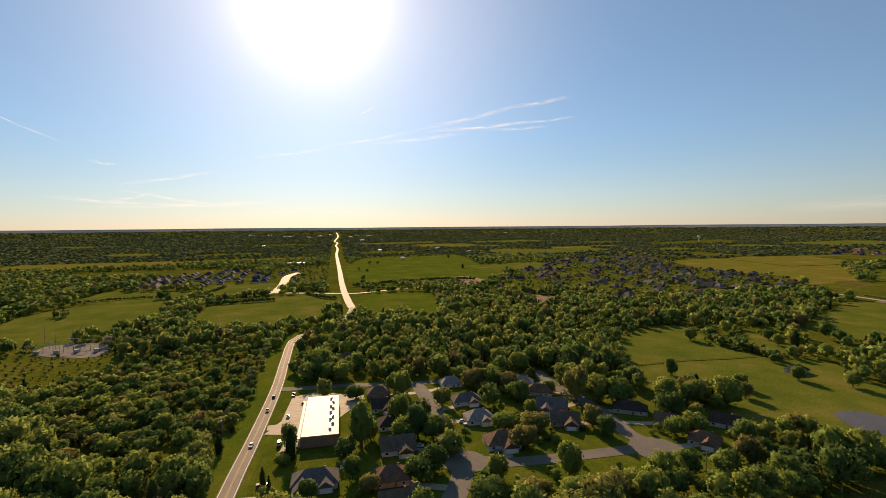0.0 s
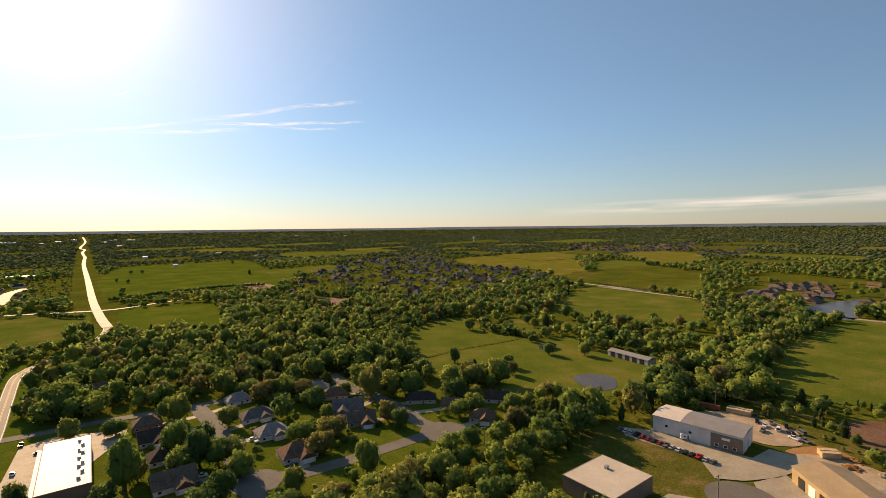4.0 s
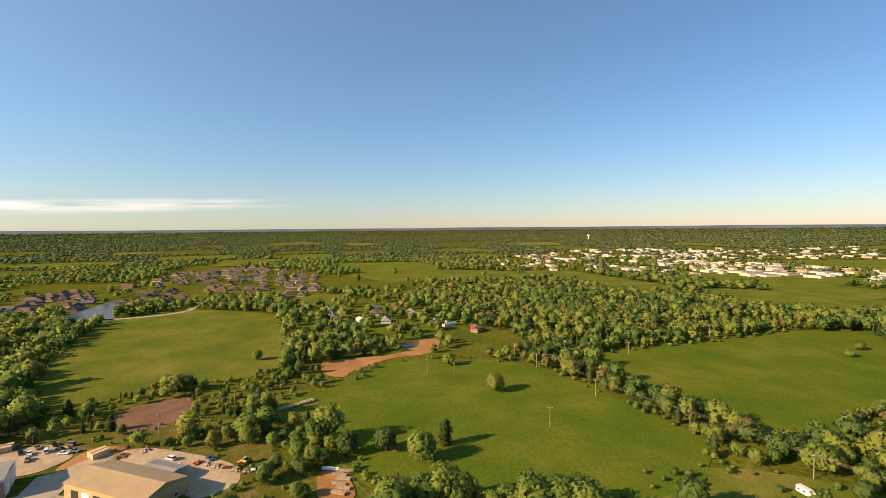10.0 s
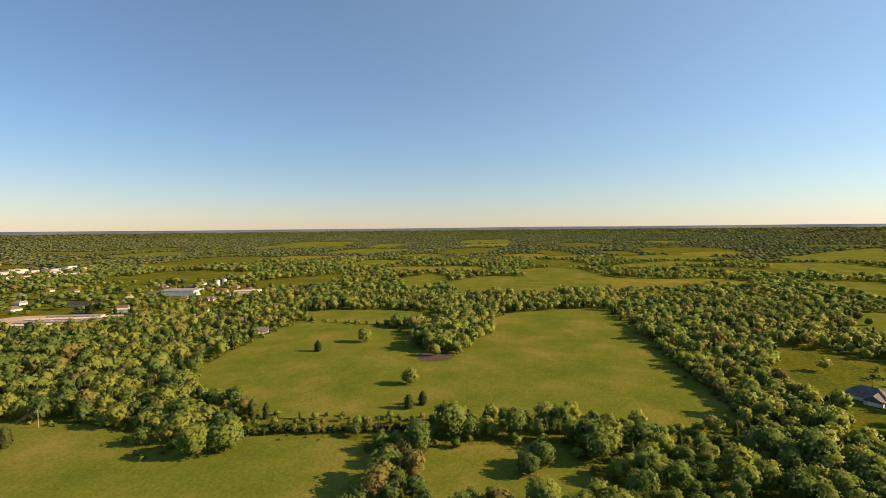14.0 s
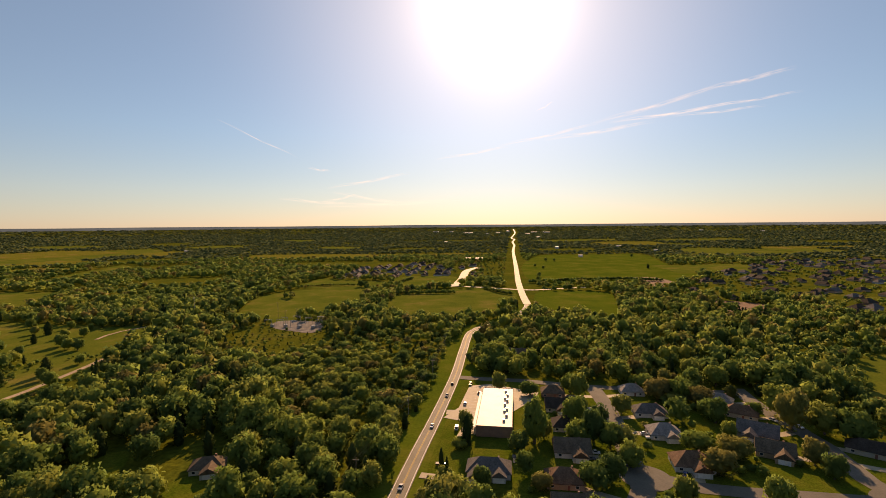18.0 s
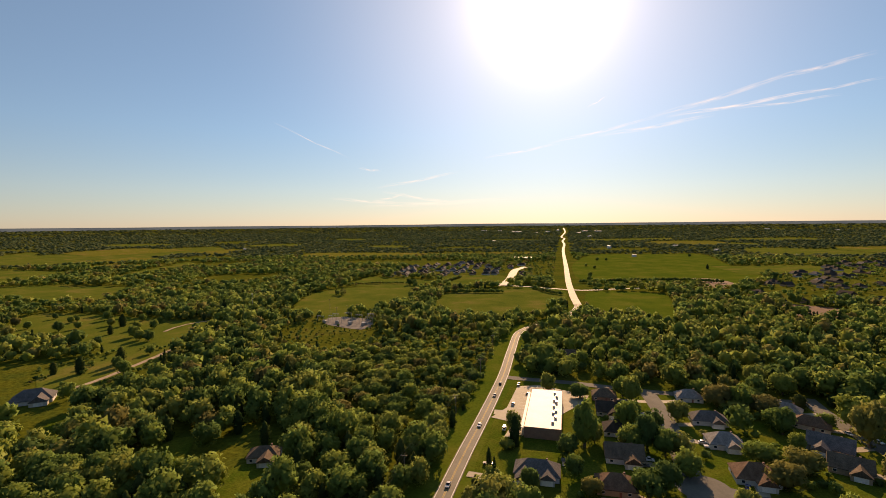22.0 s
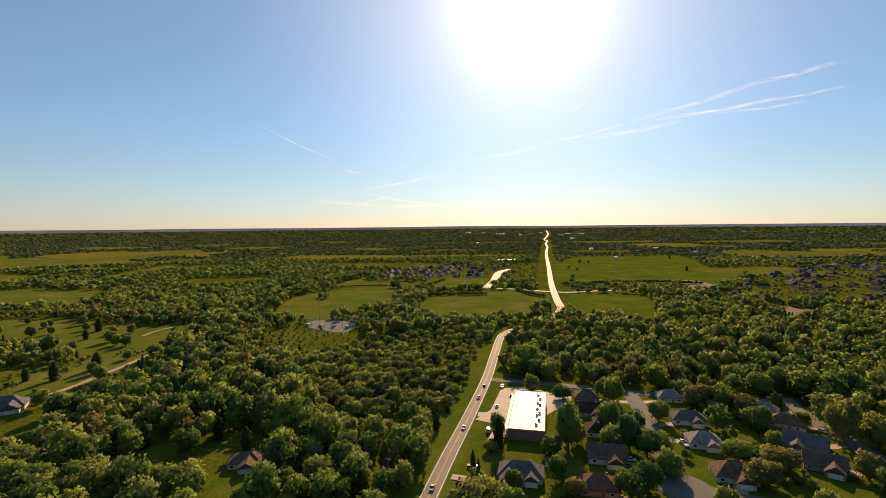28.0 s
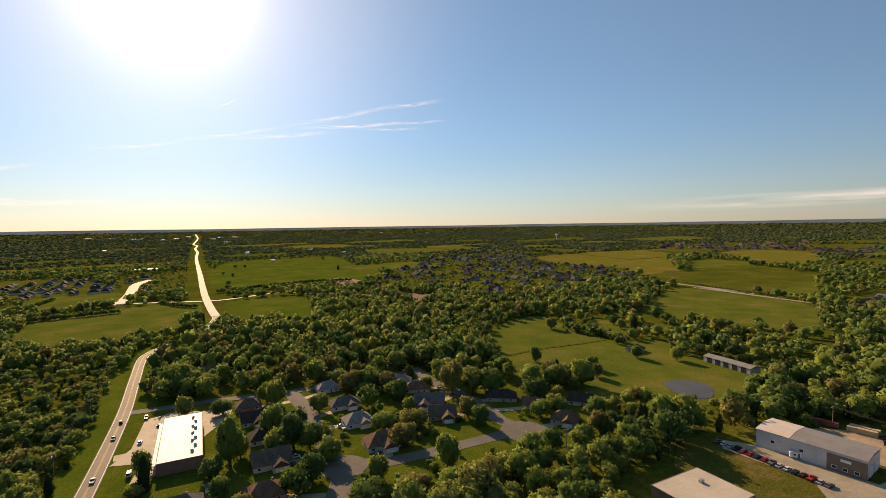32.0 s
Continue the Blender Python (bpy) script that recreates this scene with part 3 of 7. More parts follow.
# open ground of other kinds: name, material, lift, outline, label
PATCHES = [
    ("soil_1", M_BROWN_SOIL, 0.2, [(261, 128), (284, 119), (295, 98), (266, 85), (243, 95), (246, 113)], "bare brown tilled plot among bushes"),
    ("soil_2", M_RED_SOIL, 0.2, [(319, 25), (351, 29), (355, -4), (362, -34), (402, -47), (406, -69), (356, -57), (350, -22), (322, 6), (307, 11)], "red clay bank worn bare beside a pond"),
    ("soil_3", M_RED_SOIL, 0.2, [(100, -150), (92, -164), (69, -176), (66, -168), (76, -152), (88, -140)], "freshly dug red garden plot"),
    ("soil_4", M_BROWN_SOIL, 0.2, [(7, 912), (53, 922), (86, 819), (38, 773)], "red graded building land"),
    ("soil_15", M_BROWN_SOIL, 0.2, [(92, 670), (125, 664), (165, 647), (139, 579), (104, 575)], "red graded building land behind the woods"),
    ("soil_16", M_SCRUB, 0.4, [(642, 787), (691, 796), (642, 701), (591, 705)], "sandy bare ground beyond a field"),
    ("lawn_6", M_LAWN, 0.3, [(-238, 100), (-266, 128), (-276, 138), (-284, 130), (-262, 104), (-244, 92)], "narrow lawn in a gap of the woods"),
    ("lawn_7", M_LAWN, 0.3, [(-170, 105), (-184, 128), (-196, 140), (-204, 134), (-196, 116), (-178, 100)], "lawn with a shed in a gap of the woods"),
    ("lawn_8", M_LAWN, 0.31, [(-122, 106), (-130, 132), (-146, 140), (-160, 128), (-148, 112), (-132, 100)], "lawn before a house in the woods"),
    ("scrub_1", M_GRASS, 0.16, [(172, -80), (160, -158), (110, -200), (60, -195), (45, -160), (70, -110), (130, -70)], "rough grass of a cluttered back lot"),
    ("scrub_2", M_SCRUB, 0.16, [(215, 172), (235, 150), (262, 90), (250, 60), (225, 40), (170, 20), (165, 45), (205, 70), (222, 110)], "scrubby waste ground behind the workshops"),
    ("lawn_1", M_LAWN, 0.16, [(-92, 285), (-40, 285), (-40, 200), (-48, 150), (-68, 150), (-82, 222)], "mown lawn along the highway"),
    ("lawn_2", M_SCRUB, 0.16, [(150, 172), (168, 173), (178, 128), (155, 108), (140, 108), (128, 150)], "mown grass bank below the car park"),
    ("lawn_3", M_LAWN, 0.17, [(-38, 290), (60, 300), (120, 245), (150, 225), (140, 192), (70, 172), (50, 150), (-20, 140), (-45, 180)], "lawns of the housing estate"),
    ("lawn_5", M_LAWN, 0.14, [(430, 60), (560, 95), (640, 60), (620, -80), (470, -110), (405, -60)], "lawns of scattered houses beyond the meadow"),
    ("lawn_4", M_LAWN, 0.17, [(10, -165), (25, -158), (45, -170), (50, -205), (22, -228), (8, -200)], "lawn of a house by the highway"),
    ("gravel_4", M_GRAVEL, 0.2, [(27, -290), (14, -292), (16, -279), (24, -280)], "pale gravel pad at a field gate"),
    ("asphalt_1", M_ASPHALT, 0.2, [(42, -466), (34, -402), (24, -396), (17, -452), (31, -490)], "dark asphalt car lot beside the highway"),
    ("gravel_5", M_GRAVEL, 0.22, [(-20, -412), (-100, -422), (-112, -448), (-20, -440)], "pale loading yard before long storehouses"),
    ("gravel_6", M_GRAVEL, 0.22, [(-286, -570), (-345, -468), (-390, -510), (-350, -640), (-300, -620)], "pale yard between storage blocks"),
    ("soil_9", M_RED_SOIL, 0.22, [(259, -675), (226, -700), (205, -650), (242, -625)], "sandy spoil ground behind the church"),
    ("soil_10", M_RED_SOIL, 0.22, [(162, -600), (133, -640), (122, -598), (156, -584)], "sandy bare ground beside trees"),
    ("soil_11", M_RED_SOIL, 0.24, [(5, -197), (8, -206), (4, -236), (1, -236), (-1, -200)], "orange worn shoulder along the highway"),
    ("soil_13", M_RED_SOIL, 0.26, [(167, -272), (181, -269), (184, -282), (170, -286)], "orange worn soil round a brush heap"),
    ("soil_14", M_SCRUB, 0.26, [(116, -411), (146, -418), (143, -425), (115, -420)], "bare patch in a meadow"),
    ("soil_12", M_SCRUB, 0.26, [(74, -398), (92, -402), (90, -388), (76, -386)], "bare patch in a meadow"),
    ("gravel_1", M_CRUSHED, 0.22, [(-312, 358), (-329, 392), (-278, 401), (-251, 350)], "grey crushed stone yard of an electric substation"),
    ("gravel_2", M_GRAVEL, 0.24, [(192, 112), (215, 118), (228, 95), (205, 52), (187, 44), (176, 58), (192, 72), (203, 96)], "pale gravel work yard"),
    ("gravel_3", M_GRAVEL, 0.23, [(210, 168), (232, 158), (238, 132), (222, 118), (206, 128)], "gravel storage yard beside the warehouse"),
    ("soil_5", M_RED_SOIL, 0.23, [(208, 122), (232, 116), (226, 96), (200, 104)], "orange soil at the edge of the yard"),
    ("soil_6", M_SCRUB, 0.2, [(120, 150), (138, 140), (140, 118), (128, 122)], "worn ground with old slabs"),
]
for name, m, lift, poly, label in PATCHES:
    sheet(name, poly, lift, m, label, "ground")
CLEAR += [rounded(p) for n, _, _, p, _ in PATCHES if n not in ("lawn_3", "scrub_1", "scrub_2", "lawn_4", "lawn_5")]
# paved and mown land round the workshops
CLEAR.append([(160, 172), (236, 165), (240, 120), (222, 98), (205, 50), (160, 48), (135, 60), (100, 108), (100, 148), (130, 158)])
CLEAR.append([(311, 28), (326, 27), (347, -11), (360, -66), (332, -93), (326, -60), (317, -13), (280, 10)])
CLEAR.append([(412, -51), (444, -83), (435, -126), (365, -137), (341, -115), (336, -63), (383, -76)])
PONDS = [[(-329, -140), (-352, -130), (-338, -110), (-322, -110), (-312, -128)], [(374, -26), (395, -34), (405, -50), (375, -44)],
         [(194, 238), (211, 240), (220, 225), (203, 207), (189, 214)], [(273, -362), (285, -392), (266, -387), (262, -368)],
         [(545, 310), (617, 328), (679, 328), (715, 324), (620, 278), (555, 255), (538, 275)]]
for k, poly in enumerate(PONDS):
    sheet("water_%d" % (k + 1), poly, 0.3, M_WATER, "still farm pond with a muddy shore" if k < 4 else "ornamental lake beside the houses", "pond")
    CLEAR.append(rounded([(x, y) for x, y in poly]))

# ---------------------------------------------------------------- roads and paved yards
HIGHWAY = [(82, -606), (66, -546), (40, -403), (23, -321), (8, -243), (-2, -190), (-30, -60), (-56, 60), (-77.3, 165), (-86.3, 215), (-99.2, 281), (-114, 342), (-127, 402), (-121, 434), (-108, 470), (-104, 519), (-108, 565), (-128, 637), (-166, 789), (-240, 1111), (-357, 1616), (-415, 1886), (-454, 2075), (-525, 2363), (-567, 2594), (-619, 2754), (-719, 3308), (-840, 3806)]
verge = tagged(new("verge", ribbon_mesh("verge", glide(HIGHWAY[2:17]), 0, 28, 0.09, M_GRASS_LUSH)), "mown grass verge along the highway", "verge", kind="structure")
road("road_1", HIGHWAY, 6.7, M_HIGHWAY, "worn two-lane highway with white edge lines", 0.3, "ec", 6.5)
road("road_15", HIGHWAY[16:], 9.2, M_CONCRETE, "pale widened stretch of the highway", 0.55, "", 9)
road("road_2", [(-17, 288), (-8, 258), (-2, 231), (3, 201), (7, 180), (2, 160)], 8.5, M_ASPHALT, "pale residential street", 0.26)
road("road_3", [(60, 312), (64, 290), (70, 270), (80, 243), (84, 215), (92, 200)], 8.5, M_ASPHALT, "pale residential street to a turning circle", 0.26)
road("road_4", [(92, 202), (59, 195), (26, 189), (5, 194)], 7.5, M_ASPHALT, "cross street between two turning circles", 0.28)
road("road_5", [(-97, 279), (-81, 281), (-60, 285), (-17, 288), (25, 296), (62, 305)], 6.5, M_ASPHALT, "narrow street off the highway", 0.24)
road("road_6", [(530, 660), (540, 590), (552, 500), (529, 577), (548, 418), (562, 264), (591, 206), (640, 198)], 8, M_CONCRETE, "pale country road past the lake", 0.3)
road("road_7", [(-247, 694), (-266, 792), (-305, 941), (-307, 1025)], 15, M_CONCRETE, "wide new concrete street", 0.3)
road("road_8", [(-251, 699), (-215, 700), (-142, 690), (-117, 696), (-90, 719), (-47, 750)], 7, M_CONCRETE, "side road to the highway", 0.3)
road("road_16", [(124, 319), (169, 332), (198, 335), (226, 341)], 3, M_SCRUB, "worn track along a pasture fence", 0.4)
road("road_17", [(-416, 358), (-431, 303), (-420, 273)], 3, M_GRAVEL, "gravel track over a pasture", 0.4)
road("road_9", [(-320, 145), (-324, 165), (-332, 187), (-345, 218), (-353, 237), (-353, 265)], 4, M_GRAVEL, "gravel drive through a pasture", 0.3)
road("road_10", [(142, 82), (151, 98), (158, 106)], 11, M_ASPHALT, "approach street of the workshops", 0.3)
road("road_11", [(2, -200), (10, -198), (16, -190), (20, -184)], 4.0, M_ASPHALT, "dark drive to a house", 0.3)
road("road_12", [(57, -455), (130, -478), (205, -440)], 7, M_CONCRETE, "pale new side street", 0.32)
road("road_13", [(205, -440), (222, -470), (235, -520)], 12, M_CONCRETE, "wide new concrete street", 0.34)
road("road_14", [(64, -535), (30, -520), (0, -552), (10, -600)], 7, M_CONCRETE, "drive round a school lawn", 0.3)
PAVED = [
    ("pavement_1", M_CONCRETE, [(-83, 217), (-80, 232), (-85, 266), (-74, 273), (-45, 268), (-45, 258), (-62, 206), (-63, 203), (-70, 199), (-71, 216)], "pale concrete shop car park"),
    ("pavement_2", M_CONCRETE, [(162, 160), (167, 168), (178, 158), (192, 122), (206, 124), (212, 108), (186, 108), (172, 112), (164, 118), (172, 130)], "concrete car park before a white warehouse"),
    ("pavement_3", M_CONCRETE, [(164, 100), (174, 110), (190, 108), (186, 100), (170, 68), (163, 74), (166, 88)], "concrete apron of a tan workshop"),
    ("pavement_4", M_CONCRETE, [(112, 114), (126, 116), (140, 118), (150, 108), (140, 92), (120, 96)], "concrete apron of a flat-roofed workshop"),
    ("pavement_5", M_CONCRETE, [(140, 84), (150, 92), (164, 86), (160, 78), (142, 72)], "concrete forecourt with islands"),
    ("pavement_6", M_ASPHALT, [(40, -440), (52, -446), (30, -490), (10, -500), (8, -480)], "asphalt car park of a school"),
]
for name, m, poly, label in PAVED:
    sheet(name, poly, 0.27, m, label, "pavement", soft=False)
    CLEAR.append(poly)


def disc(name, x, y, r, lift, material, label):
    v = [(x, y, lift)] + [(x + r * math.cos(a * math.pi / 16), y + r * math.sin(a * math.pi / 16), lift) for a in range(32)]
    tagged(new(name, mesh_of(name, v, [(0, 1 + i, 1 + (i + 1) % 32) for i in range(32)], material)), label, "pavement", kind="structure")
    CLEAR.append([p[:2] for p in v[1:]])


disc("pavement_7", 90, 200, 11, 0.3, M_ASPHALT, "round turning circle of a housing street")
disc("pavement_8", 8, 190, 9.5, 0.31, M_ASPHALT, "shaded turning circle between trees")
disc("pavement_9", 160, 105, 11.5, 0.32, M_ASPHALT, "round turning circle before the workshops")


# ---------------------------------------------------------------- trees
def low_ball(rng, n_ring, n_seg, wob=0.12):
    v = [(0, 0, 1.0)]
    for k in range(1, n_ring):
        a = math.pi * k / n_ring
        v += [(math.sin(a) * math.cos(2 * math.pi * (i + 0.5 * k) / n_seg), math.sin(a) * math.sin(2 * math.pi * (i + 0.5 * k) / n_seg), math.cos(a)) for i in range(n_seg)]
    v.append((0, 0, -1.0))
    v = np.array(v) * (1 + wob * rng.uniform(-1, 1, (len(v), 1)))
    f = [(0, 1 + i, 1 + (i + 1) % n_seg) for i in range(n_seg)]
    for k in range(n_ring - 2):
        a, b = 1 + k * n_seg, 1 + (k + 1) * n_seg
        for i in range(n_seg):
            j = (i + 1) % n_seg
            f += [(a + i, b + i, b + j), (a + i, b + j, a + j)]
    a, e = 1 + (n_ring - 2) * n_seg, len(v) - 1
    f += [(a + i, e, a + (i + 1) % n_seg) for i in range(n_seg)]
    return v, np.array(f)


def crown(seed, lobes, leaves, size, rings, segs, cone=False):
    """A crown inside a unit radius, base at z = 0, top near 2: lobes with loose leaf clumps round them."""
    rng = np.random.RandomState(seed)
    vs, fs, at = [], [], 0
    cs, rs = [], []
    for k in range(lobes):
        if cone:
            z = 0.15 + 1.7 * k / max(lobes - 1, 1)
            cs.append((0, 0, z)), rs.append(0.22 + 0.46 * math.sin(math.pi * min(1.0, (z + 0.35) / 2.35)))
        elif k == 0:
            cs.append((0, 0, 0.98)), rs.append(0.84)
        else:
            a, e = 2 * math.pi * (k / (lobes - 1)) + rng.uniform(-0.5, 0.5), rng.uniform(-0.35, 0.95)
            d = rng.uniform(0.50, 0.66)
            cs.append((d * math.cos(a) * math.cos(e), d * math.sin(a) * math.cos(e), 0.95 + 0.85 * d * math.sin(e) * 1.3)), rs.append(rng.uniform(0.26, 0.42))
    for c, r in zip(cs, rs):
        v, f = low_ball(rng, rings, segs, 0.16)
        vs.append(v * (r * 0.8, r * 0.8, r * (1.1 if cone else 0.84)) + c), fs.append(f + at)
        at += len(v)
    cs, rs = np.array(cs), np.array(rs)
    if leaves:
        k = rng.choice(len(cs), leaves, p=rs ** 2 / (rs ** 2).sum())
        d = rng.normal(size=(leaves, 3)) + (0, 0, 0.25)
        d /= np.linalg.norm(d, axis=1)[:, None]
        p = cs[k] + d * (rs[k] * rng.uniform(0.78, 1.10, leaves))[:, None]
        nrm = d + rng.normal(size=(leaves, 3)) * 0.55
        nrm /= np.linalg.norm(nrm, axis=1)[:, None]
        u = np.cross(nrm, rng.normal(size=(leaves, 3)))
        u /= np.linalg.norm(u, axis=1)[:, None]
        w = np.cross(nrm, u)
        s = size * rng.uniform(0.6, 1.35, (leaves, 1))
        tri = np.stack([p + u * s, p - 0.5 * u * s + 0.87 * w * s, p - 0.5 * u * s - 0.87 * w * s], 1).reshape(-1, 3)
        vs.append(tri), fs.append(np.arange(leaves * 3).reshape(-1, 3) + at)
    vs, owner = np.concatenate(vs), np.concatenate([np.repeat(np.arange(len(cs)), len(v))] + ([np.repeat(k, 3)] if leaves else []))
    # soft foliage: leaves take light as the rounded crown does
    out = vs - ((0, 0, 0.75) if not cone else vs * (0, 0, 1) - (0, 0, 0.15))
    lobe = vs - cs[owner]
    n = 0.8 * out / np.linalg.norm(out, axis=1)[:, None] + 0.55 * lobe / np.linalg.norm(lobe, axis=1)[:, None] + np.repeat(rng.normal(size=(len(vs) // 3 + 1, 3)), 3, 0)[:len(vs)] * 0.2
    return vs, np.concatenate(fs), n / np.linalg.norm(n, axis=1)[:, None]


def limbs(seed):
    """A tapered trunk with three limbs, about 1 high."""
    rng = np.random.RandomState(seed)
    v, f = [], []

    def stick(a, b, r0, r1, n=6):
        a, b = Vector(a), Vector(b)
        q = (b - a).to_track_quat("Z", "Y").to_matrix()
        at = len(v)
        for p, r in ((a, r0), (b, r1)):
            v.extend(tuple(p + q @ Vector((r * math.cos(2 * math.pi * i / n), r * math.sin(2 * math.pi * i / n), 0))) for i in range(n))
        f.extend((at + i, at + (i + 1) % n, at + n + (i + 1) % n, at + n + i) for i in range(n))
    stick((0, 0, 0), (0.02, 0.01, 0.55), 0.045, 0.03)
    for k in range(4):
        a = 2 * math.pi * k / 4 + rng.uniform(-0.4, 0.4)
        stick((0.015, 0.008, 0.35 + 0.06 * k), (0.24 * math.cos(a), 0.24 * math.sin(a), 0.72 + rng.uniform(-0.05, 0.1)), 0.024, 0.008, 5)
    return v, f


CLOSE = [crown(150 + k, 10, 430, 0.105, 3, 4) for k in range(8)]
NEAR = [crown(100 + k, 7, 165, 0.155, 3, 4) for k in range(8)]
MID = [crown(200 + k, 3, 32, 0.235, 3, 4) for k in range(8)]
FAR = [crown(300 + k, 1, 14, 0.30, 3, 4) for k in range(6)]
HAZE = [crown(400 + k, 1, 2, 0.6, 2, 4) for k in range(5)]


def grow(name, spots, shapes, material, label):
    """Joins many trees into one mesh. spots: rows of x, y, crown radius, height of crown base, height of tree, tint."""
    rng = np.random.RandomState(len(spots))
    vs, fs, ts, ns, at = [], [], [], [], 0
    pick = rng.randint(0, len(shapes), len(spots))
    for k, (cv, cf, cn) in enumerate(shapes):
        s = spots[pick == k]
        if not len(s):
            continue
        a = rng.uniform(0, 2 * math.pi, len(s))[:, None]
        x, y, z = cv[:, 0][None], cv[:, 1][None], cv[:, 2][None]
        r, lo, hi = s[:, 2:3], s[:, 3:4], s[:, 4:5]
        X = s[:, 0:1] + r * (x * np.cos(a) - y * np.sin(a))
        Y = s[:, 1:2] + r * (x * np.sin(a) + y * np.cos(a))
        Z = rise(np.hypot(s[:, 0:1], s[:, 1:2])) + lo + (hi - lo) * z * 0.5
        vs.append(np.stack([X, Y, Z], 2).reshape(-1, 3))
        fs.append((cf[None] + (np.arange(len(s)) * len(cv))[:, None, None]).reshape(-1, 3) + at)
        nx, ny, nz = cn[:, 0][None], cn[:, 1][None], cn[:, 2][None]
        ns.append(np.stack([nx * np.cos(a) - ny * np.sin(a), nx * np.sin(a) + ny * np.cos(a), nz + 0 * a], 2).reshape(-1, 3))
        ts.append(np.repeat(s[:, 5], len(cv)))
        at += len(s) * len(cv)
    me = raw_mesh(name, np.concatenate(vs), np.concatenate(fs), material, np.concatenate(ts), np.concatenate(ns))
    return tagged(new(name, me), label, "trees", kind="stuff")


# built-up land where trees stand loose: density, outline
LOOSE = [
    (0.30, [(-62, 150), (-45, 292), (-10, 300), (70, 310), (118, 255), (150, 228), (140, 192), (70, 172), (50, 150), (-20, 140)]),
    (0.18, [(172, -80), (160, -158), (110, -200), (60, -195), (45, -160), (70, -110), (130, -70)]),
    (0.45, [(215, 172), (235, 150), (262, 90), (250, 60), (225, 40), (170, 20), (165, 45), (205, 70), (222, 110)]),
    (0.35, [(8, -165), (45, -170), (50, -215), (22, -228), (5, -200)]),
    (0.50, [(-340, 90), (-270, 110), (-290, 200), (-380, 200), (-450, 130)]),
    (0.55, [(-185, 100), (-140, 120), (-140, 155), (-165, 160), (-200, 130)]),
    (0.24, [(230, 340), (300, 330), (350, 250), (420, 290), (420, 420), (250, 460), (225, 400)]),
    (0.46, [(42, 641), (163, 1012), (324, 1377), (634, 1583), (625, 1168), (623, 849), (532, 704), (428, 691), (317, 608), (218, 604), (207, 696), (117, 679)]),
    (0.12, [(569, 412), (655, 429), (768, 446), (836, 438), (756, 363), (628, 330), (582, 339), (563, 361)]),
    (0.12, [(658, 298), (772, 320), (842, 282), (691, 221), (641, 257)]),
    (0.14, [(853, 400), (1127, 377), (1257, 262), (1074, 89), (720, 55), (669, 99), (774, 161), (780, 221), (869, 302)]),
    (0.05, [(690, 265), (700, 100), (850, 50), (1140, 140), (1230, 390), (840, 410), (770, 480), (560, 420)]),
    (0.12, [(590, 430), (830, 420), (1060, 330), (1000, 40), (760, 60), (700, 140), (640, 330)]),
    (0.22, [(-477, 736), (-566, 958), (-505, 1013), (-463, 1119), (-343, 953), (-326, 1079), (-238, 786), (-320, 800), (-395, 769)]),
    (0.40, [(420, 30), (560, 80), (640, 60), (620, -90), (430, -100), (400, -30)]),
    (0.30, [(1080, -294), (1315, -295), (1760, -847), (1661, -1399), (1576, -1954), (1018, -1446), (696, -1100), (496, -1117), (467, -837), (719, -825), (813, -600)]),
    (0.30, [(-180, -700), (-420, -400), (-640, -520), (-700, -760), (-420, -960)]),
    (0.25, [(-130, -1609), (-318, -1675), (-463, -1512), (-894, -1328), (-715, -1062), (-437, -1254), (-268, -1210), (-164, -1314)]),
    (0.15, [(1152, 1428), (1531, 1159), (1933, 1464), (1360, 1685)]),
    (0.10, [(1322, 1378), (1629, 1355), (1675, 1062), (1405, 910), (1353, 1219), (1155, 1205)]),
    (0.15, [(430, 60), (520, 60), (700, 0), (860, 20), (800, -180), (640, -60), (430, -60)]),
    (0.22, [(240, -470), (250, -640), (40, -820), (-60, -700), (0, -600), (60, -460), (150, -430)]),
]
FAR_FIELDS = []
rngf = np.random.RandomState(77)
for _ in range(2600):
    r, a = 850 * (2700 / 850) ** rngf.rand(), rngf.uniform(0, 2 * math.pi)
    x, y = r * math.cos(a), r * math.sin(a)
    w, d, q = rngf.uniform(50, 170) * (1 + r / 3500), rngf.uniform(40, 110) * (1 + r / 3500), rngf.uniform(-0.2, 0.2) + 0.22
    poly = [(x + i * w * math.cos(q) - j * d * math.sin(q), y + i * w * math.sin(q) + j * d * math.cos(q)) for i, j in [(i + rngf.uniform(-0.35, 0.35), j + rngf.uniform(-0.35, 0.35)) for i, j in ((-1, -1), (1, -1), (1, 1), (-1, 1))]]
    if any((x - p[0][0] - w) ** 2 + (y - p[0][1] - d) ** 2 < (1.3 * (w + d)) ** 2 for p in FAR_FIELDS):
        continue
    cx, cy = np.array([x]), np.array([y])
    if near_line(cx, cy, np.array(HIGHWAY[10:], float), 0.8 * (w + d))[0]:
        continue
    if any(inside(cx, cy, p)[0] for p in CLEAR) or any(inside(cx, cy, p)[0] for _, p in LOOSE):
        continue
    FAR_FIELDS.append(poly)
for k, poly in enumerate(FAR_FIELDS):
    m = (M_GROUND, M_GRASS, M_GRASS, M_GROUND, M_GRASS_DRY)[k % 5]
    far_off = max(math.hypot(*q) for q in poly) > 1450
    sheet("field_%d" % (len(FIELDS) + k + 1), poly, 0.25 + (0.012 if far_off else 0.002) * k, m, "distant farm field between woods", "field", soft=False, cell=3)
FAR_CLEAR = [rounded(p, 1) for p in FAR_FIELDS]
HOUSE_SPOTS = []
COPSES = [[(-325, -118), (-345, -103), (-420, -100), (-480, -116), (-420, -168), (-355, -152)], [(-436, 520), (-425, 535), (-400, 528), (-410, 512)]]
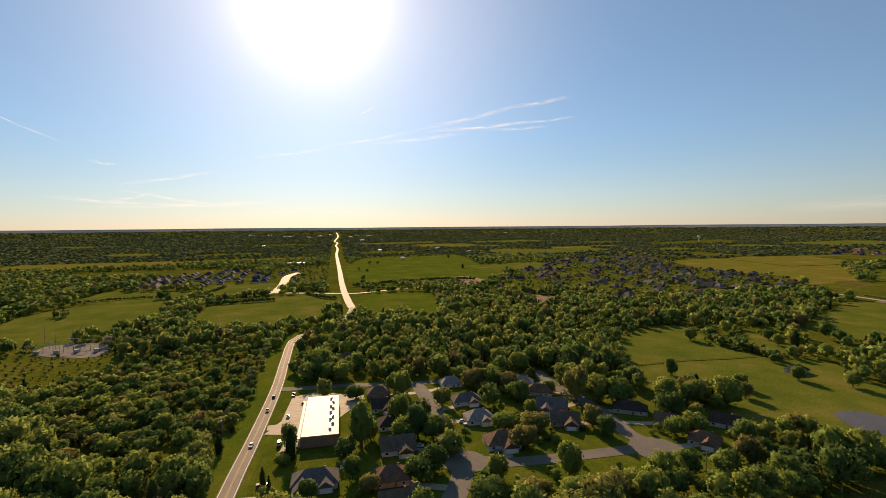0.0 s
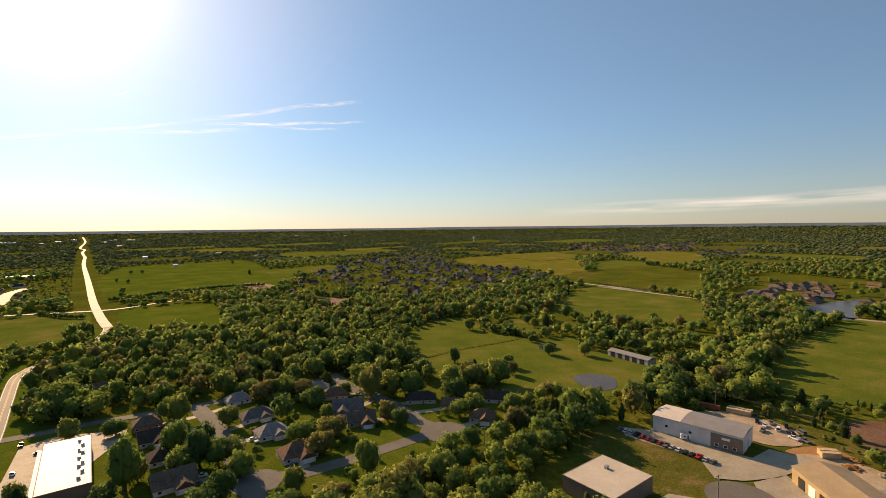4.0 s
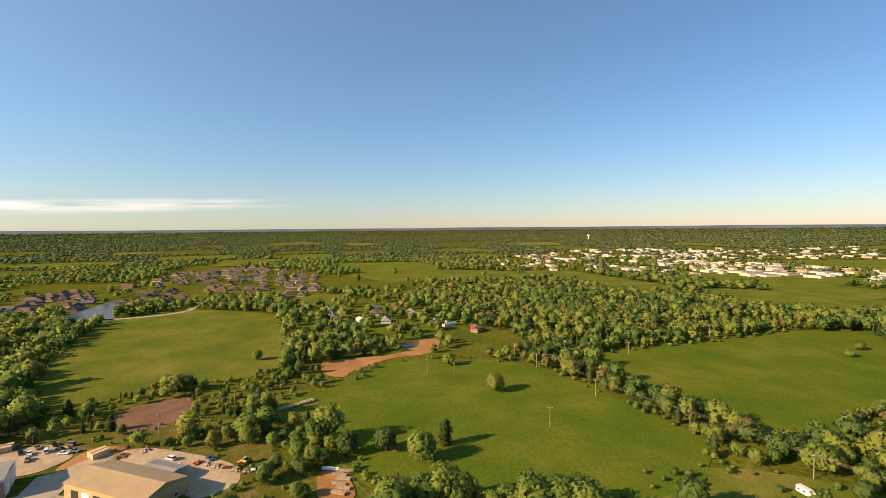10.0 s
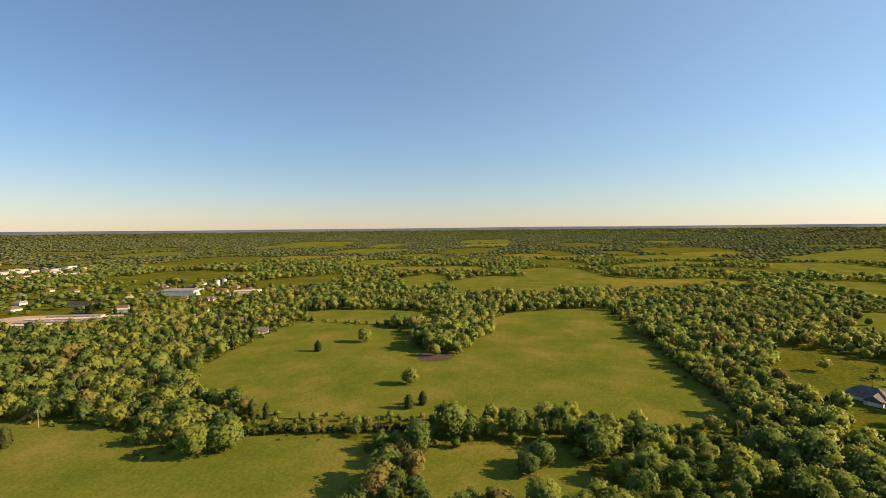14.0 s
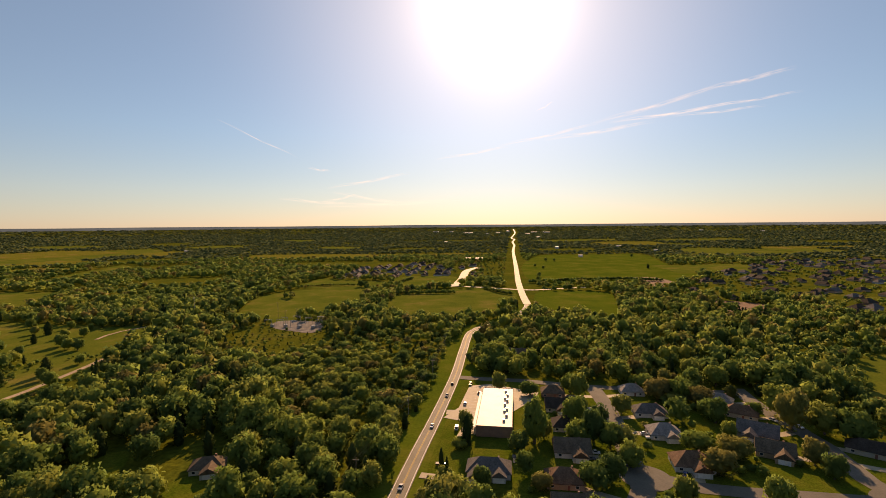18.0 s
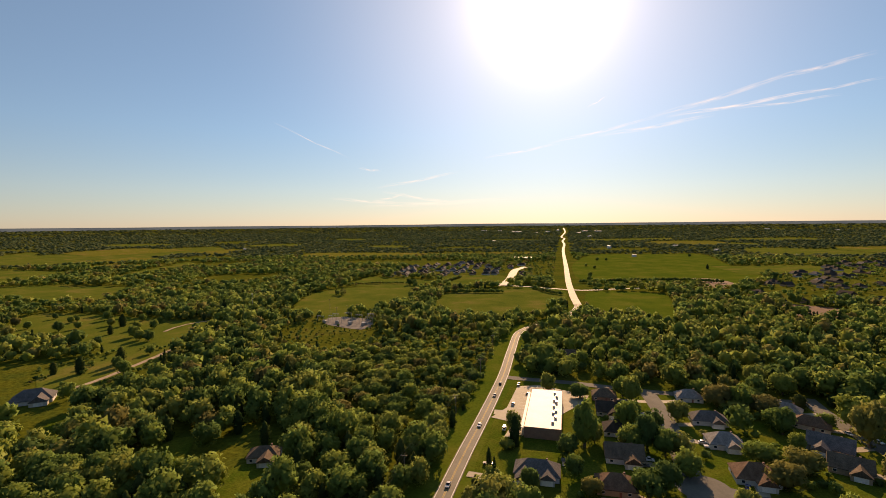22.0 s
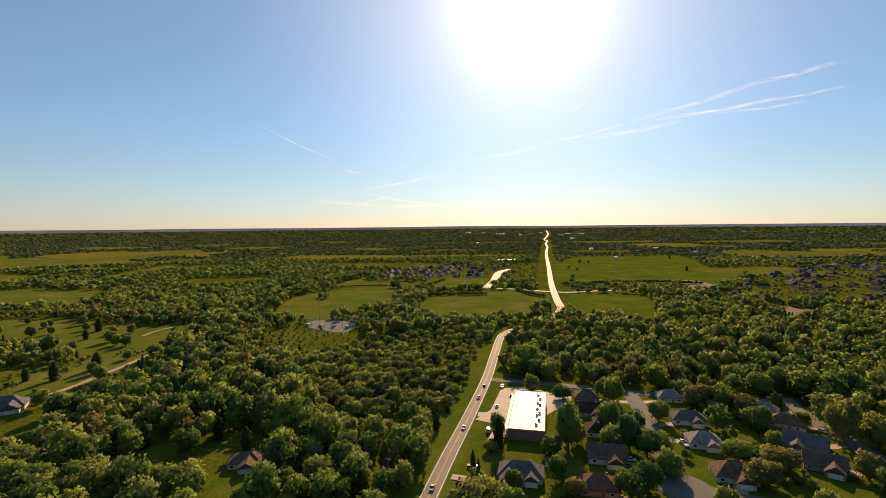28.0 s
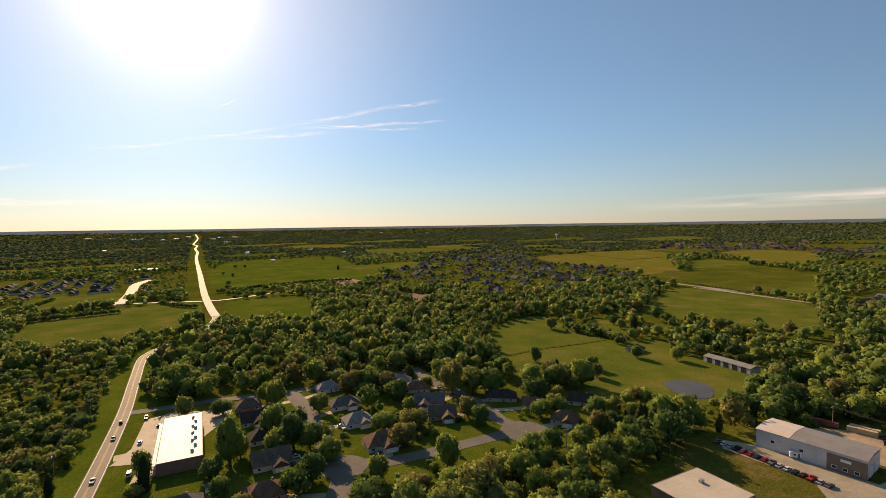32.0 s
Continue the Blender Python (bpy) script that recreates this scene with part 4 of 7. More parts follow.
# clipped or young hedges: line, breadth, size
LOW = [([(-292, 346), (-262, 316)], 40, 0.36), ([(-168, -165), (-181, -152), (-203, -88)], 16, 0.42), ([(186, -222), (210, -306), (235, -440)], 14, 0.55), ([(310, 30), (300, 60), (270, 85), (250, 110), (255, 135), (290, 140)], 26, 0.45), ([(-310, 450), (-370, 650), (-490, 610)], 16, 0.5), ([(-240, -22), (-215, -90), (-235, 30), (-250, 70)], 14, 0.7), ([(205, 60), (215, 40), (175, 20)], 16, 0.6), ([(176, 196), (205, 203)], 16, 0.4), ([(-10, -385), (-50, -388), (-95, -395)], 26, 0.55), ([(10, -500), (60, -600), (-10, -620)], 40, 0.6)]


# land whose trees are young or small: outline, breadth, height
LOW_LAND = [([(569, 412), (655, 429), (768, 446), (836, 438), (756, 363), (628, 330), (582, 339), (563, 361)], 0.4, 0.45), ([(658, 298), (772, 320), (842, 282), (691, 221), (641, 257)], 0.4, 0.45), ([(853, 400), (1127, 377), (1257, 262), (1074, 89), (720, 55), (669, 99), (774, 161), (780, 221), (869, 302)], 0.45, 0.5), ([(42, 641), (163, 1012), (324, 1377), (634, 1583), (625, 1168), (623, 849), (532, 704), (428, 691), (317, 608), (218, 604), (207, 696), (117, 679)], 0.58, 0.58), ([(-477, 736), (-566, 958), (-505, 1013), (-463, 1119), (-343, 953), (-326, 1079), (-238, 786), (-320, 800), (-395, 769)], 0.5, 0.5), ([(-342, 1162), (-291, 1282), (-176, 794), (-224, 774)], 0.45, 0.45), ([(1152, 1428), (1531, 1159), (1933, 1464), (1360, 1685)], 0.5, 0.5),
            ([(-125, 160), (-95, 215), (-112, 300), (-138, 395), (-250, 345), (-290, 330), (-210, 235)], 0.86, 0.6)]


def wooded(px, py, seed, wide=0.0):
    """Which of these plan spots carry a tree."""
    rng = np.random.RandomState(seed)
    r = np.hypot(px, py)
    keep = np.ones(len(px), bool)
    dens = np.where(r < 700, 0.97, 0.55 + 0.5 * soft_noise(px, py, 170, 5))
    for d, p in LOOSE:
        dens[inside(px, py, p)] = d
    keep &= rng.rand(len(px)) < dens
    for p in CLEAR + (FAR_CLEAR if r.max() > 700 else []):
        keep &= ~inside(px, py, p)
    for p in COPSES:
        keep |= inside(px, py, p)
    for line, dist in ROADS:
        keep &= ~near_line(px, py, line, dist + wide)
    for x, y, q in HOUSE_SPOTS:
        keep &= (px - x) ** 2 + (py - y) ** 2 > q * q
    return keep


def ring_spots(r0, r1, gap, seed):
    """Loosely spaced spots between two distances."""
    rng = np.random.RandomState(seed)
    g = np.arange(-r1, r1, gap)
    x, y = [q.ravel() for q in np.meshgrid(g, g)]
    x, y = x + rng.uniform(-0.42, 0.42, len(x)) * gap, y + rng.uniform(-0.42, 0.42, len(x)) * gap
    r = np.hypot(x, y)
    ok = (r >= r0) & (r < r1)
    return x[ok], y[ok]


def tree_rows(x, y, rad, tall, seed):
    """Sizes and tints for trees: they follow stands of like trees."""
    rng = np.random.RandomState(seed)
    stand = soft_noise(x, y, 60, 11)
    s = (0.55 + 0.65 * rng.rand(len(x))) * (0.76 + 0.5 * stand)
    for line, dist, small in LOW:
        s[near_line(x, y, np.array(line, float), dist)] *= small
    low = np.ones(len(x))
    for poly, broad, small in LOW_LAND:
        hit = inside(x, y, poly)
        s[hit] *= broad
        low[hit] = small / broad
    t = np.clip(0.6 * soft_noise(x, y, 90, 21) + 0.75 * rng.rand(len(x)) - 0.17, 0, 0.99)
    return np.stack([x, y, rad * s, tall * 0.03 * s, tall * s * low * rng.uniform(0.82, 1.22, len(x)), t], 1)


def plant_woods():
    for name, r0, r1, gap, rad, tall, shapes, label in (
            ("woodland", 143, 235, 7.5, 5.7, 12.4, CLOSE, "dense mixed spring woodland with rounded crowns"),
            ("woodland", 235, 340, 7.7, 5.7, 12.2, NEAR, "dense spring woodland with rounded crowns"),
            ("woodland", 340, 700, 7.8, 5.5, 11.2, MID, "woods and hedgerows between pastures"),
            ("woodland", 700, 1500, 12.0, 7.8, 10.5, FAR, "distant woodland and tree belts"),
            ("woodland", 1500, 3500, 18.0, 11.5, 9.0, HAZE, "far wooded plain towards the horizon"),
            ("woodland", 3500, 4250, 27.0, 19.0, 5.0, HAZE, "wooded ridge on the horizon")):
        x, y = ring_spots(r0, r1, gap, int(r0))
        ok = wooded(x, y, int(r0) + 1)
        x, y = x[ok], y[ok]
        cedar = np.random.RandomState(int(r0)).rand(len(x)) < (0.16 if r0 < 700 else 0.0)
        # the outer rings take the leaf colour with painted distance haze
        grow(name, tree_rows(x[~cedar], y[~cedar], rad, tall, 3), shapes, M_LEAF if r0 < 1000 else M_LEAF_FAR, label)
        if cedar.any():
            rows = tree_rows(x[cedar], y[cedar], rad * 0.62, tall * 0.75, 4)
            rows[:, 3] = 0.2
            grow("cedar_woodland", rows, CONES if r0 < 300 else MIDCONES, M_CEDAR, "dark cedars scattered through the woods")


CONES = [crown(500 + k, 5, 150, 0.14, 3, 6, True) for k in range(3)]
MIDCONES = [crown(520 + k, 3, 26, 0.22, 3, 5, True) for k in range(3)]

TREE_KINDS = []
for k in range(8):
    cv, cf, cn = crown(600 + k, 14, 760, 0.092, 3, 6)
    TREE_KINDS.append((raw_mesh("crown", cv, cf, M_LEAF, None, cn), mesh_of("trunk", *limbs(k), M_BARK)))
for k in range(2):
    cv, cf, cn = crown(640 + k, 6, 420, 0.10, 3, 7, True)
    TREE_KINDS.append((raw_mesh("crown", cv, cf, M_CEDAR, None, cn), mesh_of("trunk", *limbs(20 + k), M_BARK)))


def tree(x, y, rad, tall, kind, label="leafy green tree on open grass", group="", turn=0.0):
    crown_me, trunk_me = TREE_KINDS[kind]
    e = thing("tree", label, "tree", pose(x, y, height(x, y) + 0.12, 0, 0, turn), group)
    lo = 0.0 if kind > 7 else -0.06
    part("trunk", trunk_me, e, Matrix.Diagonal((tall * 0.8, tall * 0.8, tall * 0.8, 1)))
    part("crown", crown_me, e, Matrix.Translation((0, 0, tall * lo)) @ Matrix.Diagonal((rad, rad, tall * (1 - lo) * 0.5, 1)))
    return e


# ---------------------------------------------------------------- houses
def roof_mesh(name, w, d, z, rise_, material, hip=True, over=0.5, thick=0.18):
    """A hipped or gabled roof over a w by d plan, ridge along x, with eaves of some thickness."""
    a, b = w / 2 + over, d / 2 + over
    i = b * 0.95 if hip else 0.0
    v = [(-a, -b, z), (a, -b, z), (a, b, z), (-a, b, z), (-a + i, 0, z + rise_), (a - i, 0, z + rise_)]
    v += [(x, y, zz - thick) for x, y, zz in v[:4]]
    f = [(0, 1, 5, 4), (2, 3, 4, 5), (1, 2, 5), (3, 0, 4), (6, 7, 1, 0), (7, 8, 2, 1), (8, 9, 3, 2), (9, 6, 0, 3), (9, 8, 7, 6)]
    return mesh_of(name, v, f, material)


def wall_mesh(name, w, d, h, material, gable=0.0):
    v = [(x * w / 2, y * d / 2, z) for z in (0, h) for x, y in ((-1, -1), (1, -1), (1, 1), (-1, 1))]
    f = [(0, 1, 5, 4), (1, 2, 6, 5), (2, 3, 7, 6), (3, 0, 4, 7), (3, 2, 1, 0), (4, 5, 6, 7)]
    if gable:
        v += [(-w / 2, 0, h + gable), (w / 2, 0, h + gable)]
        f[5:] = [(4, 5, 9, 8), (6, 7, 8, 9), (5, 6, 9), (7, 4, 8)]
    return mesh_of(name, v, f, material)


WIN_FRAME = bevelled("window", 1.5, 0.12, 1.3, M_TRIM)
WIN_PANE = bevelled("pane", 1.26, 0.04, 1.06, M_GLASS)
DOOR_ME = bevelled("door", 1.0, 0.12, 2.05, plain("painted_door", (0.25, 0.10, 0.07), 0.5))
GARAGE_ME = bevelled("garage_door", 4.8, 0.12, 2.2, M_TRIM)
CHIMNEY_ME = bevelled("chimney", 0.8, 0.8, 1.8, WALLS[2], 0.04)
VENT_ME = tube("roof_vent", 0.16, 0.16, 0.5, M_STEEL, 6)


def window(e, x, y, z, turn):
    w = part("window", WIN_FRAME, e, pose(x, y, z, 0, 0, turn))
    part("pane", WIN_PANE, w, pose(0, -0.06, 0.12))


def house(x, y, turn, w, d, roof=0, wall=0, hip=True, wing=None, label="", detail=2, h=2.7, pitch=0.62, name="house", group=""):
    """A dwelling. wing: (offset along x, width, how far it stands out in front)."""
    label = label or "single-storey house with a shingle roof"
    e = thing(name, label, "house", pose(x, y, height(x, y) + 0.15, 0, 0, turn), group)
    rz = d / 2 * pitch
    part("wall", wall_mesh("wall", w, d, h, WALLS[wall], 0 if hip else rz * 0.96), e)
    part("roof", roof_mesh("roof", w, d, h + 0.02, rz + 0.25, ROOFS[roof], hip), e)
    HOUSE_SPOTS.append((x, y, max(w, d) * 0.5 + 4.2))
    for ox, ww, out in (wing if wing and isinstance(wing[0], tuple) else (wing,) if wing else ()):
        m = pose(ox, -d / 2 - out / 2 + 1.5, 0, 0, 0, 90)
        k = part("garage_wing", wall_mesh("garage_wing", out + 3, ww, h - 0.03, WALLS[wall], ww / 2 * pitch * 0.9), e, m)
        part("roof", roof_mesh("wing_roof", out + 3, ww, h, ww / 2 * pitch + 0.2, ROOFS[roof], False, 0.4), k)
        if detail > 1:
            part("garage_door", GARAGE_ME, k, pose(-(out + 3) / 2 - 0.02, 0, 0, 0, 0, -90), "white garage door")
    if detail > 1:
        for s in (-1, 1):
            for q in ((-0.33, 0.0, 0.34) if s > 0 else (-0.36, 0.3)):
                if not (wing and s < 0 and (isinstance(wing[0], tuple) or abs(q * w - wing[0]) < wing[1] / 2 + 0.8)):
                    window(e, q * w, s * (d / 2 + 0.05), 0.9, 0 if s < 0 else 180)
            window(e, s * (w / 2 + 0.05), 0.1 * d, 0.9, 90 * s)
        part("door", DOOR_ME, e, pose(0.08 * w, -d / 2 - 0.04, 0), "dark red front door")
        part("chimney", CHIMNEY_ME, e, pose(w * 0.22, d * 0.14, h + rz * 0.55))
        part("roof_vent", VENT_ME, e, pose(-w * 0.2, d * 0.2, h + rz * 0.45))
        part("roof_vent", VENT_ME, e, pose(w * 0.05, d * 0.22, h + rz * 0.4))
    return e


# x, y, turn, width, depth, roof, wall, hip, wing
ESTATE = [
    (-48, 174, 13, 16, 10, 1, 4, 1, ((-5, 7, 5), (4.5, 6, 3))), (-37, 267, 13, 12, 9, 0, 2, 1, None), (-32, 247, 13, 11, 10, 2, 0, 0, (2, 6, 4)),
    (-25, 225, 13, 12, 10, 2, 3, 1, (2, 6, 3)), (-20, 201, 13, 14, 11, 0, 3, 0, (3, 7, 4)), (-20, 176, 13, 13, 10, 3, 1, 1, None),
    (-16, 160, 13, 12, 9, 0, 1, 0, None), (4, 284, 13, 12, 9, 4, 3, 1, None), (12, 255, 13, 15, 9, 1, 3, 1, (3, 6, 3)),
    (17, 231, 13, 13, 10, 4, 3, 1, (2, 6, 3)), (25, 205, 10, 14, 11, 3, 3, 1, (2, 7, 4)), (47, 283, -15, 12, 9, 4, 0, 1, None),
    (54, 268, -15, 14, 9, 3, 0, 1, None), (56, 245, -15, 15, 11, 1, 0, 0, (-3, 7, 5)), (58, 227, -10, 13, 10, 0, 1, 0, (3, 7, 4)),
    (95, 241, -20, 16, 9, 2, 0, 1, None), (106, 226, -30, 9, 8, 3, 1, 0, None), (133, 223, -35, 12, 9, 2, 3, 0, None),
    (113, 204, -35, 12, 9, 3, 0, 1, (2, 6, 3)), (-72, 341, 10, 12, 8, 0, 1, 0, None),
]
ROOF_WORD, WALL_WORD = ("brown", "grey", "dark charcoal", "russet brown", "pale grey"), ("cream", "tan brick", "red brick", "white siding", "grey siding")


def words(roof, wall, hip, tail):
    return "%s house with %s %s roof %s" % (WALL_WORD[wall], "hipped" if hip else "gabled", ROOF_WORD[roof], tail)


for x, y, turn, w, d, r, wa, hip, wing in ESTATE:
    house(x, y, turn, w * 1.18, d * 1.15, r, wa, bool(hip), wing, words(r, wa, hip, "among trees"), pitch=0.72, group="houses of the estate")
house(226, 303, 20, 14, 9, 2, 4, True, None, "dark-roofed farmhouse on a green pasture")
house(276, 309, -20, 14, 9, 2, 1, False, None, "farmhouse half hidden by trees")
house(-318, 131, 55, 22, 14, 1, 3, True, (5, 9, 6), "large house with a blue-grey hipped roof on a lawn", pitch=0.75)
house(-152, 139, 35, 14, 10, 0, 3, True, (2, 7, 5), "white house with a brown roof in a clearing")
house(30, -184, 5, 12, 15, 0, 0, True, None, "tan house with a faded hipped roof by the highway")
HOUSE_SPOTS += [(35, -193, 5), (-142, 126, 10), (-134, 118, 9), (-306, 131, 9), (-292, 126, 8), (-187, 117, 7)]


# ---------------------------------------------------------------- shop, workshops and other large buildings
def frame_turn(p, q):
    return math.degrees(math.atan2(q[1] - p[1], q[0] - p[0]))


def hall(name, x, y, turn, w, d, h, wall_m, roof_m, label, gable=0.0, category="building", parapet=0.0):
    """A plain hall: walls, a flat or low gabled roof, ridge along x."""
    e = thing(name, label, category, pose(x, y, height(x, y) + 0.25, 0, 0, turn))
    part("wall", wall_mesh("wall", w, d, h, wall_m, gable * 0.97), e)
    if gable:
        part("roof", roof_mesh("roof", w, d, h + 0.05, gable, roof_m, False, 0.35, 0.12), e)
    else:
        part("roof", bevelled("roof", w + 0.1, d + 0.1, 0.2, roof_m, 0.03), e, pose(0, 0, h + 0.005))
        if parapet:
            for sx, sy, px, py in ((w + 0.5, 0.25, 0, d / 2), (w + 0.5, 0.25, 0, -d / 2), (0.25, d - 0.3, w / 2, 0), (0.25, d - 0.3, -w / 2, 0)):
                part("parapet", bevelled("parapet", sx, sy, parapet, wall_m, 0.02), e, pose(px, py, h + 0.02))
    HOUSE_SPOTS.append((x, y, max(w, d) * 0.5 + 3))
    return e


DOCK_ME = bevelled("roller_door", 3.6, 0.14, 3.8, M_TRIM)
DOCK_DARK = bevelled("open_bay", 3.6, 0.1, 3.8, M_DARK)
STORE_DOOR = bevelled("roller_door", 2.6, 0.1, 2.3, M_TRIM)
UNIT_ME = bevelled("rooftop_unit", 1.6, 1.2, 1.1, M_STEEL, 0.05)

store = hall("store", -59.2, 228.9, 102, 51, 16.2, 4.7, WALLS[2], M_ROOF_WHITE, "long brick shop with a glaring white flat roof", parapet=0.35)
for k in range(9):
    part("rooftop_unit", UNIT_ME, store, pose(-19 + 4.6 * k + (k % 3) * 0.9, -4.2 - 1.1 * (k % 2), 4.9), "grey rooftop air unit")
for k in range(8):
    window(store, -21 + 6 * k, 8.15, 1.1, 180)
part("door", DOOR_ME, store, pose(0, 8.15, 0, 0, 0, 180), "glazed shop door")
part("canopy", bevelled("canopy", 46, 1.8, 0.3, M_TRIM, 0.04), store, pose(0, 9.0, 3.1), "white canopy over the shop front")

white = hall("warehouse", 192, 145, -69, 36, 17, 7.2, M_METAL_WHITE, M_ROOF_GREY, "white metal warehouse with a grey low-pitched roof", 0.9)
part("office_front", bevelled("office_front", 12, 0.3, 6.2, M_METAL_BROWN, 0.03), white, pose(12.2, -8.62, 0), "brown panelled office front")
for k in range(3):
    window(white, 8.5 + 3.4 * k, -8.83, 1.0, 0)
for k in range(2):
    window(white, -12 + 10 * k, -8.55, 3.0, 0)
part("sign", bevelled("sign", 3.2, 0.12, 1.0, M_TRIM, 0.02), white, pose(12, -8.84, 4.3), "plain white sign panel")
for k in range(2):
    part("roller_door", DOCK_ME, white, pose(18.05, -3 + 6.5 * k, 0, 0, 0, 90))
# the end third of the roof in the white roof colour
part("skylight", roof_mesh("skylight", 11.5, 17.0, 7.32, 0.9, M_ROOF_WHITE, False, 0.33, 0.05), white, pose(-12.2, 0, 0), "white strip over one end of the roof")

tan = hall("workshop", 185.6, 83.5, 60, 38, 18, 5.6, M_METAL_TAN, M_ROOF_TAN, "tan metal workshop with a gabled sheet roof", 2.3)
for k in range(6):
    part("open_bay" if k % 2 else "roller_door", DOCK_DARK if k % 2 else DOCK_ME, tan, pose(-14.5 + 5.6 * k, 9.05, 0, 0, 0, 180), "open dark bay" if k % 2 else "closed white roller door")
for k in range(2):
    window(tan, -19.05, -4 + 7 * k, 1.0, -90)
leanto = part("lean_to", roof_mesh("lean_to", 15, 8, 3.6, 0.8, M_ROOF_GREY, False), tan, pose(-1, -13.5, 0), "grey lean-to roof")
for k in range(4):
    part("post", tube("post", 0.1, 0.1, 3.5, M_STEEL, 6), tan, pose(-7 + 4.2 * k, -16.8, 0))

flat = hall("workshop", 121.5, 128.3, 13, 24, 20.5, 5.8, M_METAL_BROWN, M_ROOF_CREAM, "flat-roofed workshop with brown metal walls", parapet=0.25)
for k in range(3):
    part("roller_door" if k < 2 else "open_bay", DOCK_ME if k < 2 else DOCK_DARK, flat, pose(12.1, -7 + 5.6 * k, 0, 0, 0, 90))
part("rooftop_unit", UNIT_ME, flat, pose(4, 3, 6.0), "grey rooftop air unit")
grey = hall("workshop", 150, 70.5, 16, 20, 17, 4.8, M_METAL_TAN, M_ROOF_GREY, "grey flat-roofed workshop with tan walls", parapet=0.2)
part("rooftop_unit", UNIT_ME, grey, pose(3, 2, 5.0), "grey rooftop air unit")
window(grey, 4, 8.55, 1.0, 180)
barn = hall("barn", 259, 251, -83, 33, 9, 3.6, WALLS[4], M_ROOF_GREY, "long low barn with a weathered grey roof", 1.4, "barn")
for k in range(5):
    part("open_bay", DOCK_DARK, barn, pose(-12 + 6 * k, -4.55, 0), "open barn bay")
long_a = hall("warehouse", -30, -451, 178, 48, 15, 5, M_METAL_WHITE, M_ROOF_GREY, "long white storehouse with a grey roof", 1.2)
long_b = hall("warehouse", -82, -455, 172, 54, 17, 6, M_METAL_WHITE, M_ROOF_GREY, "long white storehouse with a grey roof", 1.3)
for e, n in ((long_a, 3), (long_b, 3)):
    for k in range(n):
        part("open_bay", DOCK_DARK, e, pose(-17 + 15 * k, (-7.55 if e == long_a else -8.55), 0), "dark loading bay")
school = hall("school", 33, -603, 187, 60, 15, 5, WALLS[1], M_ROOF_GREY, "long brick school with a grey roof", 1.6)
for k in range(10):
    window(school, -27 + 6 * k, -7.55, 1.2, 0)
hall("school", 20, -690, 172, 40, 14, 5, WALLS[3], M_ROOF_WHITE, "school hall with a flat white roof", 0)
hall("shop", 8, -466, 175, 17, 8, 3.4, WALLS[3], M_ROOF_WHITE, "small white shop by the highway", 0.8)
hall("clinic", 218, -474, 10, 22, 10, 3.6, WALLS[3], M_ROOF_GREY, "low white clinic with a grey roof", 1.2)
hall("church", 138, -472, 9, 30, 15, 4, WALLS[1], ROOFS[3], "tan brick church hall with a russet roof", 3.0)
hall("church", 126, -492, 9, 24, 13, 3.6, WALLS[1], ROOFS[3], "tan brick wing with a russet roof", 2.6)
hall("shop", 20, -487, 5, 31, 9, 3.6, WALLS[1], M_ROOF_TAN, "long tan shop with a low sheet roof", 1.0)
hall("workshop", 118, -584, 6, 34, 13, 4, WALLS[2], ROOFS[3], "brick hall with a russet roof behind a lawn", 1.8)
for k, w in enumerate((62, 76, 78, 56)):
    blk = hall("storage_block", -313 - 15 * k, -530 - 8 * k, 115, w, 9, 3.2, WALLS[0], M_ROOF_GREY if k % 2 else M_ROOF_CREAM, "low storage block with a pale metal roof", 0.7)
    for q in range(int(w / 6)):
        part("roller_door", STORE_DOOR, blk, pose(-w / 2 + 3.5 + 6 * q, -4.55, 0), "pale roller door")
hall("storage_block", -372, -500, 115, 34, 12, 3.4, WALLS[0], M_ROOF_CREAM, "low storage block with a pale metal roof", 0.7)
hall("barn", -421, -624, 100, 54, 18, 4, WALLS[0], ROOFS[2], "long hall with a dark roof and cream walls", 2.2, "barn")
hall("workshop", -404, -541, 115, 22, 12, 3.6, WALLS[3], M_ROOF_CREAM, "small pale workshop on open grass", 1.0)
hall("warehouse", -537, -598, 108, 48, 30, 8, M_METAL_WHITE, M_ROOF_GREY, "large white metal warehouse with a grey roof", 1.2)
hall("warehouse", -567, -506, 118, 36, 18, 6, WALLS[3], M_ROOF_CREAM, "white store building with a pale roof", 1.0)
hall("mobile_home", 454, -85, -60, 17, 5, 3, WALLS[3], M_BLUE, "long white mobile home with a blue roof", 0.6, "house")
hall("shed", 471, -72, -60, 11, 6, 3, WALLS[0], M_ROOF_CREAM, "cream farm shed beside a mobile home", 0.8, "shed")
hall("cottage", 496, -1, 20, 13, 9, 3, WALLS[3], M_ROOF_WHITE, "white cottage with a pale roof among trees", 1.8, "house")
hall("cottage", 479, 24, 10, 11, 8, 3, WALLS[0], ROOFS[3], "cream cottage with a russet roof among trees", 1.8, "house")
hall("barn", 423, -105, -40, 12, 7, 3.4, WALLS[2], ROOFS[3], "red farm barn at the end of a meadow", 1.6, "barn")
hall("shed", 525, -73, 0, 6, 4, 3, WALLS[3], M_ROOF_WHITE, "small white shed under trees", 0.5, "shed")
TANK_ME = tube("tank", 4.2, 4.2, 9, M_METAL_WHITE, 14)
for x, y in ((-645, -640), (-662, -641)):
    e = thing("storage_tank", "tall white storage tank of a mill", "tank", pose(x, y, 0.2))
    part("shell", TANK_ME, e)
    part("lid", tube("lid", 4.3, 0.4, 1.6, M_STEEL, 14), e, pose(0, 0, 9))
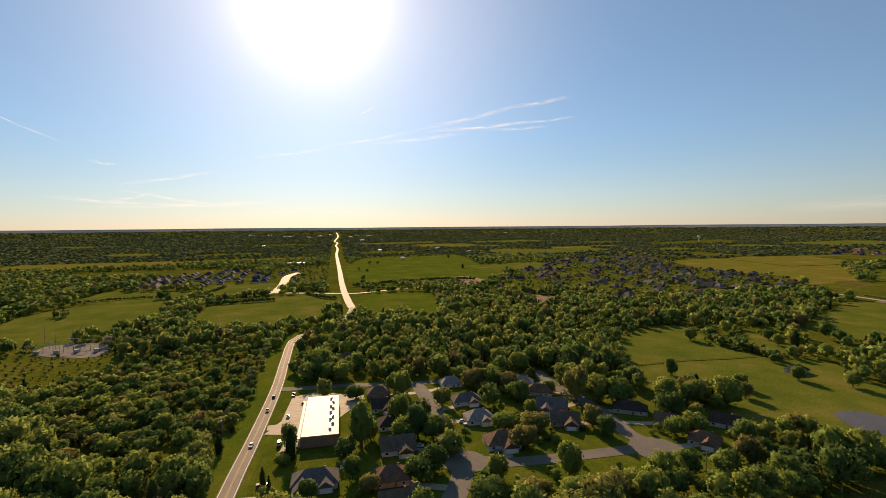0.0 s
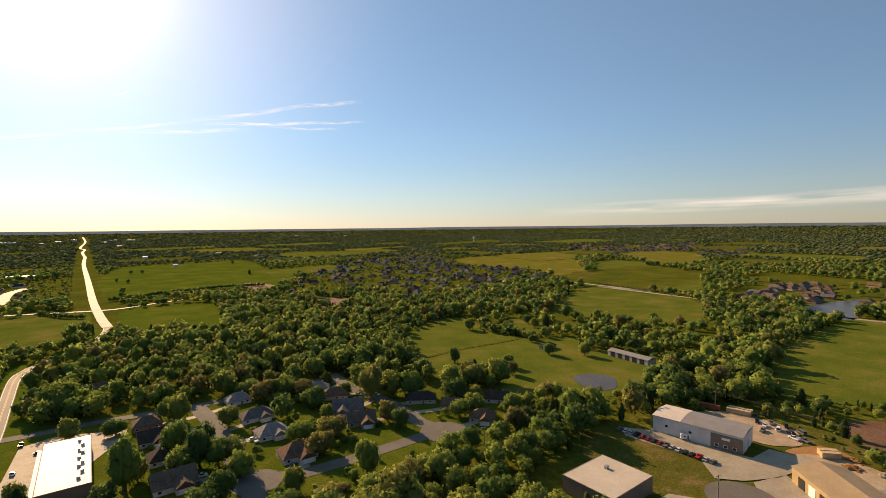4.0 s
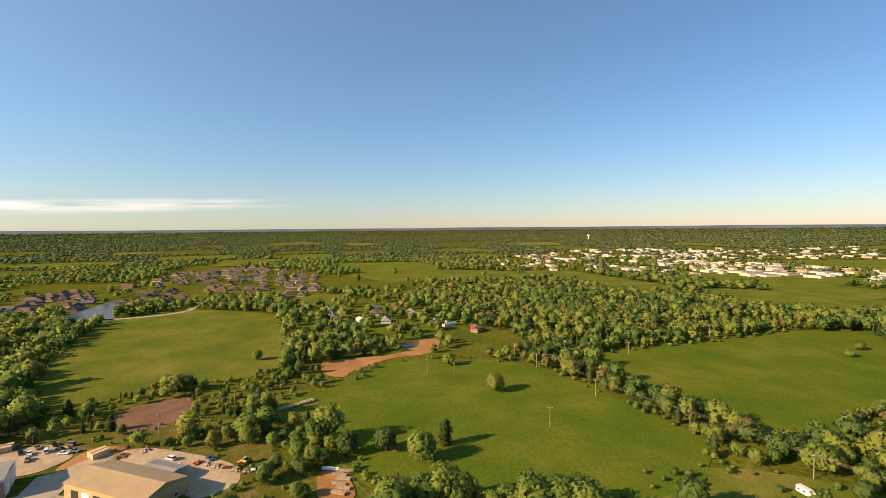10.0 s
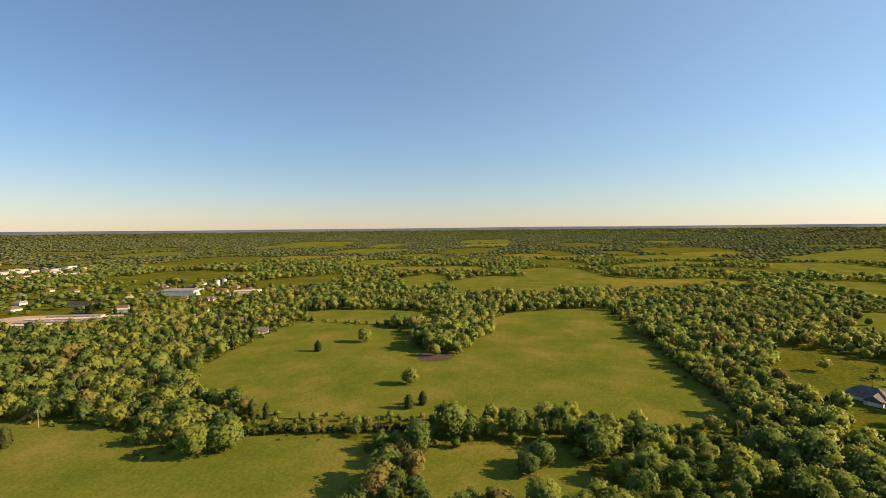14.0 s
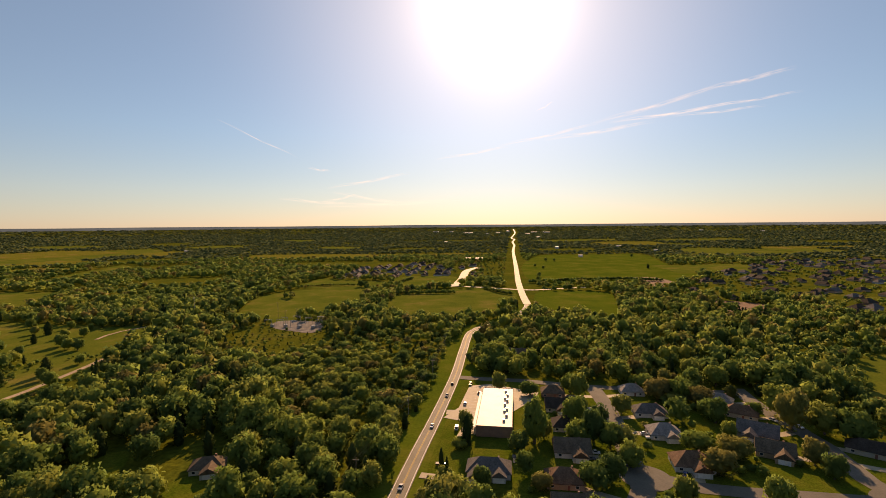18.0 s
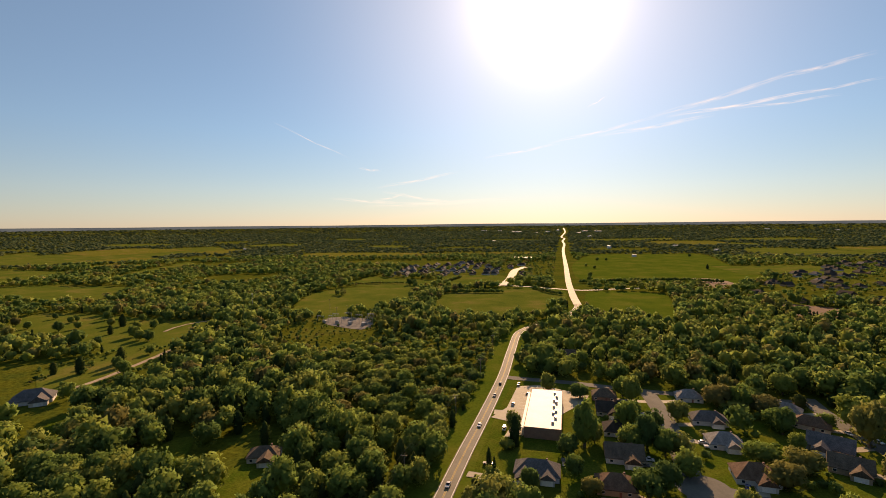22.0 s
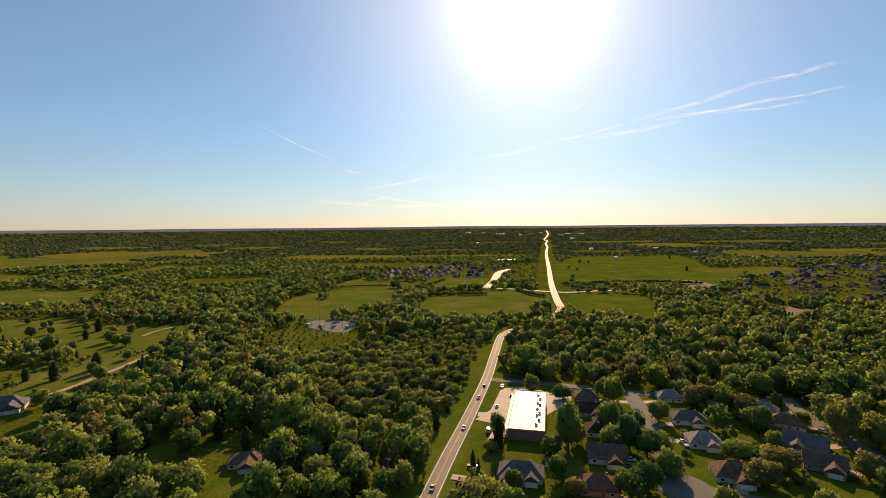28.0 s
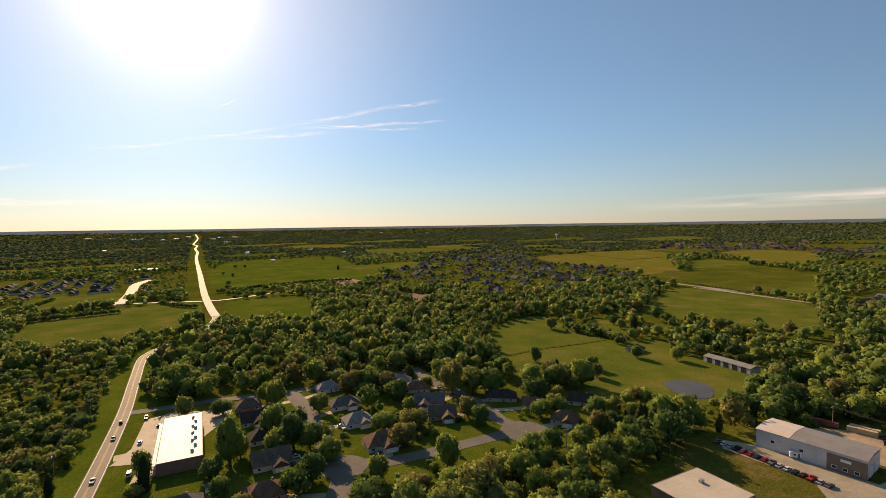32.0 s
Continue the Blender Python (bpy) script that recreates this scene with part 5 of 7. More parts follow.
for k, (x, y, t) in enumerate(((-393, -424, 20), (-401, -398, 30), (-432, -450, 10), (-398, -358, 40), (-390, -462, 15), (-358, -306, 35))):
    house(x, y, t + 90 * (k % 2), 15, 10, (4, 1, 3, 0)[k % 4], (3, 0, 3)[k % 3], k % 2 == 0, None, words((4, 1, 3, 0)[k % 4], (3, 0, 3)[k % 3], k % 2 == 0, "at the wood's edge"), 2)


def scatter_houses(poly, gap, seed, label, group, turn=0.2, roofs=(0, 2, 2, 3), walls=(0, 1, 4, 3), limit=140, size=1.0, single=26):
    """Detached houses on staggered streets in a plan outline: the nearest as things, the rest joined."""
    rng = np.random.RandomState(seed)
    xs, ys = [p[0] for p in poly], [p[1] for p in poly]
    g = np.arange(-700, 700, gap)
    gx, gy = [q.ravel() for q in np.meshgrid(g, g * 0.9)]
    gx, gy = gx + rng.uniform(-0.22, 0.22, len(gx)) * gap, gy + rng.uniform(-0.22, 0.22, len(gx)) * gap
    x = gx * math.cos(turn) - gy * math.sin(turn) + sum(xs) / len(xs)
    y = gx * math.sin(turn) + gy * math.cos(turn) + sum(ys) / len(ys)
    ok = inside(x, y, poly)
    for p in CLEAR:
        ok &= ~inside(x, y, p)
    for line, dist in ROADS:
        ok &= ~near_line(x, y, line, dist + 5)
    spots = [(a, b) for a, b in zip(x[ok], y[ok])]
    rng.shuffle(spots)
    spots = sorted(spots[:limit], key=lambda q: math.hypot(*q))
    v, f, mats = [], [], []
    for k, (x, y) in enumerate(spots):
        r, w = rng.choice(roofs), rng.choice(walls)
        face, wide, deep, hip, wing = math.degrees(turn) + rng.choice((0, 90, 180, 270)) + rng.uniform(-12, 12), rng.uniform(13, 18) * size, rng.uniform(10, 13) * size, rng.rand() < 0.7, rng.rand() < 0.6
        if k < single:
            house(x, y, face, wide, deep, r, w, hip, (rng.uniform(-3, 3), 7, 4) if wing else None, words(r, w, True, "in far estate"), 1, 3.0, 0.68, group=group)
            continue
        HOUSE_SPOTS.append((x, y, max(wide, deep) * 0.5 + 4.2))
        top = deep / 2 * 0.68
        m = pose(x, y, height(x, y) + 0.15, 0, 0, face) @ Matrix.Diagonal((1 / PLAN, 1 / PLAN, 1 / PLAN, 1))
        for me, slot in ((wall_mesh("wall", wide, deep, 3.0, WALLS[w], 0 if hip else top * 0.96), len(ROOFS) + w), (roof_mesh("roof", wide, deep, 3.02, top + 0.25, ROOFS[r], hip), r)):
            at = len(v)
            v += [tuple(m @ q.co) for q in me.vertices]
            f += [tuple(at + i for i in q.vertices) for q in me.polygons]
            mats += [slot] * len(me.polygons)
            bpy.data.meshes.remove(me)
    if f:
        me = mesh_of("distant_houses", v, f, ROOFS[0])
        for q in ROOFS[1:] + WALLS:
            me.materials.append(q)
        me.polygons.foreach_set("material_index", mats)
        tagged(new("distant_houses", me), "shingle-roofed houses of a distant estate", "houses", kind="stuff")


scatter_houses([(42, 641), (163, 1012), (324, 1377), (634, 1583), (625, 1168), (623, 849), (532, 704), (428, 691), (317, 608), (218, 604), (207, 696), (117, 679)], 25, 1, "", "houses of the wooded estate", 0.5, (2, 2, 1, 2), (1, 4, 1, 2), 190, 1.1, 60)
scatter_houses([(569, 412), (655, 429), (768, 446), (836, 438), (756, 363), (628, 330), (582, 339), (563, 361)], 17, 2, "", "houses by the lake", 0.1, (0, 3, 2, 1), (1, 0, 1, 2), 44, 1.0)
scatter_houses([(658, 298), (772, 320), (842, 282), (691, 221), (641, 257)], 18, 15, "", "houses by the lake", 0.1, (0, 3, 2, 0), (1, 0, 1, 2), 16, 1.0)
scatter_houses([(853, 400), (1127, 377), (1257, 262), (1074, 89), (720, 55), (669, 99), (774, 161), (780, 221), (869, 302)], 22, 14, "", "houses behind the lake", 0.1, (0, 3, 0, 1), (0, 1, 0, 1), 110, 1.1)
scatter_houses([(-477, 736), (-566, 958), (-505, 1013), (-463, 1119), (-343, 953), (-326, 1079), (-238, 786), (-320, 800), (-395, 769)], 24, 3, "", "houses beyond the meadow", 0.3, (2, 1, 2, 2), (4, 3, 0, 1), 85, 1.0)
scatter_houses([(430, 20), (560, 60), (620, 40), (600, -70), (440, -80)], 46, 4, "", "houses beyond the big meadow", 0.1, (4, 1, 0, 4), (3, 0, 1, 3), 7)
scatter_houses([(-200, -720), (-420, -420), (-620, -540), (-680, -740), (-420, -920)], 44, 5, "", "houses behind the woods", 0.3, (4, 1, 0, 3), (3, 0, 1, 3), 28)


FAR_ROOFS = ((M_ROOF_WHITE, "pale-roofed"), (M_ROOF_GREY, "grey-roofed"), (ROOFS[4], "grey shingled"), (ROOFS[0], "brown-roofed"), (M_ROOF_CREAM, "cream-roofed"), (M_ROOF_TAN, "tan-roofed"))


def scatter_halls(poly, gap, seed, limit):
    """Large pale-roofed shops and plants of a far commercial district."""
    rng = np.random.RandomState(seed)
    cx, cy = sum(p[0] for p in poly) / len(poly), sum(p[1] for p in poly) / len(poly)
    g = np.arange(-1400, 1400, gap)
    x, y = [q.ravel() for q in np.meshgrid(g, g)]
    x, y = cx + x + rng.uniform(-0.3, 0.3, len(x)) * gap, cy + y + rng.uniform(-0.3, 0.3, len(x)) * gap
    ok = inside(x, y, poly)
    for p in CLEAR:
        ok &= ~inside(x, y, p)
    spots = [(a, b) for a, b in zip(x[ok], y[ok])]
    rng.shuffle(spots)
    for a, b in spots[:limit]:
        big, (roof_m, word) = rng.rand() < 0.12, FAR_ROOFS[rng.randint(6)]
        hall("commercial_building", a, b, rng.uniform(-10, 20), rng.uniform(45, 75) if big else rng.uniform(11, 30), rng.uniform(20, 32) if big else rng.uniform(8, 15),
             rng.uniform(3.2, 5.5), WALLS[rng.choice((0, 4, 1, 0))], roof_m, word + " commercial building in a far town", rng.choice((0, 0, 1.5)))


scatter_houses([(1152, 1428), (1531, 1159), (1933, 1464), (1360, 1685)], 46, 16, "", "houses of the outer estate", 0.2, (2, 3, 0, 2), (1, 2, 4, 0), 60, 1.5)
scatter_houses([(1322, 1378), (1629, 1355), (1675, 1062), (1405, 910), (1353, 1219), (1155, 1205)], 52, 6, "", "houses of the outer estate", 0.4, (2, 3, 0, 2), (1, 2, 4, 0), 40, 1.5)
scatter_houses([(-730, -2009), (-1023, -1754), (-907, -1567), (-682, -1707)], 52, 9, "", "red roofs of the far town", 0.4, (3, 3, 0), (1, 0), 24, 1.5)
scatter_halls([(1315, -295), (1470, -457), (1760, -847), (1746, -1141), (1661, -1399), (813, -687), (821, -567), (932, -439), (1088, -294)], 44, 7, 150)
scatter_halls([(1611, -1227), (1586, -1447), (1576, -1954), (1018, -1446), (1187, -1082), (1233, -938)], 58, 10, 62)
scatter_halls([(1167, -887), (982, -1018), (696, -1098), (496, -1117), (467, -837), (719, -825), (783, -669), (890, -676)], 44, 11, 85)
scatter_halls([(-130, -1609), (-318, -1675), (-463, -1512), (-449, -1330), (-268, -1210), (-164, -1314)], 50, 8, 42)
scatter_halls([(-510, -1464), (-716, -1426), (-894, -1328), (-715, -1062), (-561, -1163), (-437, -1254)], 50, 12, 44)
scatter_halls([(-366, -775), (-260, -700), (-230, -600), (-300, -640), (-420, -800)], 40, 13, 8)


for x, y, w in [(-1303, 3285, 41), (-1025, 3194, 67), (-800, 3438, 24), (-588, 3318, 39), (-505, 3321, 47), (-594, 3118, 29), (-1189, 3307, 24), (-856, 3083, 22), (-819, 2197, 13), (-464, 2761, 19), (-242, 1854, 13), (-819, 3227, 31)]:
    hall("commercial_building", x, y, 14, w, 30, 9, WALLS[3], M_ROOF_WHITE, "white commercial building at the far end of the highway", 0)
for x, y, w in [(-1534, 1336, 9), (-120, 1431, 11), (-22, 2014, 23), (100, 1777, 16), (470, 3584, 25), (781, 3396, 32)]:
    hall("barn", x, y, 14, w, 12, 5, WALLS[3], M_ROOF_WHITE, "white barn on a far farm", 2.0, "barn")
hall("warehouse", -375, 1231, 15, 48, 16, 6, M_METAL_WHITE, M_ROOF_WHITE, "long white hall beside far fields", 1.0)


# ---------------------------------------------------------------- vehicles
def profile_mesh(name, side, half, inset, material):
    """A body swept across its width: side outline as (x, z) points; inset narrows points above the waist."""
    n = len(side)
    v = [(x, s * (half - (inset if z > 0.95 else 0)), z) for s in (-1, 1) for x, z in side]
    f = [tuple(range(n)), tuple(range(2 * n - 1, n - 1, -1))] + [(i, n + i, n + (i + 1) % n, (i + 1) % n) for i in range(n)]
    me = mesh_of(name, v, f, material)
    bm = bmesh.new()
    bm.from_mesh(me)
    bmesh.ops.recalc_face_normals(bm, faces=list(bm.faces))
    bmesh.ops.bevel(bm, geom=list(bm.edges), offset=0.04, segments=1, affect="EDGES")
    bm.to_mesh(me)
    bm.free()
    return me


def wheel_mesh():
    bm = bmesh.new()
    bmesh.ops.create_cone(bm, cap_ends=True, segments=14, radius1=0.33, radius2=0.33, depth=0.24)
    bmesh.ops.bevel(bm, geom=[e for e in bm.edges if abs(e.verts[0].co.z - e.verts[1].co.z) < 0.01], offset=0.04, segments=1, affect="EDGES")
    bmesh.ops.rotate(bm, verts=bm.verts, matrix=Matrix.Rotation(math.pi / 2, 3, "X"))
    me = bpy.data.meshes.new("wheel")
    bm.to_mesh(me)
    bm.free()
    me.materials.append(M_RUBBER)
    return me


WHEEL, RIM = wheel_mesh(), None
RIM = tube("rim", 0.19, 0.17, 0.27, M_STEEL, 10)
LAMP = bevelled("headlight", 0.06, 0.36, 0.16, plain("lamp_glass", (0.8, 0.8, 0.76), 0.15))
TAIL = bevelled("tail_light", 0.06, 0.34, 0.18, plain("red_lamp_glass", (0.4, 0.02, 0.02), 0.2))
BODY_SIDE = {
    "car": [(-2.2, 0.3), (-2.2, 0.85), (-1.2, 0.95), (1.0, 0.93), (2.15, 0.78), (2.2, 0.3)],
    "pickup": [(-2.7, 0.42), (-2.7, 1.05), (-0.3, 1.08), (1.3, 1.08), (2.6, 0.98), (2.65, 0.42)],
    "van": [(-2.5, 0.35), (-2.5, 1.1), (1.6, 1.1), (2.4, 0.95), (2.45, 0.35)],
}
CAB_SIDE = {
    "car": [(-1.75, 0.9), (-1.15, 1.42), (0.25, 1.45), (1.0, 0.9)],
    "pickup": [(-0.45, 1.05), (-0.35, 1.75), (0.9, 1.78), (1.5, 1.05)],
    "van": [(-2.45, 1.05), (-2.4, 2.0), (1.0, 2.0), (1.7, 1.05)],
}
ROOF_SIDE = {"car": [(-1.15, 1.42), (-1.0, 1.48), (0.15, 1.5), (0.3, 1.43)], "pickup": [(-0.4, 1.74), (-0.3, 1.82), (0.8, 1.84), (0.92, 1.76)], "van": [(-2.42, 1.98), (-2.3, 2.1), (0.9, 2.1), (1.02, 1.98)]}
CARS = {}


def vehicle(style, paint, x, y, turn, label, z=0.3, group=""):
    key = (style, paint)
    m = pose(x, y, height(x, y) + z, 0, 0, turn)
    if key in CARS:
        return tagged(copy_thing(CARS[key], m), label, "vehicle", group or " ")
    e = thing(style if style != "car" else "parked_car", label, "vehicle", m, group or " ")
    half = 0.92 if style == "car" else 1.0
    body = part("body", profile_mesh("body", BODY_SIDE[style], half, 0.05, PAINTS[paint]), e)
    part("cabin_glass", profile_mesh("cabin_glass", CAB_SIDE[style], half - 0.06, 0.12, M_GLASS), e)
    part("roof", profile_mesh("roof", ROOF_SIDE[style], half - 0.1, 0.1, PAINTS[paint]), e)
    ax = {"car": 1.35, "pickup": 1.7, "van": 1.5}[style]
    for sx in (-ax, ax):
        for s in (-1, 1):
            w = part("wheel", WHEEL, e, pose(sx, s * (half - 0.1), 0.33))
            part("rim", RIM, w, pose(0, 0, 0, 90) @ Matrix.Translation((0, 0, -0.135)))
    end = BODY_SIDE[style][-1][0]
    for s in (-1, 1):
        part("headlight", LAMP, body, pose(end - 0.04, s * 0.62, 0.6))
        part("tail_light", TAIL, body, pose(-end + 0.02, s * 0.66, 0.68))
    CARS[key] = e
    return e


def road_turn(x, y):
    """The highway's direction beside a spot."""
    q = min(zip(glide(HIGHWAY), glide(HIGHWAY)[1:]), key=lambda ab: (ab[0] - Vector((x, y))).length)
    d = q[1] - q[0]
    return math.degrees(math.atan2(d.y, d.x))


MOVING = [(0.4, -210, 0, "silver"), (8.6, -246, 180, "white"), (14.6, -276, 0, "grey"), (22.1, -313, 0, "silver"), (34.1, -372, 180, "grey"), (37.3, -372, 0, "white"), (42.3, -399, 180, "yellow"), (45.3, -415, 180, "red"), (-84.1, 205, 180, "white"), (-91.5, 245, 180, "grey"), (-95.3, 265, 0, "black"), (-74.8, 152, 180, "silver")]
for x, y, flip, paint in MOVING:
    vehicle("van" if paint == "yellow" else "car", paint, x, y, road_turn(x, y) + flip, "%s car on the highway lane" % paint, 0.36, "traffic on the highway")
LOT = ("grey", "white", "silver", "black", "red", "red", "black", "red", "grey", "silver", "white", "black", "black", "red", "silver", "grey")
for k, paint in enumerate(LOT):
    t = k / (len(LOT) - 1)
    vehicle("pickup" if k % 5 == 3 else "car", paint, 164.6 + 9.4 * t, 165.5 - 39.5 * t, 14 + 4 * ((k * 7) % 3 - 1), "%s car parked in a row before the warehouse" % paint, 0.3, "cars in the warehouse row")
for style, paint, x, y, turn in (
        ("van", "white", -72.4, 206.7, 100), ("car", "white", -78.3, 237.2, 100), ("pickup", "black", -85, 268, 100), ("car", "black", -74.9, 255, 10), ("pickup", "black", -67, 172.7, 15),
        ("pickup", "white", 11.5, 226, 20), ("car", "white", 9, 229.5, 15), ("car", "white", 22.5, 238, 40), ("pickup", "white", -11, 203, 10), ("car", "grey", -12, 197.5, 15), ("car", "white", -3, 197, 100),
        ("car", "blue", 22, 196.5, 80), ("car", "white", 67, 266, -60), ("car", "white", 76, 261, -60), ("car", "white", 104, 248, 10), ("pickup", "black", 177.5, 86.8, 145), ("pickup", "red", 175.4, 83.2, 148),
        ("pickup", "white", 203.3, 72, 50), ("pickup", "red", 146.2, 107.5, 70), ("car", "red", 152.5, 84.5, 20), ("car", "blue", 153, 88, 20), ("car", "red", 143, 83.5, 20), ("car", "black", 142, 79, 20),
        ("pickup", "white", 227, 139, 30), ("pickup", "black", 229, 143.5, 35), ("van", "white", 228.5, 133.5, 25), ("pickup", "white", 225, 125, 80), ("pickup", "grey", 226.5, 121.5, 75), ("pickup", "white", 29.6, -198, 5),
        ("pickup", "black", 235, 148, 30), ("pickup", "grey", 233, 139.5, 40), ("pickup", "black", 235, 134, 40), ("van", "grey", 234, 127, 70), ("pickup", "black", 240, 147, 30), ("pickup", "grey", 221, 136, 20), ("car", "black", 230, 129, 70),
        ("pickup", "blue", 208, 62, 40), ("pickup", "black", 145, 80, 20), ("van", "white", 211, 78, 60), ("car", "white", 118, -563, 0), ("car", "white", 110, -565, 0), ("car", "silver", 100, -567, 0), ("car", "white", 90, -569, 0), ("car", "grey", 26, -420, 80), ("car", "black", 29, -430, 80), ("pickup", "red", 33, -452, 80), ("car", "white", 36, -440, 80), ("car", "silver", 24, -440, 80),
        ("car", "white", 104.7, -134.4, 40), ("car", "silver", 92.3, -142.9, 60), ("pickup", "white", 110.1, -184, 10), ("pickup", "yellow", 112.6, -154, 20), ("car", "blue", 32, -464, 60), ("car", "white", 29, -470, 60), ("car", "red", 27, -480, 60)):
    vehicle(style, paint, x, y, turn, "%s %s parked on the yard" % (paint, "pickup truck" if style == "pickup" else style), 0.3)


# ---------------------------------------------------------------- poles and lines
POLE_MAST = tube("mast", 0.19, 0.12, 11.0, M_POLE_WOOD, 8)
POLE_ARM = bevelled("crossarm", 2.6, 0.14, 0.16, M_POLE_WOOD)
INSUL = tube("insulator", 0.07, 0.05, 0.28, M_TRIM, 6)
CAN = tube("transformer", 0.26, 0.26, 0.9, M_STEEL, 10)


def utility_pole(x, y, turn, tall=9.5, can=False):
    e = thing("utility_pole", "weathered wooden utility pole with a crossarm", "utility pole", pose(x, y, height(x, y) + 0.1, 0, 0, turn), "utility poles")
    part("mast", POLE_MAST, e, Matrix.Diagonal((1, 1, tall / 11, 1)))
    arm = part("crossarm", POLE_ARM, e, pose(0, 0.18, tall - 0.7))
    for s in (-1.1, 0.0, 1.1):
        part("insulator", INSUL, arm, pose(s, 0, 0.16))
    if can:
        part("transformer", CAN, e, pose(0.4, 0, tall - 2.6), "grey pole transformer")
    HOUSE_SPOTS.append((x, y, 2.5))


def wire_mesh(a, b, sag, thick=0.022):
    v, f = [], []
    a, b = Vector(a), Vector(b)
    side = Vector((-(b - a).y, (b - a).x, 0)).normalized() * thick
    for i in range(9):
        t = i / 8
        p = a.lerp(b, t) - Vector((0, 0, 4 * sag * t * (1 - t)))
        v += [tuple(p + side), tuple(p - side), tuple(p + Vector((0, 0, thick * 1.7)))]
    for i in range(8):
        for j in range(3):
            f.append((3 * i + j, 3 * i + (j + 1) % 3, 3 * i + 3 + (j + 1) % 3, 3 * i + 3 + j))
    return mesh_of("wire", v, f, M_WIRE)


def power_line(pts, tall, label):
    line = thing("power_line", label, "power line")
    ends = []
    for k, (x, y) in enumerate(pts):
        a, b = pts[max(k - 1, 0)], pts[min(k + 1, len(pts) - 1)]
        turn = frame_turn(a, b) + 90
        utility_pole(x, y, turn, tall, k % 3 == 1)
        m = pose(x, y, height(x, y) + 0.1, 0, 0, turn)
        ends.append([m @ Vector((s, 0.18, tall - 0.25)) for s in (-1.1, 0, 1.1)])
    for a, b in zip(ends, ends[1:]):
        for p, q in zip(a, b):
            part("wire", wire_mesh(p, q, (p - q).length * 0.012), line)


power_line([(30, -400), (18, -336), (8, -282), (-5, -215), (-16, -175), (-32, -110), (-47, -45), (-62, 20), (-77, 85), (-92, 150), (-101, 215), (-114, 280), (-130, 345), (-143, 405)], 9.5, "sagging wires on wooden poles beside the highway")
power_line([(355, -190), (302, -126), (246, -129), (196, -150), (149, -166), (110, -183), (75, -193), (48, -201), (-5, -218)], 9.5, "sagging wires across pasture and back lots")
power_line([(-5, -213), (-50, -226), (-100, -238), (-150, -262)], 9, "thin wires across the pasture")
power_line([(226, 163), (239, 93), (266, 66), (294, -58), (305, -117)], 10, "wires along the hedge behind the workshops")
for x, y, turn, tall in ((302, -42, 0, 11), (330, -110, 30, 11), (327, -147, 30, 12), (322, -195, 30, 10), (365, -245, 30, 11), (354, -288, 30, 12), (212, -88, 75, 10), (152, 108, 0, 9), (140, 165, 0, 12), (96, 172, 0, 12)):
    utility_pole(x, y, turn, tall)


FENCE_POST = tube("post", 0.07, 0.06, 1.35, M_POLE_WOOD, 5)


def fence(pts, label="wire fence on weathered wooden posts"):
    """Posts every few metres with three strands between them."""
    e = thing("fence", label, "fence")
    line = [q for q in glide(pts, 4.5)]
    for q in line:
        part("post", FENCE_POST, e, pose(q.x, q.y, 0.15))
    for a, b in zip(line, line[1:]):
        for z in (0.65, 1.0, 1.35):
            part("strand", wire_mesh((a.x, a.y, z), (b.x, b.y, z), 0.02, 0.015), e)


for pts in ([(262, 24), (233, 18), (204, 11), (181, 4), (168, -2)], [(262, 24), (268, 2), (274, -20)], [(-14, -125), (-13, -188), (-6, -230), (2, -262)], [(24, -282), (40, -360), (52, -440)]):
    fence(pts)
# ---------------------------------------------------------------- yards
def container(x, y, turn, paint, label, w=12.0):
    e = thing("shipping_container", label, "container", pose(x, y, 0.3, 0, 0, turn))
    part("body", bevelled("body", w, 2.45, 2.6, paint, 0.05), e)
    n = int(w / 0.6)
    rib = bevelled("rib", 0.12, 2.56, 2.3, paint)
    for k in range(n):
        part("rib", rib, e, pose(-w / 2 + 0.4 + k * (w - 0.8) / (n - 1), 0, 0.15))
    for s in (-1, 1):
        part("door", bevelled("door", 0.06, 1.1, 2.3, paint, 0.01), e, pose(w / 2 + 0.03, s * 0.58, 0.12))
    HOUSE_SPOTS.append((x, y, 6))


M_RUST = noisy("rust_red_paint", (0.24, 0.06, 0.04), (0.36, 0.12, 0.07), 3, 0.3, 0.7)
M_BUFF = noisy("buff_paint", (0.46, 0.32, 0.18), (0.58, 0.44, 0.26), 3, 0.3, 0.7)
container(225, 166, -65, M_RUST, "rust red shipping container in the yard")
container(231, 154, -65, M_BUFF, "buff shipping container beside parked trucks")
container(234, 155, -65, M_BUFF, "buff shipping container beside parked trucks")
container(220, 108.5, -35, M_BUFF, "buff shipping container on orange soil", 8)
container(222, 110.5, -35, M_BUFF, "buff shipping container on orange soil", 8)


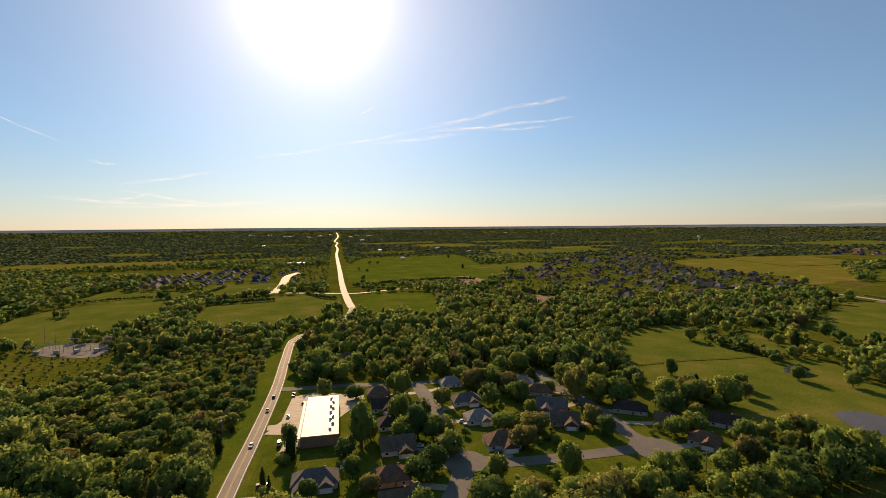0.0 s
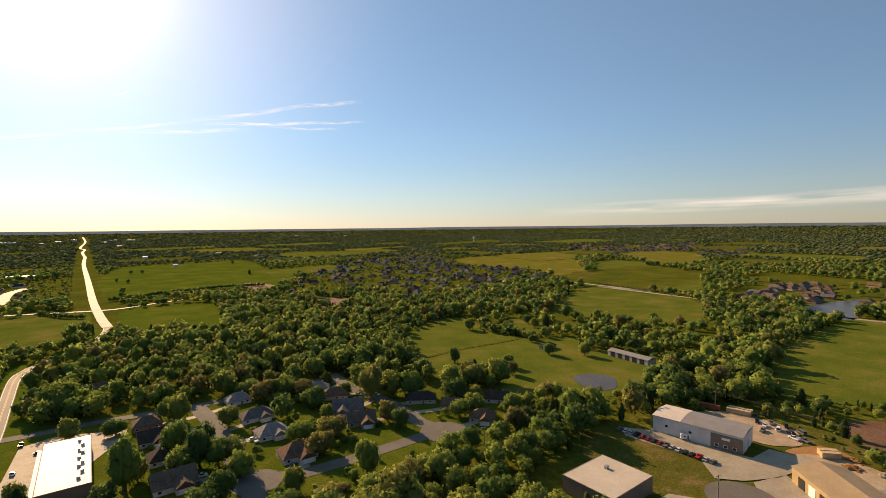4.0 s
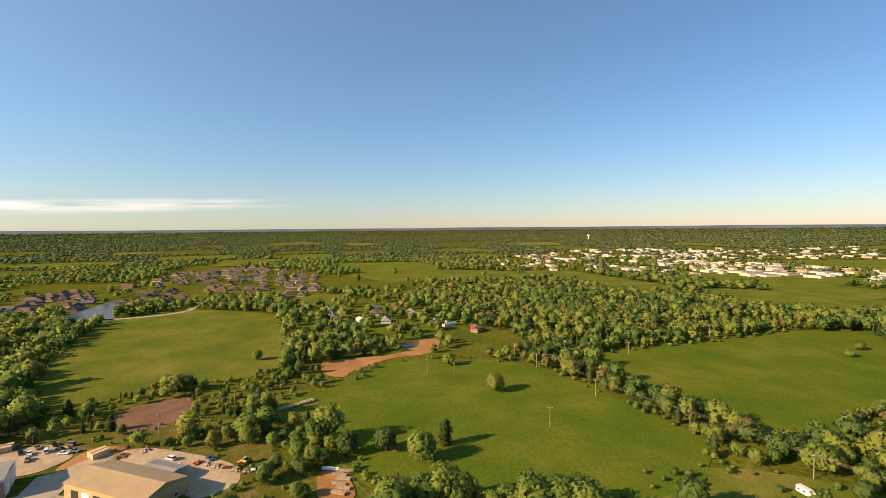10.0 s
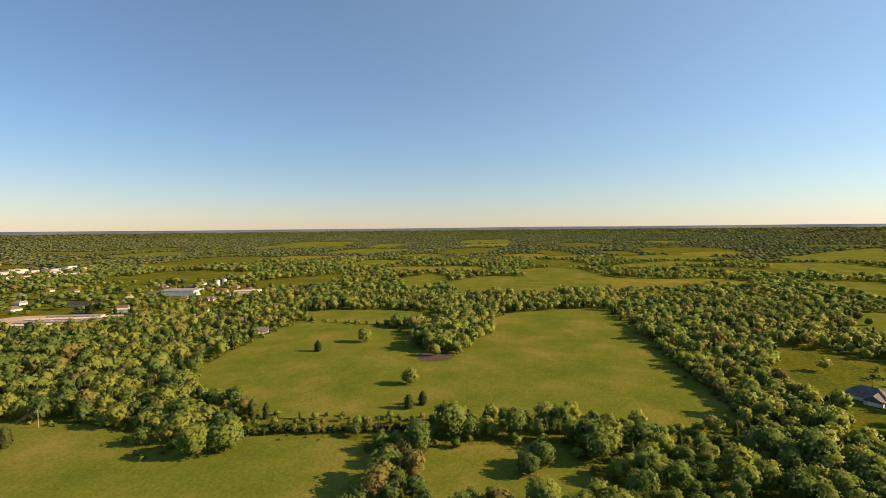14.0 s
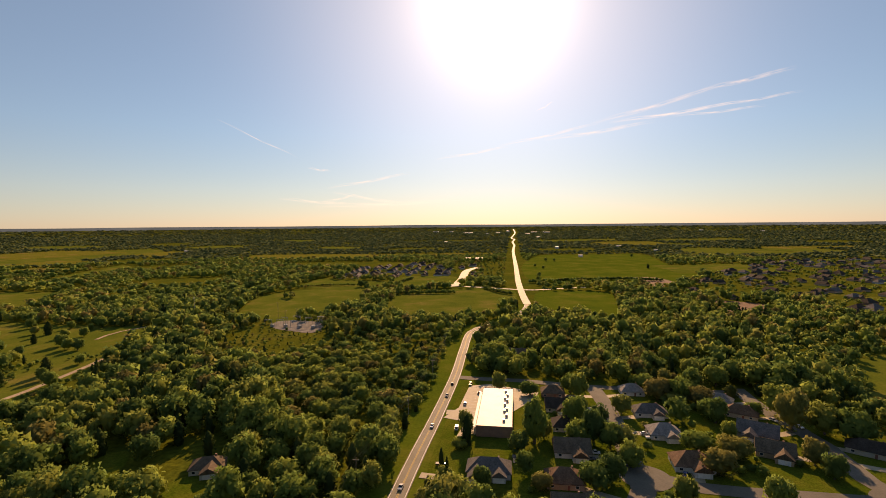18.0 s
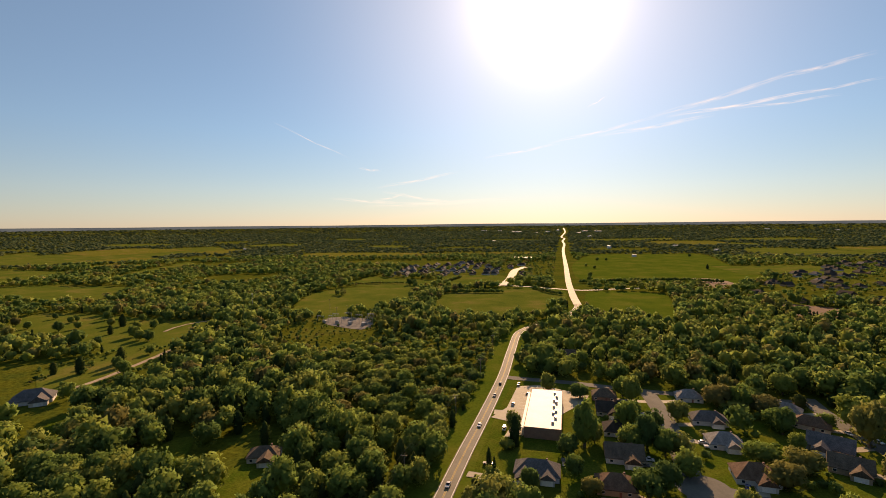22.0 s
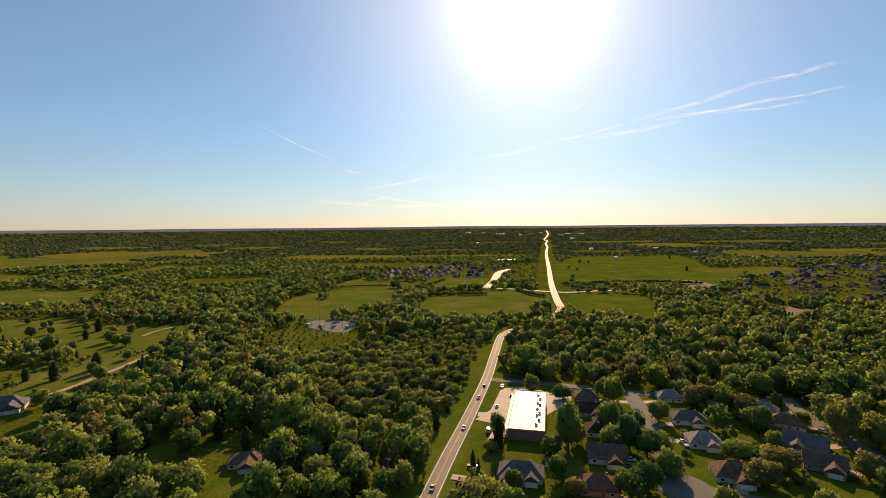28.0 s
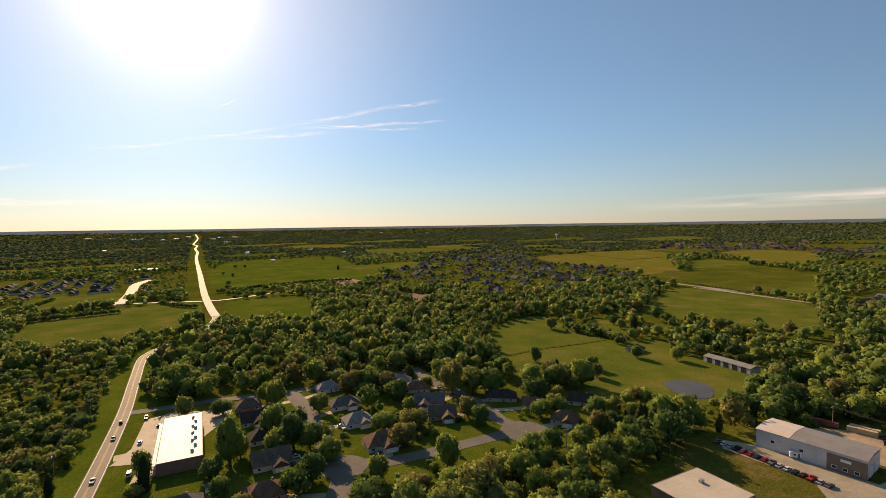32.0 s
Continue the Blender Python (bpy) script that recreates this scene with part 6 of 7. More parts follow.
def caravan(x, y, turn, label, w=8.5, h=2.5, paint=None, name="caravan"):
    paint = paint or M_TRIM
    e = thing(name, label, "trailer", pose(x, y, 0.3, 0, 0, turn))
    part("body", bevelled("body", w, 2.5, h, paint, 0.15), e, pose(0, 0, 0.55))
    part("roof", bevelled("roof", w - 0.2, 2.3, 0.12, M_ROOF_WHITE, 0.03), e, pose(0, 0, h + 0.53))
    for s in (-1, 1):
        for k in (-0.5, 0.5):
            w_ = part("wheel", WHEEL, e, pose(k, s * 1.05, 0.33))
            part("rim", RIM, w_, pose(0, 0, 0, 90) @ Matrix.Translation((0, 0, -0.135)))
        for q in (-0.3, 0.1, 0.36):
            part("window", bevelled("window", 0.9, 0.06, 0.7, M_GLASS), e, pose(q * w, s * 1.26, 1.6))
    part("door", bevelled("door", 0.75, 0.06, 1.9, M_METAL_BROWN), e, pose(-0.12 * w, -1.27, 0.7))
    part("drawbar", bevelled("drawbar", 1.4, 0.12, 0.12, M_STEEL), e, pose(w / 2 + 0.6, 0, 0.5))
    HOUSE_SPOTS.append((x, y, 6))


caravan(139, -153, 5, "white box trailer on rough grass", 9)
caravan(90, -185, -15, "white motor caravan parked on grass", 9)
caravan(118, -129, 70, "long white trailer in the back lot", 10)
caravan(184, 144.5, -35, "white motor caravan before the warehouse", 9)
caravan(478, -74, -10, "white mobile home beyond the meadow", 16, name="mobile_home")
caravan(459, -83, -10, "white mobile home beyond the meadow", 18, name="mobile_home")


def shed(x, y, turn, w, d, h, wall_m, roof_m, label):
    e = thing("shed", label, "shed", pose(x, y, 0.2, 0, 0, turn))
    part("wall", wall_mesh("wall", w, d, h, wall_m, d * 0.2), e)
    part("roof", roof_mesh("roof", w, d, h + 0.04, d * 0.24, roof_m, False, 0.25, 0.08), e)
    part("door", bevelled("door", 0.9, 0.06, 1.9, M_DARK), e, pose(0, -d / 2 - 0.03, 0))
    HOUSE_SPOTS.append((x, y, 4))


M_RED_PAINT = plain("red_barn_paint", (0.38, 0.05, 0.03), 0.6)
for x, y, turn, w, d, h, wm, rm, label in (
        (97, -148.5, 20, 3.5, 5, 2.3, WALLS[3], M_ROOF_GREY, "small white shed with a grey roof"), (91, -149.5, 10, 3, 4, 2.4, WALLS[3], M_ROOF_WHITE, "small white shed on the back lot"),
        (84.3, -150.7, 12, 3.5, 5, 2.6, M_RED_PAINT, M_ROOF_GREY, "bright red shed beside a garden plot"), (100, -138.7, 30, 5, 4, 2.3, WALLS[0], ROOFS[0], "cream shed with a brown roof"),
        (71, -160, -20, 6, 5, 2.4, WALLS[4], M_ROOF_GREY, "grey shed half under trees"), (434, -107, 10, 12, 8, 3, M_RED_PAINT, ROOFS[3], "red wooden barn beyond the meadow"),
        (-195, 112, 20, 4, 3, 2.3, WALLS[4], M_ROOF_GREY, "small grey shed in a clearing"), (-40, 186, 13, 3, 3, 2.2, WALLS[3], ROOFS[1], "small garden shed behind the shop"),
        (36, 216, 13, 3, 3, 2.2, WALLS[0], ROOFS[0], "small garden shed behind a house"), (-8, 240, 13, 3, 2.5, 2.2, WALLS[3], ROOFS[1], "small garden shed between houses")):
    shed(x, y, turn, w, d, h, wm, rm, label)


def excavator(x, y, turn):
    e = thing("tractor", "yellow farm loader under a grey canopy", "tractor", pose(x, y, 0.2, 0, 0, turn))
    part("body", bevelled("body", 3.2, 1.6, 1.2, PAINTS["yellow"], 0.12), e, pose(0, 0, 0.7))
    part("cab", bevelled("cab", 1.4, 1.5, 1.3, M_GLASS, 0.1), e, pose(-0.6, 0, 1.9))
    part("canopy", bevelled("canopy", 1.7, 1.8, 0.12, M_STEEL, 0.03), e, pose(-0.6, 0, 3.2))
    part("bucket", bevelled("bucket", 0.7, 2.2, 0.8, PAINTS["yellow"], 0.06), e, pose(2.9, 0, 0.2))
    for s in (-1, 1):
        part("loader_arm", bevelled("loader_arm", 2.2, 0.18, 0.25, PAINTS["yellow"], 0.03), e, pose(1.7, s * 0.8, 0.9, 0, 12))
        for q in (-1.0, 1.1):
            part("wheel", WHEEL, e, pose(q, s * 1.0, 0.66) @ Matrix.Diagonal((2.0, 1.6, 2.0, 1)))


excavator(110.3, -147, 30)
excavator(202, 47, 60)


def plank_stack(x, y, turn, w, rows, label, material=None):
    """A stack of separate boards or pipes on bearers."""
    rng = random.Random(int(x * 7 + y))
    e = thing("timber_stack", label, "timber stack", pose(x, y, 0.28, 0, 0, turn))
    me = bevelled("board", w, 0.3, 0.16, material or M_WOOD, 0.01)
    for s in (-1, 1):
        part("bearer", bevelled("bearer", 0.15, 2.0, 0.15, M_WOOD), e, pose(s * w * 0.35, 0, 0))
    for k in range(rows):
        for j in range(5):
            part("board", me, e, pose(rng.uniform(-0.15, 0.15), -0.8 + 0.4 * j, 0.15 + 0.17 * k, 0, 0, rng.uniform(-1, 1)))


for k in range(6):
    plank_stack(188 - 3.2 * k, 7 + 1.6 * (k % 2), 75 - 3 * k, 6.5, 3 + k % 3, "stack of grey weathered boards on bare soil", M_POLE_WOOD)
plank_stack(190.3, 12.5, 70, 8, 4, "stack of white roofing sheets on bare soil", M_TRIM)
plank_stack(196, 42.5, 10, 4, 3, "pale boards stacked in the scrub", M_TRIM)
plank_stack(196.5, 40, 30, 4, 2, "pale boards stacked in the scrub", M_TRIM)
sheet("soil_7", [(190, 18), (190, 7), (167, 1), (164, 15)], 0.24, M_RED_SOIL, "bare orange soil of a timber yard", "ground")
CLEAR += [[(192, 19), (197, 7), (167, -2), (150, -2), (148, 16), (164, 19)], [(198, 10), (204, 3), (187, -7), (164, -10), (164, 0)]]

BALE = tube("bale", 0.8, 0.8, 1.5, noisy("weathered_hay", (0.34, 0.28, 0.18), (0.50, 0.43, 0.30), 1.0, 0.12, 0.95, bump=0.5), 14)
for k in range(26):
    row, t = k % 2, (k // 2) / 12
    x, y = 254.5 + 14.0 * t + row * 1.6, 47.1 - 20.7 * t + row * 1.1
    thing("hay_bale", "weathered round hay bale in a row", "hay bale", pose(x, y, 0.95, 90, 0, 34), "hay bales in the row", data=BALE)


def heap(x, y, r, h, material, label, seed):
    """A low pile of loose pieces over an uneven core."""
    rng = np.random.RandomState(seed)
    v, f = low_ball(rng, 6, 12, 0.3)
    v = v * (r * 0.8, r * 0.8 * rng.uniform(0.6, 1.0), h * 0.6)
    v[:, 2] = np.maximum(v[:, 2], -0.1)
    e = thing("heap", label, "heap", pose(x, y, 0.2, 0, 0, rng.uniform(0, 360)))
    part("core", mesh_of("core", v, f, material), e)
    chunk = [bevelled("piece", *rng.uniform(0.35, 1.5, 3) * (1, 0.6, 0.3), material) for _ in range(3)]
    for k in range(22):
        a, q = rng.uniform(0, 2 * math.pi), r * rng.uniform(0.1, 1.1)
        part("piece", chunk[k % 3], e, pose(q * math.cos(a), q * 0.8 * math.sin(a), max(0.0, h * 0.55 * (1 - q / r)), rng.uniform(-30, 30), rng.uniform(-30, 30), rng.uniform(0, 360)))


M_RUBBLE = noisy("rubble", (0.24, 0.17, 0.10), (0.46, 0.37, 0.28), 1.5, 0.25, 0.95, bump=0.6)
PILES = [(270, 55.5, 3.2, 1.3, M_RUBBLE, "brown heap of brush on grass"), (218, 100, 4, 1.6, M_RED_SOIL, "mound of orange soil behind the workshop"), (226, 103, 3.5, 1.3, M_RED_SOIL, "mound of orange soil behind the workshop"),
         (222, 92, 3, 1.2, M_RUBBLE, "heap of broken concrete"), (100.5, -182, 3.5, 1.5, M_RUST, "heap of rusty scrap metal"), (122, -138, 2.2, 1.0, M_RUBBLE, "heap of boards and scrap"), (130, -128, 4, 1.2, M_RUBBLE, "heap of brush on the back lot"),
         (105, -168, 3, 0.9, M_RED_SOIL, "mound of red soil"), (98, -172, 3, 0.9, M_RUBBLE, "heap of brush on the back lot"), (135, -118, 3, 1, M_RUBBLE, "heap of scrap beside bushes")]
PILES += [(174, -277, 4, 1.5, M_RUBBLE, "heap of brush in a meadow"), (121, -340, 3, 1.0, M_RUBBLE, "pale heap of rubble in a meadow"), (116, -344, 2, 0.8, M_RUBBLE, "pale heap of rubble in a meadow")]
PILES += [(206 - 2.2 * k, 66 - 4.2 * k, 1.9, 1.0 + 0.2 * (k % 2), M_RUBBLE if k % 3 else M_RUST, "heap of scrap and rubble at the yard edge") for k in range(6)]
for k, row in enumerate(PILES):
    heap(*row, k)

# substation
def gantry(x, y, turn, w, h):
    e = thing("substation_gantry", "grey steel gantry of a substation", "gantry", pose(x, y, 0.25, 0, 0, turn), "substation gantries")
    for s in (-1, 1):
        part("post", tube("post", 0.22, 0.16, h, M_STEEL, 6), e, pose(s * w / 2, 0, 0))
    part("beam", bevelled("beam", w + 0.8, 0.3, 0.4, M_STEEL, 0.02), e, pose(0, 0, h - 0.1))
    for k in range(3):
        part("insulator", tube("insulator", 0.12, 0.08, 1.1, M_TRIM, 6), e, pose((k - 1) * w * 0.3, 0, h - 1.2))


rngs = random.Random(4)
for k in range(9):
    gantry(-318 + 6.5 * k + rngs.uniform(-1, 1), 366 + 2.2 * k * 0.4 + 14 * (k % 2), 10, 7, rngs.uniform(5.5, 8))
for k in range(4):
    t = thing("transformer", "grey ribbed transformer on gravel", "transformer", pose(-312 + 14 * k, 364 + 2 * k, 0.3, 0, 0, 10), "substation transformers")
    part("tank", bevelled("tank", 4, 2.6, 2.8, M_STEEL, 0.1), t)
    for s in (-1.2, 0, 1.2):
        part("bushing", tube("bushing", 0.16, 0.08, 1.4, M_TRIM, 6), t, pose(s, 0, 2.8))
    for j in range(6):
        part("fin", bevelled("fin", 0.1, 0.8, 2.2, M_STEEL), t, pose(-1.6 + 0.62 * j, 1.6, 0.3))
for x, y in ((-291, 357), (-288, 370), (-330, 394)):
    utility_pole(x, y, 20, 18)
mast = thing("radio_mast", "tall thin steel mast above the woods", "mast", pose(-412, 366, 0.1))
part("pole", tube("pole", 0.35, 0.15, 24, M_STEEL, 8), mast)
for k in range(3):
    part("antenna", bevelled("antenna", 0.3, 0.15, 1.6, M_TRIM, 0.02), mast, pose(0.4 * math.cos(2.1 * k), 0.4 * math.sin(2.1 * k), 22))

# water towers on the far plain: bearing to the left of the first view, distance, height
for az, r, tall in ((-153.1, 3000, 30), (162.3, 1650, 26), (-28.1, 2600, 32), (-116.8, 2900, 30)):
    x, y = -r * math.sin(radians(az)), r * math.cos(radians(az))
    t = thing("water_tower", "white water tower on the far plain", "water tower", pose(x, y, height(x, y)), "water towers")
    part("stem", tube("stem", 3.2, 2.4, tall - 8, M_TRIM, 12), t)
    v, f = low_ball(np.random.RandomState(1), 8, 14, 0.0)
    part("tank", mesh_of("tank", v * (8, 8, 5) + (0, 0, tall - 5), f, M_TRIM, True), t)


# driveways from the houses to the nearest street
for x, y, turn, w, d, r, wa, hip, wing in ESTATE:
    best = min((((Vector(q) - Vector((x, y))).length, q) for line, _ in ROADS[2:6] for q in line), key=lambda b: b[0])
    if best[0] < 45:
        road("driveway_%d" % (len(ROADS)), [(x, y), tuple((Vector((x, y)) + Vector(best[1])) / 2 + Vector((1, -1))), tuple(best[1])], 4.0, M_CONCRETE, "pale concrete driveway of a house", 0.24, "", 0.5)
road("driveway_1", [(-84, 224), (-76, 226), (-68, 226)], 6, M_CONCRETE, "concrete entrance to the shop car park", 0.29)
road("driveway_2", [(-72, 163), (-62, 164), (-50, 163)], 4, M_CONCRETE, "concrete drive of a house by the highway", 0.29)

# parking bays
bays = thing("parking_bays", "painted white parking bay lines", "marking", pose(0, 0, 0), kind="structure")
for k in range(11):
    t = k / 10
    x, y = -66.5 - 9.5 * t, 212 + 44 * t
    part("bay_line", bevelled("bay_line", 5.0, 0.14, 0.02, M_LINE_WHITE), bays, pose(x - 1.2, y, 0.28, 0, 0, 12))


# ---------------------------------------------------------------- clouds
def wisp_material(name, colour, strength, cover):
    m, n, l, p = nodes_of(name)
    n.remove(p)
    tc = n.new("ShaderNodeTexCoord")
    sep = n.new("ShaderNodeSeparateXYZ")
    l.new(tc.outputs["UV"], sep.inputs[0])
    no = n.new("ShaderNodeTexNoise")
    no.inputs["Scale"].default_value, no.inputs["Detail"].default_value = 5, 6
    mp = n.new("ShaderNodeMapping")
    mp.inputs["Scale"].default_value = (1.0, 0.5, 1.0)
    l.new(tc.outputs["UV"], mp.inputs[0])
    l.new(mp.outputs[0], no.inputs["Vector"])

    def bell(out):
        a = n.new("ShaderNodeMath"); a.operation = "SUBTRACT"; a.inputs[1].default_value = 0.5
        l.new(out, a.inputs[0])
        b = n.new("ShaderNodeMath"); b.operation = "MULTIPLY"
        l.new(a.outputs[0], b.inputs[0]); l.new(a.outputs[0], b.inputs[1])
        c = n.new("ShaderNodeMath"); c.operation = "MULTIPLY_ADD"; c.use_clamp = True
        c.inputs[1].default_value, c.inputs[2].default_value = -4.0, 1.0
        l.new(b.outputs[0], c.inputs[0])
        return c.outputs[0]
    r = ramp(n, [(0.36, (0, 0, 0)), (0.75, (1, 1, 1))])
    l.new(no.outputs["Fac"], r.inputs[0])
    out = r.outputs[0]
    for q in (bell(sep.outputs[0]), bell(sep.outputs[1])):
        k = n.new("ShaderNodeMath"); k.operation = "MULTIPLY"
        l.new(out, k.inputs[0]); l.new(q, k.inputs[1])
        out = k.outputs[0]
    k = n.new("ShaderNodeMath"); k.operation = "MULTIPLY"; k.use_clamp = True
    k.inputs[1].default_value = cover
    l.new(out, k.inputs[0])
    em, tr, ms = n.new("ShaderNodeEmission"), n.new("ShaderNodeBsdfTransparent"), n.new("ShaderNodeMixShader")
    em.inputs[0].default_value, em.inputs[1].default_value = (*colour, 1), strength
    l.new(k.outputs[0], ms.inputs[0]); l.new(tr.outputs[0], ms.inputs[1]); l.new(em.outputs[0], ms.inputs[2])
    l.new(ms.outputs[0], n["Material Output"].inputs[0])
    return m


M_TRAIL = wisp_material("vapour_trail", (1.0, 0.97, 0.93), 0.85, 0.85)
M_CIRRUS = wisp_material("thin_cirrus", (1.0, 0.95, 0.88), 0.85, 0.55)
M_PINK = wisp_material("pinkish_cirrus", (1.0, 0.80, 0.78), 0.55, 0.7)
# bearing and height at both ends (degrees), breadth in degrees
TRAILS = [(M_CIRRUS, 3.8, 11.1, -9.8, 13.9, 0.55), (M_CIRRUS, -7.2, 13.5, -15.3, 14.4, 0.5), (M_TRAIL, 1.9, 11.1, -11.5, 12.0, 0.42), (M_CIRRUS, -8.1, 11.8, -15.9, 12.2, 0.3),
          (M_CIRRUS, -4.5, 11.2, -13.0, 11.3, 0.3), (M_CIRRUS, 9.0, 9.6, -3.0, 10.9, 0.5), (M_CIRRUS, 14.3, 9.1, 2.7, 11.2, 0.4), (M_CIRRUS, 21.7, 7.7, 12.7, 9.1, 0.35),
          (M_TRAIL, 9.9, 12.8, 7.8, 13.8, 0.18), (M_CIRRUS, 45.7, 11.4, 37.3, 7.7, 0.2), (M_CIRRUS, 34.4, 4.3, 24.4, 6.2, 0.4), (M_CIRRUS, 33.8, 3.9, 24.4, 2.4, 0.4),
          (M_CIRRUS, 35.1, 2.7, 30.5, 3.7, 0.3), (M_CIRRUS, 39.7, 3.1, 31.1, 2.5, 0.4), (M_CIRRUS, 36.4, 6.6, 33.7, 6.3, 0.3),
          (M_PINK, -144.0, 7.0, -153.5, 8.7, 2.4), (M_PINK, -145, 5.6, -172, 3.8, 2.2), (M_CIRRUS, -35, 1.6, -84, 3.0, 1.6), (M_CIRRUS, 36, 2.2, 18, 2.9, 0.6)]
for m, a0, e0, a1, e1, wide in TRAILS:
    v, f, uv = [], [], []
    for i in range(17):
        t = i / 16
        a, el = radians(a0 + (a1 - a0) * t), radians(e0 + (e1 - e0) * t + 0.06 * math.sin(3 * math.pi * t))
        for s in (-0.5, 0.5):
            q = el + radians(wide) * s
            v.append((-4230 * math.sin(a) * math.cos(q), 4230 * math.cos(a) * math.cos(q), 95.0 + 4230 * math.sin(q)))
    for i in range(16):
        f.append((2 * i, 2 * i + 2, 2 * i + 3, 2 * i + 1))
        uv += [(i / 16, 0), ((i + 1) / 16, 0), ((i + 1) / 16, 1), (i / 16, 1)]
    me = mesh_of("cloud", v, f, m)
    layer = me.uv_layers.new(name="UVMap")
    layer.data.foreach_set("uv", np.array(uv, np.float32).ravel())
    tagged(new("backdrop_cloud", me), "thin white streak of high cloud", "cloud", kind="structure")


# ---------------------------------------------------------------- planting
SOLITARY = [  # x, y, crown radius, height, kind
    (-4, -247, 3.4, 6, 0), (-28, -230, 4.5, 9, 1), (-41, -218, 4.5, 9, 8), (-59, -206, 4.8, 10, 9), (-92, -248, 4, 8, 2), (-112, -246, 4, 8, 8),
    (-131, -252, 4.2, 9, 9), (-152, -165, 8, 15, 3), (-160, -157, 8, 15, 4), (-168, -166, 7, 15, 1), (-316, -216, 4.5, 8, 8), (-354, -196, 7, 13, 5),
    (-265, -116, 5.5, 11, 6), (-229, -101, 4.5, 7, 8), (-236, -96, 4, 7, 8), (68, -429, 9, 12, 7), (53, -177, 8.5, 13, 3), (42, -178, 8.5, 13, 5), (59, -220, 8, 12, 1), (18, -204, 8, 14, 2), (14, -164, 6.5, 11, 4), (45, -162, 8, 11, 0), (71, -186, 3, 6, 8),
    (14, -344, 6, 12, 0), (5, -338, 6.5, 13, 1), (-5, -346, 6, 12, 2), (-14, -350, 6, 11, 3), (-30, -361, 5, 9, 4), (-39, -360, 5.5, 11, 5), (-49, -361, 5, 9, 6), (-60, -356, 5, 9, 7),
    (265, -77, 6.2, 12, 0), (203, -10, 6, 11, 1), (191, -24, 7, 14, 2), (203, -36, 5, 11, 9), (364, 74, 4.5, 8, 3), (270, 147, 4, 9, 9),
    (323, -60, 5, 9, 6), (202, 6, 5, 11, 4), (-189, -26, 6, 11, 5), (-180, -30, 5, 9, 6), (-239, -258, 6, 14, 7), (-60, 158, 4, 9, 1),
    (-66, 170, 1.7, 8, 8), (-67, 204, 4, 12, 2), (165, -283, 4, 6, 3), (96, -243, 5, 9, 8), (262, -365, 4, 6, 1), (300, -372, 5, 7, 2), (285, -345, 4, 6, 4),
]
for k, (x, y, r, h, kind) in enumerate(SOLITARY):
    tree(x, y, r, h, kind, "dark cedar on open pasture" if kind > 7 else "broad leafy tree standing on open grass", "", 40 * k)
    HOUSE_SPOTS.append((x, y, r + 3))

# open parkland: outline, number of trees
for k, (poly, many) in enumerate(((FIELDS[4][1], 26), (FIELDS[5][1], 5), (FIELDS[0][1], 4), (FIELDS[8][1], 7), (FIELDS[9][1], 5), (FIELDS[7][1], 8), ([(430, 60), (520, 60), (640, 0), (760, 20), (700, -60), (480, -60)], 14), (FIELDS[24][1], 9))):
    rng = np.random.RandomState(60 + k)
    x0, x1, y0, y1 = min(p[0] for p in poly), max(p[0] for p in poly), min(p[1] for p in poly), max(p[1] for p in poly)
    px, py = rng.uniform(x0, x1, many * 4), rng.uniform(y0, y1, many * 4)
    hit = inside(px, py, poly)
    for p in PONDS:
        hit &= ~inside(px, py, p)
    for hx, hy, q in HOUSE_SPOTS:
        hit &= (px - hx) ** 2 + (py - hy) ** 2 > (q + 4) ** 2
    for line, dist in ROADS:
        hit &= ~near_line(px, py, line, dist + 3)
    for x, y in list(zip(px[hit], py[hit]))[:many]:
        q = rng.uniform(0.65, 1.2)
        tree(x, y, 4.8 * q, 10 * q, rng.randint(0, 9), "lone tree with a long shadow on open pasture", "parkland trees", rng.uniform(0, 360))
